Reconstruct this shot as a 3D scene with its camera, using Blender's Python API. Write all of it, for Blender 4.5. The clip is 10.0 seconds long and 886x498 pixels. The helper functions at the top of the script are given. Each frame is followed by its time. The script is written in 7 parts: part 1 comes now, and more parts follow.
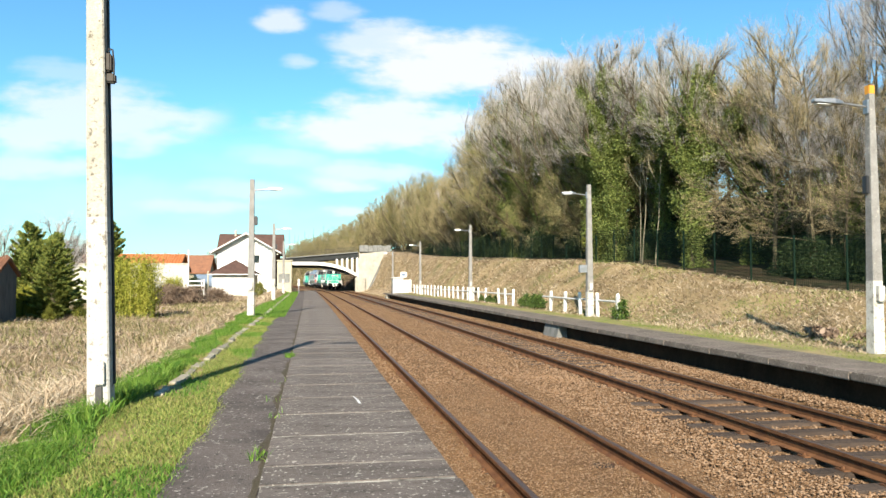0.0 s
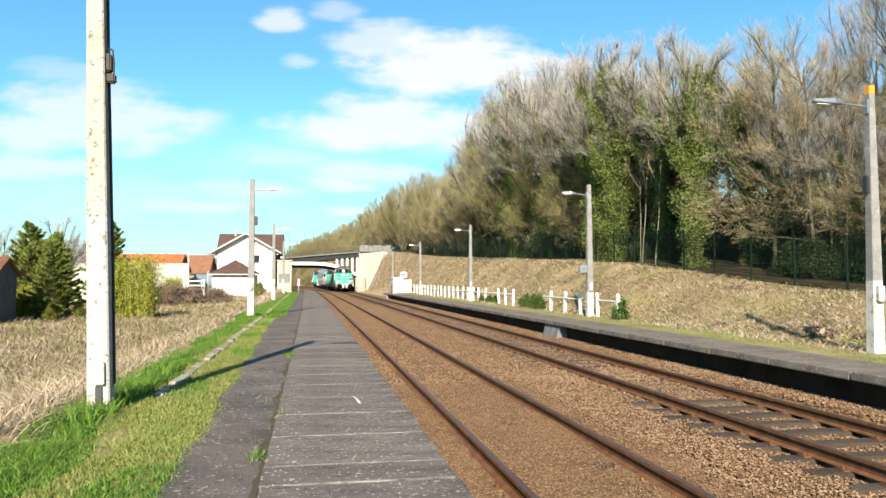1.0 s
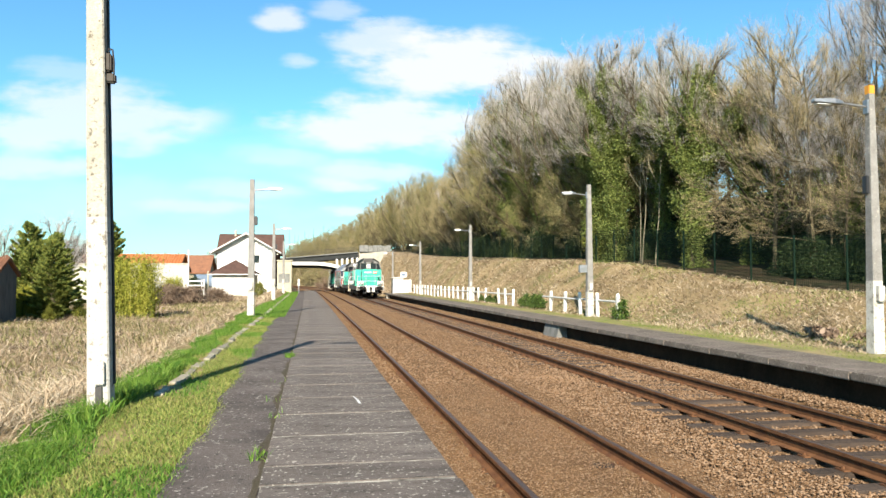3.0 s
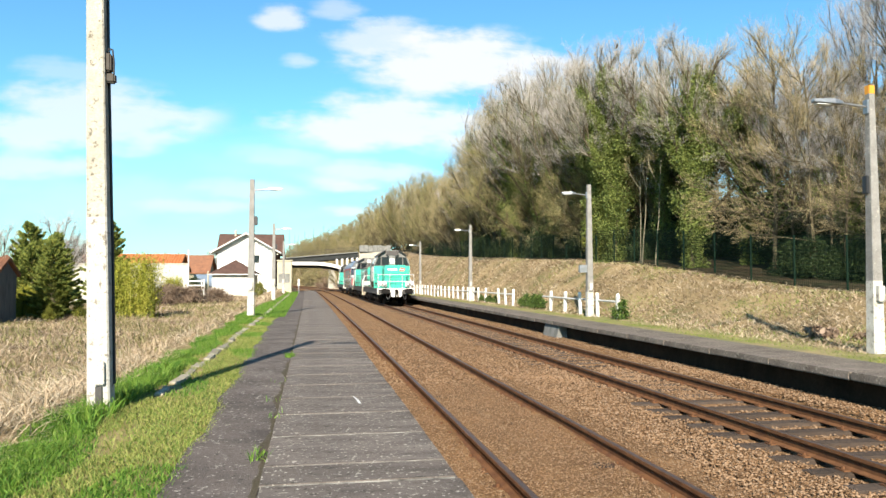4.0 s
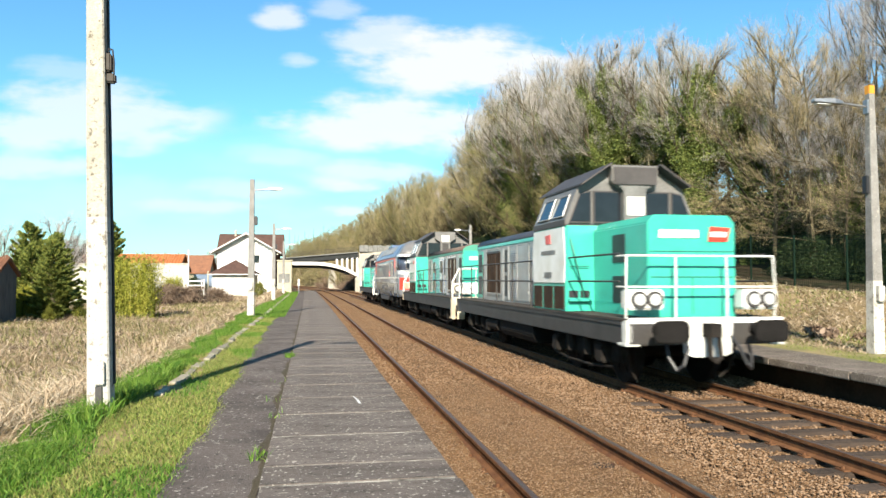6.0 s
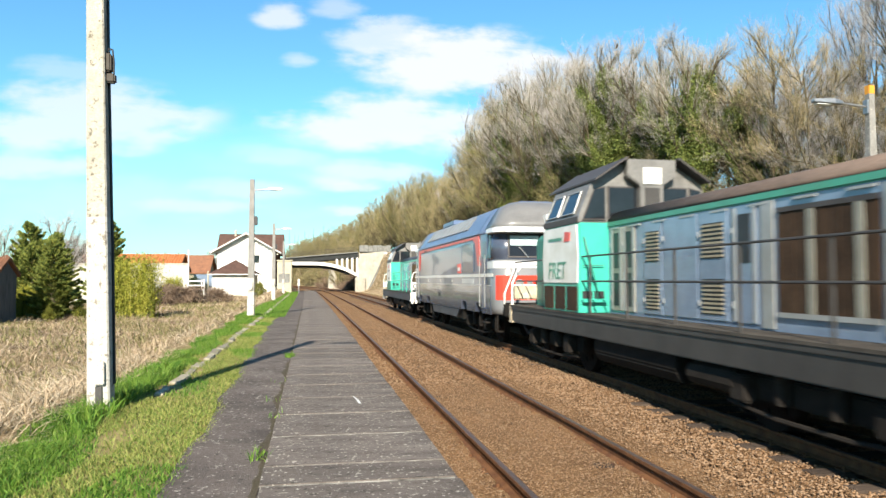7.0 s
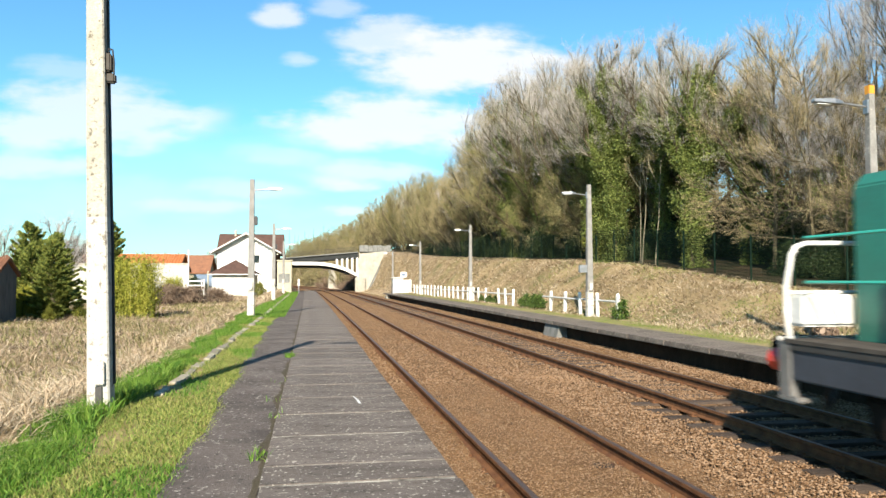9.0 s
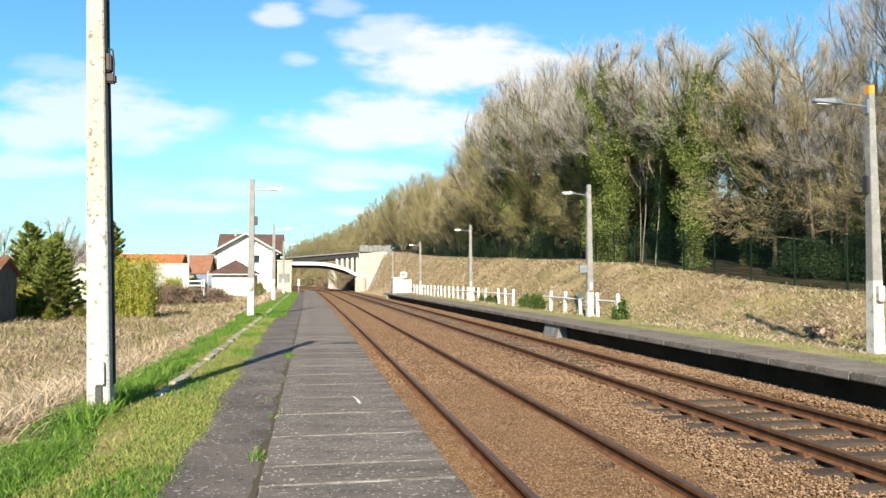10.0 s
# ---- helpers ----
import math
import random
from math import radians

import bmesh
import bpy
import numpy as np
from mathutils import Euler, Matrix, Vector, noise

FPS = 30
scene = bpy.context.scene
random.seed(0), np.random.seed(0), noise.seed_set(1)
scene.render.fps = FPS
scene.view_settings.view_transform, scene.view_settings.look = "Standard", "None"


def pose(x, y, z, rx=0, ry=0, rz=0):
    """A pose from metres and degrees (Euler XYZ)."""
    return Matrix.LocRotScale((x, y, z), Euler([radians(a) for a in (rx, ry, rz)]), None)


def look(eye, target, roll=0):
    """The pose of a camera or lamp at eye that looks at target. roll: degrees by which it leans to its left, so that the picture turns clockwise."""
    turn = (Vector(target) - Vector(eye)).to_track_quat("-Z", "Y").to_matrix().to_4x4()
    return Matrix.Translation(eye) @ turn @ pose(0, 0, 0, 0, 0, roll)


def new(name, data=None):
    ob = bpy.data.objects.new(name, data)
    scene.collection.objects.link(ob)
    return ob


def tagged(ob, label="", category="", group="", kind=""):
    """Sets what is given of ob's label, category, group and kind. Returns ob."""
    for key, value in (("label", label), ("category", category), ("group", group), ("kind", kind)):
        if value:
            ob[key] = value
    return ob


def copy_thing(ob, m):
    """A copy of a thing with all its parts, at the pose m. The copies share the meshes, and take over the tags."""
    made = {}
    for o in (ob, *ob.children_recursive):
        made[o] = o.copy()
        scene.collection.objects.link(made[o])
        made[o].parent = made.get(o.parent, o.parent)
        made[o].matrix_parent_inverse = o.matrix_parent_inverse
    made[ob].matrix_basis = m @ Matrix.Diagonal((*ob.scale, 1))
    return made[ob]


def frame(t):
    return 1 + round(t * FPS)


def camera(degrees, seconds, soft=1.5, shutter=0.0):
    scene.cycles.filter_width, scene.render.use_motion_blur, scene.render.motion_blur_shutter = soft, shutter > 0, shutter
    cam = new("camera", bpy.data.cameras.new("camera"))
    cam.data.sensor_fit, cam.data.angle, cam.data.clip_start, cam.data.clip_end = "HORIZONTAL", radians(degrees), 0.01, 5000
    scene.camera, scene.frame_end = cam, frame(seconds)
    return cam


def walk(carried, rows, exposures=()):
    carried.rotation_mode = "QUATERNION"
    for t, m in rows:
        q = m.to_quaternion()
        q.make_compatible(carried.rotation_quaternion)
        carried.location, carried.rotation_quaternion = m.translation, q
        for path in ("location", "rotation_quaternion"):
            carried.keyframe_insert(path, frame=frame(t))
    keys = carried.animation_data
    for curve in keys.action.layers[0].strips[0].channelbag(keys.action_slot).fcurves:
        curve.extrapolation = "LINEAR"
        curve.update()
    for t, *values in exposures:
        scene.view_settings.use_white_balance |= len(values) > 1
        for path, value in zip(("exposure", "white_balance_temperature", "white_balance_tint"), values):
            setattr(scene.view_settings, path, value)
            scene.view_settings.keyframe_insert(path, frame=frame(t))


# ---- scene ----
cam = camera(62.587, 10.0, soft=1.5, shutter=0.18)
EYE = pose(0, 0, 1.875, 90 + 2.4305, 0, -10.2074)
walk(cam, [(0.0, EYE), (10.0, EYE)])

# ---- world, sun, exposure ----
SUN_TO = Vector((-0.277 * 0.857, -0.961 * 0.857, 0.515))
world = bpy.data.worlds.new("sky")
scene.world = world
world.use_nodes = True
wn = world.node_tree.nodes
wl = world.node_tree.links
wn.clear()
w_out = wn.new("ShaderNodeOutputWorld")
w_bg = wn.new("ShaderNodeBackground")
w_sky = wn.new("ShaderNodeTexSky")
w_sky.sky_type = "NISHITA"
w_sky.sun_disc = False
w_sky.sun_elevation = radians(31)
w_sky.sun_rotation = radians(-163.9)
w_sky.air_density, w_sky.dust_density, w_sky.ozone_density = 1.0, 0.5, 0.7
w_tint = wn.new("ShaderNodeMix")
w_tint.data_type, w_tint.blend_type = "RGBA", "MULTIPLY"
w_tint.inputs[0].default_value = 1.0
w_tint.inputs[7].default_value = (0.485, 0.93, 1.09, 1)
wl.new(w_sky.outputs[0], w_tint.inputs[6])
wl.new(w_tint.outputs[2], w_bg.inputs[0])
w_bg.inputs[1].default_value = 0.07
wl.new(w_bg.outputs[0], w_out.inputs[0])

sun_data = bpy.data.lights.new("sun", "SUN")
sun_data.energy, sun_data.angle, sun_data.color = 5.0, radians(0.6), (1.0, 0.90, 0.75)
sun = new("sun", sun_data)
sun.matrix_world = look(SUN_TO * 100, (0, 0, 0))
scene.view_settings.exposure = 1.47


# ---- materials ----
ALBEDO_SCALE, PAINT_SCALE = 0.65, 0.80  # colours below are scaled down so shade reads deep against the sky: general, paint


def scaled_col(col, albedo_scale=ALBEDO_SCALE):
    return tuple(c * albedo_scale for c in col)


def mat(name, col, col2=None, scale=3.0, fine=40.0, rough=0.8, metal=0.0, bump=0.2, fine_amount=0.35,
        island=None, piece=0.0, coat=0.0, stretch=(1, 1, 1), spots=None, spot_scale=8.0, spot_cut=0.62, albedo_scale=ALBEDO_SCALE):
    """A weathered surface: two colours by broad noise, fine grain, relief; island: a third colour by loose piece."""
    m = bpy.data.materials.new(name)
    m.use_nodes = True
    nt = m.node_tree
    n, l = nt.nodes, nt.links
    b = n["Principled BSDF"]
    tc = n.new("ShaderNodeTexCoord")
    mp = n.new("ShaderNodeMapping")
    mp.inputs["Scale"].default_value = stretch
    l.new(tc.outputs["Object"], mp.inputs[0])

    def noise_tex(s, detail, rough_):
        t = n.new("ShaderNodeTexNoise")
        t.inputs["Scale"].default_value = s
        t.inputs["Detail"].default_value = detail
        t.inputs["Roughness"].default_value = rough_
        l.new(mp.outputs[0], t.inputs["Vector"])
        return t

    def mix(a, b_, fac, blend="MIX"):
        x = n.new("ShaderNodeMix")
        x.data_type, x.blend_type = "RGBA", blend
        for sock, val in ((x.inputs[0], fac), (x.inputs[6], a), (x.inputs[7], b_)):
            if isinstance(val, bpy.types.NodeSocket):
                l.new(val, sock)
            elif isinstance(val, (int, float)):
                sock.default_value = val
            else:
                sock.default_value = (*val, 1)
        return x.outputs[2]

    def ramp(fac, lo, hi):
        r = n.new("ShaderNodeMapRange")
        r.inputs[1].default_value, r.inputs[2].default_value = lo, hi
        l.new(fac, r.inputs[0])
        return r.outputs[0]

    col2 = scaled_col(col2 or tuple(c * 0.65 for c in col), albedo_scale)
    col, island, spots = scaled_col(col, albedo_scale), island and scaled_col(island, albedo_scale), spots and scaled_col(spots, albedo_scale)
    big = noise_tex(scale, 4, 0.6)
    small = noise_tex(fine, 3, 0.7)
    c = mix(col, col2, ramp(big.outputs[0], 0.35, 0.65))
    if island:
        g = n.new("ShaderNodeNewGeometry")
        c = mix(c, island, ramp(g.outputs["Random Per Island"], 0.25, 0.95))
        c = mix(c, tuple(x * 0.45 for x in col2), ramp(g.outputs["Random Per Island"], 0.35, 0.0))
    if piece:
        oi = n.new("ShaderNodeObjectInfo")
        dark = n.new("ShaderNodeMapRange")
        dark.inputs[3].default_value, dark.inputs[4].default_value = 1 - piece, 1 + piece
        l.new(oi.outputs["Random"], dark.inputs[0])
        hv = n.new("ShaderNodeHueSaturation")
        l.new(dark.outputs[0], hv.inputs["Value"])
        l.new(c, hv.inputs["Color"])
        c = hv.outputs[0]
    if spots:
        sp = noise_tex(spot_scale, 5, 0.75)
        c = mix(c, spots, ramp(sp.outputs[0], spot_cut, spot_cut + 0.05))
    grain = ramp(small.outputs[0], 0.25, 0.75)
    c = mix(c, mix(c, (0.0, 0.0, 0.0), grain), fine_amount)
    l.new(c, b.inputs["Base Color"])
    b.inputs["Roughness"].default_value = rough
    b.inputs["Metallic"].default_value = metal
    b.inputs["Coat Weight"].default_value = coat
    if rough >= 0.7:
        b.inputs["Specular IOR Level"].default_value = 0.12
    if bump:
        bp = n.new("ShaderNodeBump")
        bp.inputs["Strength"].default_value = bump
        bp.inputs["Distance"].default_value = 0.02
        l.new(small.outputs[0], bp.inputs["Height"])
        l.new(bp.outputs[0], b.inputs["Normal"])
    return m


def flecked(m, light, dark, scale, lo, hi, amount=0.8):
    """Fine pale chips and dark pits over a surface."""
    n, l = m.node_tree.nodes, m.node_tree.links
    b = n["Principled BSDF"]
    src = b.inputs["Base Color"].links[0].from_socket
    tc = n.new("ShaderNodeTexCoord")
    for s, edge, col, off in ((scale, hi, light, 0.0), (scale * 0.8, 1 - lo, dark, 9.1), (scale * 0.4, hi + 0.045, light, 4.7)):
        mp = n.new("ShaderNodeMapping")
        mp.inputs["Location"].default_value = (off, off * 2, off)
        l.new(tc.outputs["Object"], mp.inputs[0])
        t = n.new("ShaderNodeTexNoise")
        t.inputs["Scale"].default_value, t.inputs["Detail"].default_value, t.inputs["Roughness"].default_value = s, 3, 0.6
        l.new(mp.outputs[0], t.inputs["Vector"])
        r = n.new("ShaderNodeMapRange")
        r.inputs[1].default_value, r.inputs[2].default_value, r.inputs[4].default_value = edge, edge + 0.07, amount
        l.new(t.outputs[0], r.inputs[0])
        x = n.new("ShaderNodeMix")
        x.data_type = "RGBA"
        l.new(r.outputs[0], x.inputs[0])
        l.new(src, x.inputs[6])
        x.inputs[7].default_value = (*scaled_col(col), 1)
        src = x.outputs[2]
    l.new(src, b.inputs["Base Color"])
    return m


def leafy(name, col, col2, alt, trans=0.25, scale=0.5):
    m = mat(name, col, col2, scale=scale, fine=6, rough=0.65, bump=0, fine_amount=0.15, island=alt)
    b = m.node_tree.nodes["Principled BSDF"]
    b.inputs["Specular IOR Level"].default_value = 0.25
    if trans:
        tr = m.node_tree.nodes.new("ShaderNodeBsdfTranslucent")
        mx = m.node_tree.nodes.new("ShaderNodeMixShader")
        mx.inputs[0].default_value = trans
        src = b.inputs["Base Color"].links[0].from_socket
        m.node_tree.links.new(src, tr.inputs[0])
        m.node_tree.links.new(b.outputs[0], mx.inputs[1])
        m.node_tree.links.new(tr.outputs[0], mx.inputs[2])
        m.node_tree.links.new(mx.outputs[0], m.node_tree.nodes["Material Output"].inputs[0])
    return m


M = {}
M["green_soil"] = mat("verge_soil", (0.30, 0.26, 0.09), (0.40, 0.30, 0.15), scale=1.3, fine=12, rough=0.95, bump=0.6)
M["far_verge"] = mat("short_turf", (0.25, 0.27, 0.085), (0.45, 0.35, 0.19), scale=0.9, fine=14, rough=0.95, bump=0.6)
M["bank_soil"] = mat("bank_dry_grass", (0.47, 0.35, 0.19), (0.27, 0.20, 0.10), scale=0.32, fine=7, rough=0.95, bump=0.4,
                     spots=(0.20, 0.19, 0.075), spot_scale=0.55, spot_cut=0.56)
# Leaf litter, its brown lowered further to paint in the canopy's shade.
M["litter"] = mat("shade_dark_leaf_litter", (0.085, 0.06, 0.035), (0.04, 0.045, 0.02), scale=0.7, fine=14, rough=0.95, bump=0.8)
M["slab"] = flecked(mat("worn_concrete_slab", (0.292, 0.247, 0.218), (0.150, 0.127, 0.114), scale=1.7, stretch=(0.7, 2.0, 1), fine=60, rough=0.95, bump=0.5, fine_amount=0.5,
                piece=0.14, spots=(0.40, 0.36, 0.30), spot_scale=4.5, spot_cut=0.62), (0.66, 0.61, 0.53), (0.06, 0.052, 0.045), 26, 0.40, 0.60, 0.8)
M["nosing"] = flecked(mat("sooty_nosing_concrete", (0.33, 0.278, 0.235), (0.20, 0.168, 0.142), scale=1.6, fine=50, rough=0.95, bump=0.5, fine_amount=0.5, piece=0.12), (0.48, 0.43, 0.36), (0.06, 0.05, 0.042), 22, 0.40, 0.60, 0.75)
M["joint"] = mat("pale_mortar_joint", (0.70, 0.66, 0.58), (0.13, 0.115, 0.10), scale=6, fine=60, rough=0.95)
M["moss"] = mat("mossy_crack_soil", (0.13, 0.10, 0.075), (0.10, 0.085, 0.05), scale=3, fine=40, rough=0.95, bump=0.8)
M["asphalt"] = flecked(mat("old_asphalt", (0.24, 0.20, 0.178), (0.128, 0.107, 0.097), scale=1.5, fine=60, rough=0.95, bump=0.6, fine_amount=0.5, spots=(0.33, 0.29, 0.24), spot_scale=3.5, spot_cut=0.64),
                       (0.58, 0.53, 0.46), (0.05, 0.044, 0.038), 24, 0.41, 0.61, 0.75)
M["kerb"] = mat("weathered_kerb", (0.50, 0.45, 0.36), (0.34, 0.30, 0.22), scale=5, fine=40, rough=0.95, piece=0.2)
M["ballast_bed"] = flecked(mat("ballast_bed", (0.33, 0.185, 0.088), (0.22, 0.125, 0.06), scale=0.9, fine=34, rough=0.95, bump=1.0), (0.52, 0.38, 0.23), (0.09, 0.05, 0.027), 30, 0.42, 0.59)
M["stone"] = mat("ballast_stone", (0.375, 0.222, 0.117), (0.26, 0.152, 0.082), scale=0.8, fine=30, rough=0.95, bump=0.3,
                 island=(0.44, 0.30, 0.195))
M["rust"] = mat("rusty_rail_steel", (0.25, 0.12, 0.055), (0.15, 0.07, 0.036), scale=6, fine=60, rough=0.75, bump=0.3)
M["rail_top"] = mat("dull_rail_head", (0.16, 0.11, 0.085), (0.12, 0.082, 0.062), scale=8, fine=80, rough=0.5, metal=0.3, bump=0.1)
M["sleeper"] = mat("oiled_oak_sleeper", (0.15, 0.11, 0.085), (0.09, 0.068, 0.054), scale=3, fine=30, rough=0.9, bump=0.7,
                   stretch=(0.6, 6, 6), piece=0.25)
# Near-black base: shade under the nosing overhang put into the wall colour.
M["dark_wall"] = mat("shade_dark_platform_wall", (0.085, 0.052, 0.031), (0.038, 0.024, 0.015), scale=1.3, fine=20, rough=0.95, bump=0.4,
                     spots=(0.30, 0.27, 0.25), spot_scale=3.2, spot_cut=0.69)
M["concrete"] = mat("grey_concrete", (0.34, 0.34, 0.32), (0.22, 0.22, 0.205), scale=2.5, fine=35, rough=0.92, bump=0.3)
M["pole"] = mat("lichened_concrete_pole", (0.53, 0.495, 0.42), (0.41, 0.38, 0.315), scale=3, fine=30, rough=0.95, bump=0.6,
                spots=(0.20, 0.18, 0.14), spot_scale=13, spot_cut=0.575, albedo_scale=PAINT_SCALE)
M["pole_old"] = mat("weathered_grey_pole", (0.40, 0.385, 0.365), (0.28, 0.27, 0.25), scale=3, fine=30, rough=0.95, bump=0.6,
                    spots=(0.55, 0.52, 0.46), spot_scale=9, spot_cut=0.60)
M["pole_paint"] = mat("flaking_white_paint", (0.66, 0.635, 0.58), (0.50, 0.475, 0.42), scale=3, fine=30, rough=0.85, bump=0.5,
                      spots=(0.26, 0.23, 0.19), spot_scale=9, spot_cut=0.56, albedo_scale=PAINT_SCALE)
M["pole_base"] = mat("worn_white_pole_base", (0.66, 0.64, 0.59), (0.47, 0.44, 0.38), scale=2.2, fine=30, rough=0.9, bump=0.5,
                     spots=(0.30, 0.28, 0.24), spot_scale=7, spot_cut=0.565, albedo_scale=PAINT_SCALE)
M["white"] = mat("white_paint", (0.78, 0.77, 0.74), (0.62, 0.61, 0.58), scale=3, fine=40, rough=0.6, bump=0.1, albedo_scale=PAINT_SCALE)
M["galv"] = mat("galvanised_steel", (0.45, 0.46, 0.47), (0.36, 0.37, 0.38), scale=8, fine=60, rough=0.45, metal=0.8, bump=0.05, albedo_scale=PAINT_SCALE)
M["lamp_glass"] = mat("frosted_lamp_glass", (0.7, 0.7, 0.68), (0.6, 0.6, 0.58), rough=0.3, bump=0, albedo_scale=PAINT_SCALE)
M["black"] = mat("dark_plastic", (0.03, 0.03, 0.033), (0.02, 0.02, 0.022), rough=0.5, bump=0.05)
M["orange"] = mat("orange_band", (0.85, 0.36, 0.02), (0.7, 0.3, 0.02), rough=0.6, bump=0.05, albedo_scale=PAINT_SCALE)
M["bark"] = mat("grey_brown_bark", (0.20, 0.168, 0.105), (0.12, 0.10, 0.062), scale=4, fine=25, rough=0.95, bump=0.8, stretch=(4, 4, 0.8))
M["sapling"] = mat("pale_sapling_bark", (0.34, 0.31, 0.22), (0.22, 0.20, 0.14), scale=4, fine=25, rough=0.9, bump=0.4, stretch=(4, 4, 0.8))
M["twig_tan"] = leafy("bare_twigs_tan", (0.36, 0.295, 0.135), (0.26, 0.215, 0.095), (0.54, 0.455, 0.25), trans=0.0)
M["twig_grey"] = leafy("bare_twigs_grey", (0.46, 0.42, 0.345), (0.34, 0.31, 0.25), (0.64, 0.60, 0.53), trans=0.0)
M["twig_mauve"] = leafy("bare_twigs_mauve", (0.50, 0.465, 0.44), (0.38, 0.35, 0.33), (0.68, 0.645, 0.62), trans=0.0)
M["twig_rust"] = leafy("bare_twigs_rust", (0.49, 0.385, 0.19), (0.36, 0.28, 0.125), (0.68, 0.565, 0.34), trans=0.0)
M["twig_olive"] = leafy("budding_twigs", (0.30, 0.265, 0.105), (0.215, 0.19, 0.072), (0.45, 0.395, 0.18), trans=0.1)
M["ivy"] = leafy("ivy_leaves", (0.155, 0.215, 0.045), (0.09, 0.135, 0.028), (0.33, 0.38, 0.10), trans=0.2)
# Leaf colour kept very low to carry the shade inside the wood.
M["evergreen"] = leafy("shade_dark_laurel_leaves", (0.03, 0.055, 0.016), (0.018, 0.034, 0.011), (0.06, 0.095, 0.025), trans=0.12)
M["hedge"] = leafy("hedge_leaves", (0.06, 0.125, 0.02), (0.035, 0.08, 0.014), (0.15, 0.22, 0.04), trans=0.15)
M["conifer"] = leafy("conifer_sprays", (0.155, 0.22, 0.045), (0.075, 0.125, 0.028), (0.42, 0.44, 0.09), trans=0.12)
M["gold_leaf"] = leafy("yellow_green_leaves", (0.20, 0.22, 0.03), (0.13, 0.15, 0.022), (0.34, 0.33, 0.05), trans=0.2)
M["bamboo"] = leafy("bamboo_leaves", (0.42, 0.46, 0.05), (0.28, 0.33, 0.035), (0.66, 0.60, 0.10), trans=0.3)
M["grass"] = leafy("fresh_grass_blades", (0.15, 0.335, 0.030), (0.075, 0.215, 0.022), (0.28, 0.42, 0.065), trans=0.3, scale=1.2)
M["grass_worn"] = leafy("worn_yellow_grass", (0.255, 0.365, 0.058), (0.16, 0.26, 0.04), (0.46, 0.45, 0.14), trans=0.25, scale=1.4)
M["grass_far"] = leafy("short_far_grass", (0.26, 0.37, 0.06), (0.19, 0.29, 0.045), (0.44, 0.44, 0.13), trans=0.3, scale=1.0)
M["straw"] = leafy("dry_straw_blades", (0.62, 0.46, 0.29), (0.46, 0.33, 0.19), (0.80, 0.67, 0.49), trans=0.2, scale=0.7)
M["straw_old"] = leafy("weathered_straw", (0.47, 0.345, 0.215), (0.34, 0.245, 0.145), (0.64, 0.50, 0.34), trans=0.15, scale=0.5)
M["mat_brown"] = leafy("matted_brown_grass", (0.37, 0.262, 0.18), (0.25, 0.178, 0.118), (0.54, 0.42, 0.31), trans=0.1, scale=0.6)
M["weed"] = leafy("olive_weeds", (0.24, 0.24, 0.075), (0.17, 0.165, 0.05), (0.40, 0.36, 0.16), trans=0.2, scale=0.8)
M["bramble"] = leafy("dead_bramble", (0.28, 0.19, 0.13), (0.19, 0.125, 0.085), (0.38, 0.28, 0.2), trans=0.1)
M["render"] = mat("white_lime_render", (0.80, 0.78, 0.74), (0.72, 0.70, 0.66), scale=1.2, fine=25, rough=0.95, bump=0.15, fine_amount=0.1, albedo_scale=PAINT_SCALE)
M["roof_brown"] = mat("brown_roof_tiles", (0.16, 0.095, 0.075), (0.11, 0.066, 0.055), scale=2, fine=12, rough=0.9, bump=0.6)
M["roof_old"] = mat("old_red_roof_tiles", (0.40, 0.19, 0.11), (0.28, 0.14, 0.09), scale=1.5, fine=12, rough=0.9, bump=0.6)
M["block_wall"] = mat("pale_block_wall", (0.62, 0.59, 0.52), (0.50, 0.475, 0.41), scale=0.8, fine=15, rough=0.95, bump=0.3, albedo_scale=PAINT_SCALE)
M["roof_orange"] = mat("orange_roof_tiles", (0.62, 0.23, 0.09), (0.50, 0.18, 0.07), scale=1.0, fine=10, rough=0.85, bump=0.6, albedo_scale=PAINT_SCALE)
M["stonework"] = mat("pale_limestone", (0.50, 0.465, 0.39), (0.37, 0.34, 0.285), scale=1.1, fine=12, rough=0.95, bump=0.6,
                     spots=(0.22, 0.21, 0.18), spot_scale=3, spot_cut=0.62, albedo_scale=PAINT_SCALE)
M["shed_wall"] = mat("old_shed_boards", (0.25, 0.25, 0.25), (0.16, 0.16, 0.165), scale=2, fine=20, rough=0.9, bump=0.4, stretch=(5, 5, 0.7))
M["cream"] = mat("cream_render", (0.58, 0.53, 0.40), (0.48, 0.44, 0.33), scale=1.5, fine=20, rough=0.9, bump=0.2, albedo_scale=PAINT_SCALE)
M["dark_steel"] = mat("dark_girder_paint", (0.05, 0.055, 0.055), (0.035, 0.038, 0.04), scale=2, fine=20, rough=0.7, bump=0.2)
M["mesh_green"] = mat("green_fence_coating", (0.010, 0.032, 0.019), (0.007, 0.022, 0.014), rough=0.9, bump=0.0)
M["glass"] = mat("dark_window_glass", (0.02, 0.024, 0.03), (0.015, 0.018, 0.022), rough=0.06, bump=0.0, fine_amount=0.0)
M["glass"].node_tree.nodes["Principled BSDF"].inputs["Specular IOR Level"].default_value = 0.3
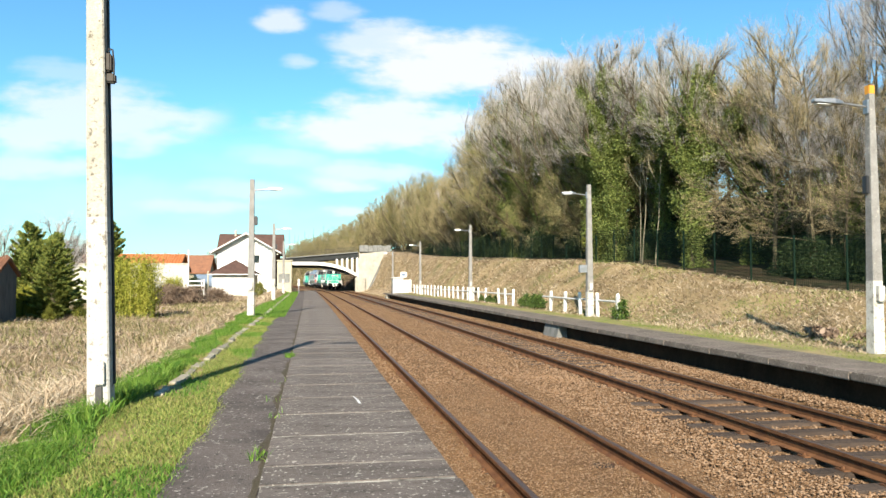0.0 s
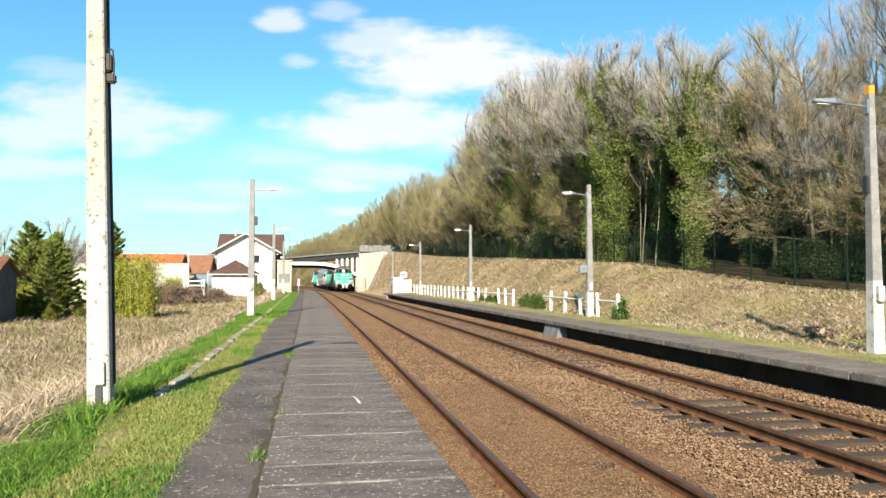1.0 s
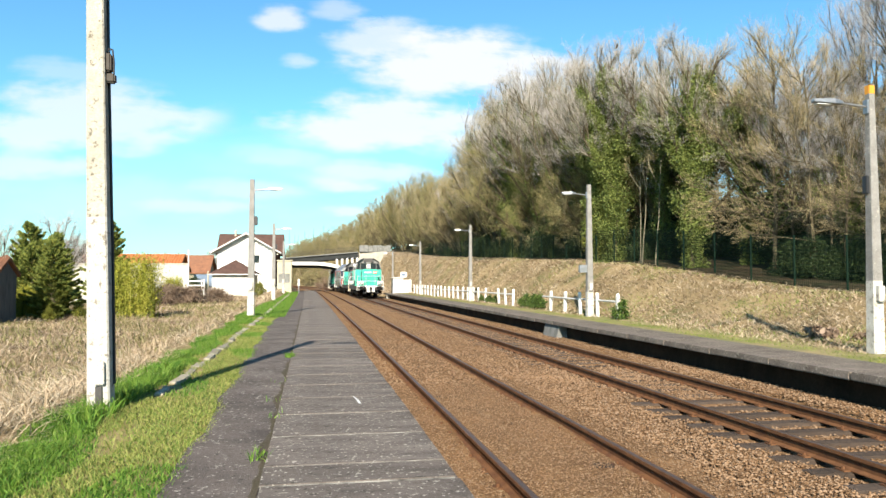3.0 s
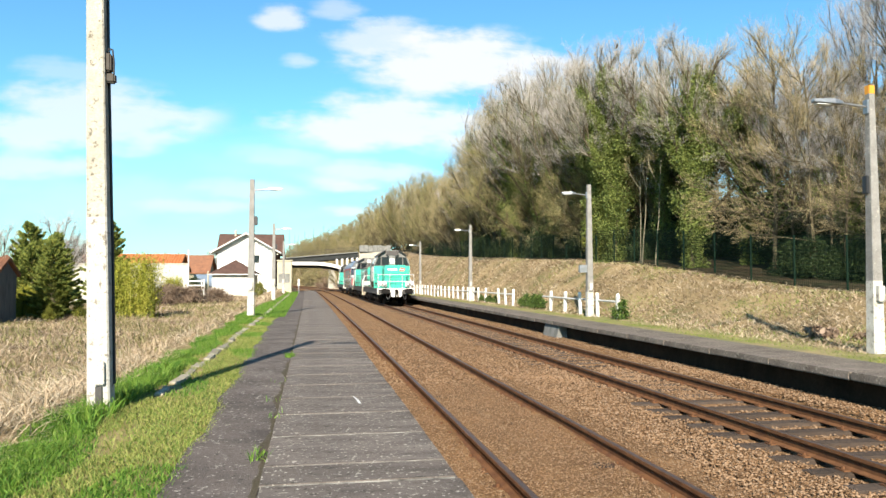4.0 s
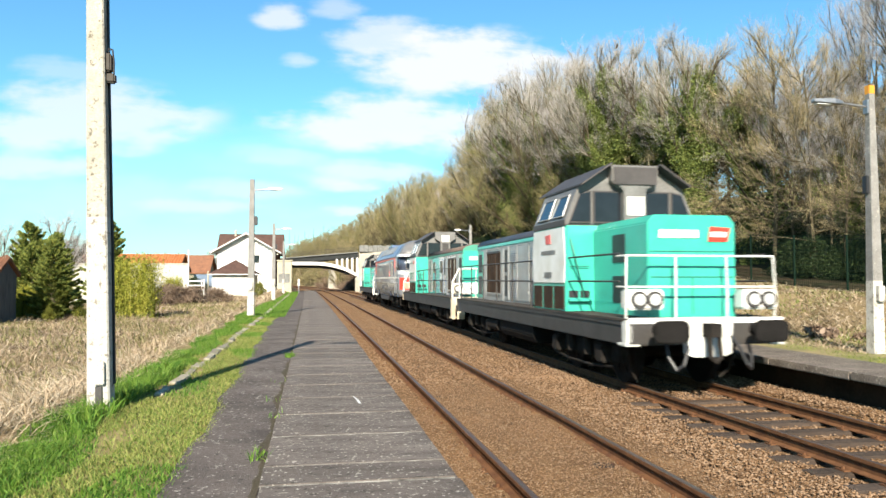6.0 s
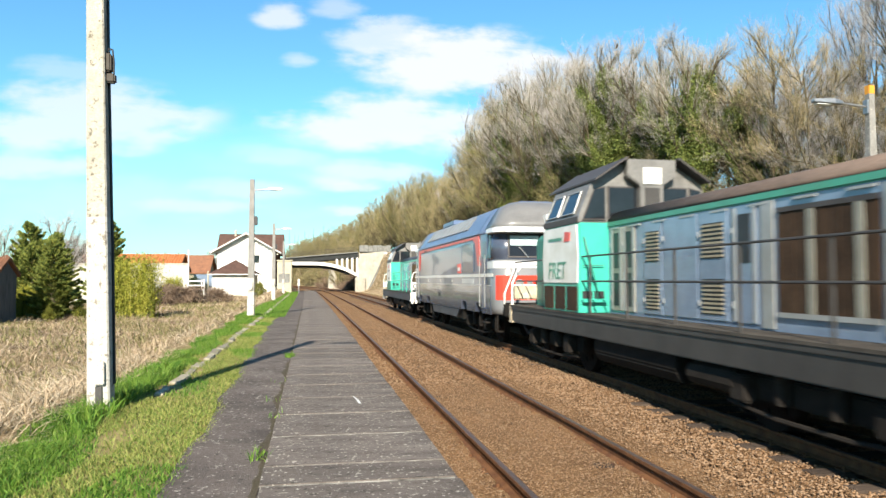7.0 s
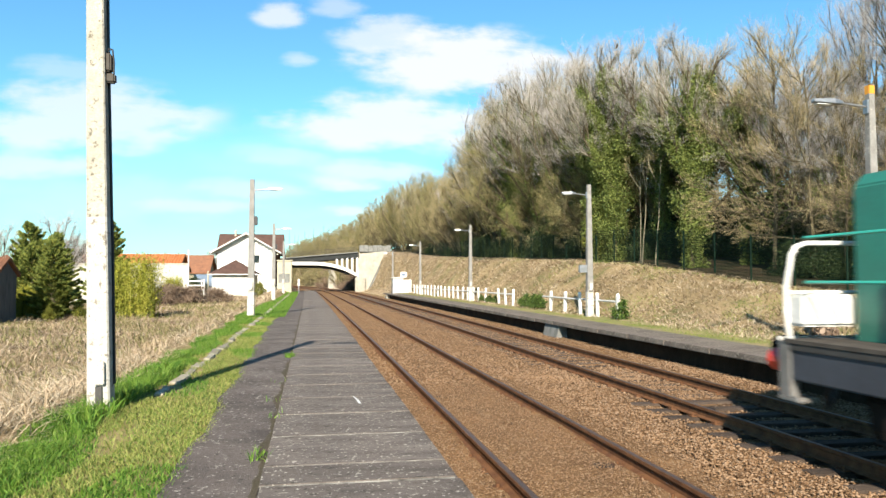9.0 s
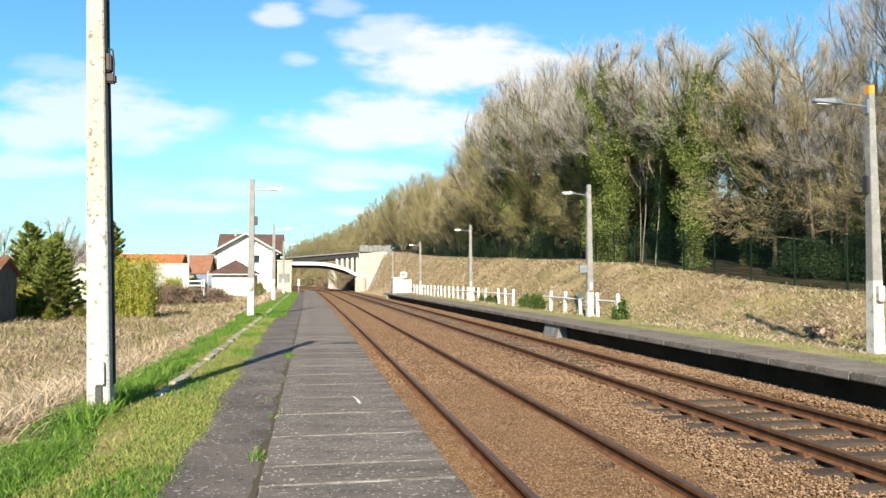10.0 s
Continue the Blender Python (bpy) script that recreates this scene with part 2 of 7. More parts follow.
# rolling stock paints
M["l_green"] = mat("turquoise_green_paint", (0.05, 0.47, 0.355), (0.04, 0.40, 0.30), scale=1.5, fine=30, rough=0.35, bump=0.03, fine_amount=0.12, coat=0.2, albedo_scale=PAINT_SCALE)
M["l_green_dull"] = mat("faded_green_paint", (0.06, 0.30, 0.205), (0.075, 0.24, 0.165), scale=1.2, fine=25, rough=0.45, bump=0.05, fine_amount=0.2, albedo_scale=PAINT_SCALE)
M["l_grey"] = mat("light_grey_paint", (0.33, 0.345, 0.35), (0.25, 0.255, 0.25), scale=1.2, fine=20, rough=0.35, bump=0.05, fine_amount=0.2, albedo_scale=PAINT_SCALE)
M["l_bluegrey"] = mat("side_panel_grey_paint", (0.20, 0.265, 0.37), (0.155, 0.205, 0.29), scale=1.3, fine=25, rough=0.25, bump=0.03, fine_amount=0.15, coat=0.5, albedo_scale=PAINT_SCALE)
M["l_frame"] = mat("dusty_dark_frame", (0.056, 0.051, 0.047), (0.036, 0.032, 0.029), scale=2, fine=25, rough=0.6, bump=0.1, albedo_scale=PAINT_SCALE)
# Soot and brake dust, both colours lowered further for shade under the train.
M["l_under"] = mat("sooty_shaded_underframe", (0.018, 0.016, 0.015), (0.011, 0.010, 0.009), scale=3, fine=30, rough=0.85, bump=0.3, albedo_scale=PAINT_SCALE)
M["l_bogie"] = mat("shaded_brake_dust_bogie", (0.032, 0.027, 0.023), (0.018, 0.015, 0.013), scale=3, fine=30, rough=0.85, bump=0.3, albedo_scale=PAINT_SCALE)
M["l_white"] = mat("loco_white_paint", (0.80, 0.79, 0.76), (0.66, 0.64, 0.58), scale=2, fine=25, rough=0.4, bump=0.03, fine_amount=0.12, albedo_scale=PAINT_SCALE)
M["l_cream"] = mat("stained_cream_paint", (0.70, 0.64, 0.51), (0.47, 0.37, 0.25), scale=2.5, fine=25, rough=0.5, bump=0.05, albedo_scale=PAINT_SCALE)
M["l_roof"] = mat("dark_cab_roof", (0.068, 0.058, 0.055), (0.048, 0.041, 0.039), rough=0.6, bump=0.05, albedo_scale=PAINT_SCALE)
M["l_cabgrey"] = mat("cab_grey_paint", (0.22, 0.212, 0.20), (0.145, 0.138, 0.13), scale=2, fine=20, rough=0.5, bump=0.05, albedo_scale=PAINT_SCALE)
M["l_rooftop"] = mat("brown_sooty_roof", (0.165, 0.122, 0.10), (0.115, 0.088, 0.075), scale=1.2, fine=20, rough=0.7, bump=0.15, stretch=(1, 0.4, 1), albedo_scale=PAINT_SCALE)
M["l_bronze"] = mat("golden_brown_shutter", (0.15, 0.098, 0.048), (0.085, 0.055, 0.03), scale=1.6, fine=20, rough=0.7, bump=0.2, stretch=(1, 2, 0.3), albedo_scale=PAINT_SCALE)
M["l_sill"] = mat("blue_black_sill", (0.052, 0.058, 0.075), (0.034, 0.038, 0.05), scale=2, fine=25, rough=0.55, bump=0.1, albedo_scale=PAINT_SCALE)
M["l_louvre"] = mat("dusty_tan_louvre", (0.40, 0.345, 0.24), (0.29, 0.245, 0.165), scale=3, fine=25, rough=0.6, bump=0.05, albedo_scale=PAINT_SCALE)
M["l_grille"] = mat("brown_radiator_grille", (0.075, 0.046, 0.029), (0.042, 0.027, 0.018), scale=2, fine=20, rough=0.8, bump=0.2, albedo_scale=PAINT_SCALE)
M["l_red"] = mat("bright_red_paint", (0.70, 0.055, 0.03), (0.62, 0.045, 0.025), rough=0.35, bump=0.02, fine_amount=0.1, albedo_scale=PAINT_SCALE)
M["b_nose"] = mat("cab_nose_grey", (0.20, 0.205, 0.215), (0.165, 0.17, 0.18), scale=1, fine=20, rough=0.35, bump=0.02, fine_amount=0.15, albedo_scale=PAINT_SCALE)
M["b_low"] = mat("grimy_lower_body", (0.07, 0.075, 0.085), (0.045, 0.046, 0.05), scale=1.5, fine=20, rough=0.6, bump=0.1, fine_amount=0.3, albedo_scale=PAINT_SCALE)
M["b_vent"] = mat("roof_vent_grey", (0.34, 0.345, 0.34), (0.25, 0.255, 0.25), scale=2, fine=30, rough=0.5, bump=0.1, fine_amount=0.3, albedo_scale=PAINT_SCALE)
M["b_dome"] = mat("cab_dome_grey", (0.20, 0.195, 0.19), (0.15, 0.147, 0.145), scale=1.5, fine=20, rough=0.4, bump=0.05, fine_amount=0.2, albedo_scale=PAINT_SCALE)
M["blind"] = mat("pale_sun_blind", (0.42, 0.52, 0.52), (0.36, 0.46, 0.47), rough=0.5, bump=0.0, fine_amount=0.05, albedo_scale=PAINT_SCALE)
M["lamp_dull"] = mat("grey_lamp_lens", (0.30, 0.31, 0.31), (0.20, 0.21, 0.21), rough=0.15, bump=0, albedo_scale=PAINT_SCALE)
M["lens"] = mat("clear_lamp_lens", (0.70, 0.71, 0.69), (0.55, 0.56, 0.55), rough=0.12, bump=0, albedo_scale=PAINT_SCALE)
M["l_deck"] = mat("grimy_walkway_plate", (0.10, 0.088, 0.076), (0.065, 0.056, 0.048), scale=2, fine=25, rough=0.8, bump=0.3, albedo_scale=PAINT_SCALE)
M["b_dark"] = mat("body_dark_grey", (0.052, 0.078, 0.145), (0.042, 0.062, 0.115), scale=0.8, fine=20, rough=0.28, bump=0.02, fine_amount=0.12, coat=0.3, albedo_scale=PAINT_SCALE)
M["b_pale"] = mat("pale_band_paint", (0.66, 0.67, 0.67), (0.56, 0.57, 0.57), scale=1, fine=20, rough=0.35, bump=0.02, fine_amount=0.12, albedo_scale=PAINT_SCALE)
# Darker copy of l_green: puts the short bonnets' shaded sides into the paint.
M["l_green_dark"] = mat("dark_green_paint", (0.022, 0.20, 0.145), (0.03, 0.15, 0.11), scale=1.2, fine=25, rough=0.45, bump=0.05, fine_amount=0.25, albedo_scale=PAINT_SCALE)
M["l_tan"] = mat("grimy_tan_paint", (0.30, 0.29, 0.24), (0.20, 0.19, 0.155), scale=1.5, fine=25, rough=0.5, bump=0.05, fine_amount=0.25, albedo_scale=PAINT_SCALE)
M["b_light"] = mat("body_light_grey", (0.072, 0.088, 0.128), (0.054, 0.066, 0.097), scale=0.8, fine=20, rough=0.25, bump=0.02, fine_amount=0.12, coat=0.3, albedo_scale=PAINT_SCALE)
M["b_silver"] = mat("body_silver_grey", (0.50, 0.51, 0.52), (0.42, 0.43, 0.44), scale=1, fine=20, rough=0.35, bump=0.02, fine_amount=0.15, albedo_scale=PAINT_SCALE)
M["b_roof"] = mat("body_roof_blue_grey", (0.125, 0.18, 0.30), (0.095, 0.13, 0.21), scale=0.8, fine=15, rough=0.35, bump=0.05, fine_amount=0.2, albedo_scale=PAINT_SCALE)


# ---- mesh tools ----
class Shape:
    """Loose geometry: vertices and faces."""

    def __init__(self):
        self.v, self.f = [], []

    def add(self, verts, faces):
        o = len(self.v)
        self.v += [tuple(p) for p in verts]
        self.f += [tuple(i + o for i in q) for q in faces]
        return self

    def box(self, x0, x1, y0, y1, z0, z1):
        return self.add([(x0, y0, z0), (x1, y0, z0), (x1, y1, z0), (x0, y1, z0), (x0, y0, z1), (x1, y0, z1), (x1, y1, z1), (x0, y1, z1)],
                        [(0, 3, 2, 1), (4, 5, 6, 7), (0, 1, 5, 4), (1, 2, 6, 5), (2, 3, 7, 6), (3, 0, 4, 7)])

    def tube(self, p0, p1, r0, r1=None, n=8):
        r1 = r0 if r1 is None else r1
        p0, p1 = Vector(p0), Vector(p1)
        d = (p1 - p0).normalized()
        a = d.orthogonal().normalized()
        b = d.cross(a)
        vs = []
        for p, r in ((p0, r0), (p1, r1)):
            for i in range(n):
                t = 2 * math.pi * i / n
                vs.append(p + (a * math.cos(t) + b * math.sin(t)) * r)
        fs = [(i, (i + 1) % n, n + (i + 1) % n, n + i) for i in range(n)]
        fs += [tuple(range(n - 1, -1, -1)), tuple(range(n, 2 * n))]
        return self.add(vs, fs)

    def pipe(self, pts, r, n=6):
        last = len(pts) - 2
        for i, (a, b) in enumerate(zip(pts, pts[1:])):
            a, b = Vector(a), Vector(b)
            over = (b - a).normalized() * r * 0.45
            self.tube(a - over * (i > 0), b + over * (i < last), r, r, n)
        return self

    def hose(self, pts, r, n=8):
        """One continuous round bar through the points."""
        rings = []
        for i, p in enumerate(pts):
            d = (Vector(pts[min(i + 1, len(pts) - 1)]) - Vector(pts[max(i - 1, 0)])).normalized()
            a = d.cross(Vector((0, 0, 1))).normalized()
            b = d.cross(a)
            rings.append([tuple(Vector(p) + (a * math.cos(2 * math.pi * k / n) + b * math.sin(2 * math.pi * k / n)) * r) for k in range(n)])
        return self.loft(rings)

    def loft(self, rings, closed=True, caps=True):
        """Rings of equal length, joined one to the next."""
        k = len(rings[0])
        vs = [p for ring in rings for p in ring]
        fs = []
        for j in range(len(rings) - 1):
            for i in range(k if closed else k - 1):
                i2 = (i + 1) % k
                fs.append((j * k + i, j * k + i2, (j + 1) * k + i2, (j + 1) * k + i))
        if caps and closed:
            fs += [tuple(range(k - 1, -1, -1)), tuple(range((len(rings) - 1) * k, len(rings) * k))]
        return self.add(vs, fs)

    def prism_y(self, prof, y0, y1):
        return self.loft([[(x, y0, z) for x, z in prof], [(x, y1, z) for x, z in prof]])

    def prism_x(self, prof, x0, x1):
        return self.loft([[(x0, y, z) for y, z in prof], [(x1, y, z) for y, z in prof]])

    def prism_z(self, prof, z0, z1):
        return self.loft([[(x, y, z0) for x, y in prof], [(x, y, z1) for x, y in prof]])


def as_mesh(name, shape, material, bevel=0.0, smooth=False):
    me = bpy.data.meshes.new(name)
    bm = bmesh.new()
    vs = [bm.verts.new(p) for p in shape.v]
    for q in shape.f:
        try:
            bm.faces.new([vs[i] for i in q])
        except ValueError:
            pass
    bmesh.ops.recalc_face_normals(bm, faces=bm.faces)
    if bevel:
        edges = [e for e in bm.edges if len(e.link_faces) == 2 and e.calc_face_angle(0) > 0.5]
        bmesh.ops.bevel(bm, geom=edges, offset=bevel, segments=2, affect="EDGES", clamp_overlap=True)
    bm.to_mesh(me)
    bm.free()
    me.materials.append(material)
    if smooth:
        for p in me.polygons:
            p.use_smooth = True
    return me


def part(name, shape, material, parent=None, label="", bevel=0.0, smooth=False):
    ob = new(name, as_mesh(name, shape, material, bevel, smooth))
    ob.parent = parent
    return tagged(ob, label) if label else ob


def thing(name, label, category, group="", kind="", m=None):
    ob = new(name)
    ob.empty_display_size = 0.2
    if m is not None:
        ob.matrix_world = m
    return tagged(ob, label, category, group, kind)


def sheet(name, verts, quads=None, tris=None, material=None, smooth=False):
    """A mesh object straight from arrays."""
    me = bpy.data.meshes.new(name)
    verts = np.asarray(verts, dtype=np.float32).reshape(-1, 3)
    quads = np.zeros((0, 4), np.int32) if quads is None else np.asarray(quads, np.int32).reshape(-1, 4)
    tris = np.zeros((0, 3), np.int32) if tris is None else np.asarray(tris, np.int32).reshape(-1, 3)
    me.vertices.add(len(verts))
    me.vertices.foreach_set("co", verts.ravel())
    loops = np.concatenate([quads.ravel(), tris.ravel()])
    me.loops.add(len(loops))
    me.loops.foreach_set("vertex_index", loops)
    me.polygons.add(len(quads) + len(tris))
    starts = np.concatenate([np.arange(len(quads)) * 4, len(quads) * 4 + np.arange(len(tris)) * 3])
    me.polygons.foreach_set("loop_start", starts.astype(np.int32))
    me.update(calc_edges=True)
    me.validate()
    if smooth:
        me.polygons.foreach_set("use_smooth", np.ones(len(me.polygons), bool))
    if material:
        me.materials.append(material)
    return new(name, me)


# ---- the line: a gentle left-hand curve ----
KA, KB, YB = 7.02e-5, 4.2e-4, 100.0


def bend(y):
    """Sideways shift of the line at the distance y."""
    y = np.asarray(y, dtype=float)
    c = np.clip(y, -60, 330)
    s = -KA * c ** 2 - KB * np.clip(c - YB, 0, None) ** 2
    slope = -2 * KA * c - 2 * KB * np.clip(c - YB, 0, None)
    return s + slope * (y - c)


def bend1(y):
    return float(bend(y))


TRACK_1, TRACK_2 = 2.668, 6.468
PLAT_L, PLAT_R = 0.50, 0.46


def sweep(shape, prof, ys):
    """A profile of (sideways, up) drawn along the line."""
    return shape.loft([[(u + bend1(y), y, z) for u, z in prof] for y in ys])


BANK_Y = np.array([-400, -40, 11, 18.3, 21.6, 25.4, 28.8, 35.6, 48.2, 67.4, 98.2, 113.6, 123.3, 139.6, 400.0])
BANK_Z = np.array([0.6, 0.9, 1.25, 1.4, 1.55, 1.84, 2.12, 2.75, 3.2, 3.9, 5.0, 5.8, 6.5, 7.4, 8.0])


def smooth01(t):
    t = np.clip(t, 0, 1)
    return t * t * (3 - 2 * t)


def ground_z(x, y):
    """Height of the open ground."""
    x, y = np.asarray(x, float), np.asarray(y, float)
    u = x - bend(y)
    bump = 0.06 * np.sin(x * 0.9 + 0.6 * np.sin(y * 0.31)) * np.sin(y * 0.45 + 1.0) + 0.04 * np.sin(x * 2.3 + y * 1.7)
    left = -0.22 + bump * 0.8 + 0.35 * smooth01((y - 25) / 50) + 0.66 * smooth01((u + 5.2) / 2.4)
    left = np.where(u > -2.6, 0.44, left)
    mid = np.full_like(u, -0.62)
    top = np.interp(y, BANK_Y, BANK_Z)
    near_bridge = smooth01((y - 96) / 24)
    t = (u - 11.3 + 0.7 * near_bridge) / (4.6 - 1.4 * near_bridge)
    base = 0.43 - 0.6 * smooth01((y - 80) / 6) * smooth01((11.2 - u) / 1.9)
    right = base + (top - 0.43) * smooth01(t * 0.92 + 0.04) + bump * 0.5 * smooth01((u - 11) * 2)
    right = right + 0.06 * np.clip(u - 16.2, 0, 60) + 0.18 * np.clip(u - 45, 0, 80)
    far = smooth01((y - 330) / 200)
    right = right * (1 - 0.4 * far)
    return np.where(u < -1.2, left, np.where(u < 9.2, mid, right))


def axis(*spans):
    out = []
    for a, b, step in spans:
        out += list(np.arange(a, b, step))
    return np.array(out + [spans[-1][1]])


gu = axis((-1500, -120, 120), (-120, -30, 8), (-30, -8, 1.2), (-8, -2.8, 0.35), (-2.8, -1.25, 0.775), (-1.25, -1.15, 0.1), (-1.15, 9.1, 2.05), (9.1, 9.25, 0.15), (9.25, 20, 0.36), (20, 60, 4), (60, 140, 16), (140, 1700, 120))
gy = axis((-300, -20, 20), (-20, 90, 0.8), (90, 200, 4), (200, 480, 20), (480, 3300, 235))
UU, YY = np.meshgrid(gu, gy)
XX = UU + bend(np.clip(YY, -60, 480)) * np.clip(1.5 - np.abs(UU) / 400, 0, 1)
ZZ = ground_z(np.where(np.abs(UU) < 200, UU + bend(YY), 300 * np.sign(UU) + bend(YY)), YY)
nu, ny = len(gu), len(gy)
idx = np.arange(nu * ny).reshape(ny, nu)
ground_quads = np.stack([idx[:-1, :-1], idx[:-1, 1:], idx[1:, 1:], idx[1:, :-1]], -1).reshape(-1, 4)
ground = sheet("ground", np.stack([XX, YY, ZZ], -1), ground_quads, material=M["bank_soil"], smooth=True)
tagged(ground, "dry straw-coloured meadow and railway bank with bare earth patches", "ground", kind="structure")

lu = axis((16.5, 24, 0.75), (24, 60, 4))
ly = axis((6, 140, 1.6), (140, 330, 10))
LU, LY = np.meshgrid(lu, ly)
LU = LU + np.where(LU < 16.6, 0.25 * np.sin(LY * 0.9) + 0.15 * np.sin(LY * 2.3), 0.0)
LX = LU + bend(LY)
li = np.arange(LU.size).reshape(LU.shape)
litter = sheet("forest_floor", np.stack([LX, LY, ground_z(LX, LY) + 0.05], -1), np.stack([li[:-1, :-1], li[:-1, 1:], li[1:, 1:], li[1:, :-1]], -1).reshape(-1, 4), material=M["litter"], smooth=True)
tagged(litter, "brown leaf litter under the trees, darkened for the wood's shade", "ground", kind="structure")

YS = list(np.arange(-30, 130, 2.5)) + list(np.arange(130, 421, 10))
YP = [y for y in YS if y <= 90]


def strip(name, u0, u1, z, depth, ys, material, label, category, jitter=0.0):
    s = Shape()
    rnd = random.Random(name)
    rings = []
    for y in ys:
        a = u0 + rnd.uniform(-jitter, jitter)
        x = bend1(y)
        rings.append([(a + x, y, z), (u1 + x, y, z), (u1 + x, y, z - depth), (a + x, y, z - depth)])
    s.loft(rings)
    return tagged(part(name, s, material), label, category, kind="structure")


ballast = Shape()
ball_rings = []
for y in YS:
    xs = np.linspace(1.0, 8.55, 26)
    top = [(float(u) + bend1(y), y, -0.175 + 0.02 * math.sin(u * 5 + y) + (0.02 if abs(u - 4.57) < 0.9 else 0.0) + (0.035 if abs(u - TRACK_1) < 1.5 else 0.0)
            + (0.10 if u > 7.9 else 0.0) - (0.04 if abs(u - TRACK_2) < 1.35 and y < 11.5 else 0.0)) for u in xs]
    ball_rings.append([(1.0 + bend1(y), y, -0.6)] + top + [(8.55 + bend1(y), y, -0.6)])
ballast.loft(ball_rings)
tagged(part("ballast_bed", ballast, M["ballast_bed"], smooth=False), "rust-brown gravel trackbed under both tracks", "ballast", kind="structure")

ysf = list(np.arange(-20, 60, 0.5)) + [y for y in YS if 60 <= y <= 96]
path_s = Shape()
path_s.loft([[(-(0.87 + 0.0165 * min(max(y, 0), 22)) + 0.035 * math.sin(y * 1.9) + 0.02 * math.sin(y * 4.7) + bend1(y), y, PLAT_L - 0.014),
              (-0.335 + bend1(y), y, PLAT_L - 0.014), (-0.335 + bend1(y), y, PLAT_L - 0.5), (-1.2 + bend1(y), y, PLAT_L - 0.5)] for y in ysf])
tagged(part("platform_path", path_s, M["asphalt"]), "worn dark asphalt strip along the old platform", "platform", kind="structure")
strip("verge", -2.62, -0.6, PLAT_L - 0.035, 0.5, ysf, M["green_soil"], "mossy grass verge beside the platform", "verge")
strip("platform_edge_wall", 0.86, 0.99, PLAT_L - 0.13, 0.9, YP, M["dark_wall"], "concrete wall under the platform edge, darkened for its shade", "platform")
strip("far_platform", 8.28, 9.55, PLAT_R - 0.004, 0.12, [y for y in ysf if y <= 78], M["nosing"], "grey asphalt far platform surface", "platform")
strip("far_platform_wall", 8.5, 8.7, PLAT_R - 0.13, 0.95, [y for y in YP if y <= 78], M["dark_wall"], "recessed wall under the far platform, blackened for the nosing's shade", "platform")
strip("far_platform_verge", 9.5, 11.6, PLAT_R - 0.012, 0.4, [y for y in ysf if y <= 84], M["far_verge"], "grassy strip behind the far platform", "verge", 0.08)


# ---- plants ----
def blades(name, x, y, z, height, width, lean, material, label, category, seed=1, flop=0.0):
    """Grass blades, bent, one loose piece each."""
    r = np.random.RandomState(seed)
    n = len(x)
    ang = r.uniform(0, 2 * np.pi, n)
    h = height * r.uniform(0.5, 1.35, n)
    w = width * r.uniform(0.6, 1.3, n)
    ln = lean * r.uniform(0.2, 1.4, n) * h
    la = r.uniform(0, 2 * np.pi, n)
    dx, dy = np.cos(ang) * w / 2, np.sin(ang) * w / 2
    lx, ly = np.cos(la) * ln, np.sin(la) * ln
    up = h * (1 - flop * r.uniform(0.3, 1.0, n))
    V = np.zeros((n, 5, 3))
    V[:, 0] = np.stack([x - dx, y - dy, z], -1)
    V[:, 1] = np.stack([x + dx, y + dy, z], -1)
    V[:, 2] = np.stack([x - dx * 0.8 + lx * 0.35, y - dy * 0.8 + ly * 0.35, z + up * 0.6], -1)
    V[:, 3] = np.stack([x + dx * 0.8 + lx * 0.35, y + dy * 0.8 + ly * 0.35, z + up * 0.6], -1)
    V[:, 4] = np.stack([x + lx, y + ly, z + up], -1)
    o = np.arange(n)[:, None] * 5
    ob = sheet(name, V, o + np.array([[0, 1, 3, 2]]), o + np.array([[2, 3, 4]]), material)
    return tagged(ob, label, category, kind="stuff")


def leaf_cloud(P, size, seed=0, flat=0.4):
    """Small four-cornered leaves at the points P."""
    r = np.random.RandomState(seed)
    n = len(P)
    a = r.normal(size=(n, 3))
    a /= np.linalg.norm(a, axis=1)[:, None]
    b = r.normal(size=(n, 3))
    b -= (a * b).sum(1)[:, None] * a
    b /= np.linalg.norm(b, axis=1)[:, None]
    s = size * r.uniform(0.5, 1.4, n)[:, None]
    V = np.stack([P - a * s, P + b * s * flat, P + a * s, P - b * s * flat], 1)
    return V, np.arange(n * 4).reshape(-1, 4)


def arc(a, d, b, segs):
    """A curved run from a, leaving along d, to b."""
    c = a + d * (b - a).length * 0.5
    out = []
    for i in range(segs + 1):
        t = i / segs
        out.append(a * (1 - t) ** 2 + c * (2 * t * (1 - t)) + b * t ** 2)
    return out


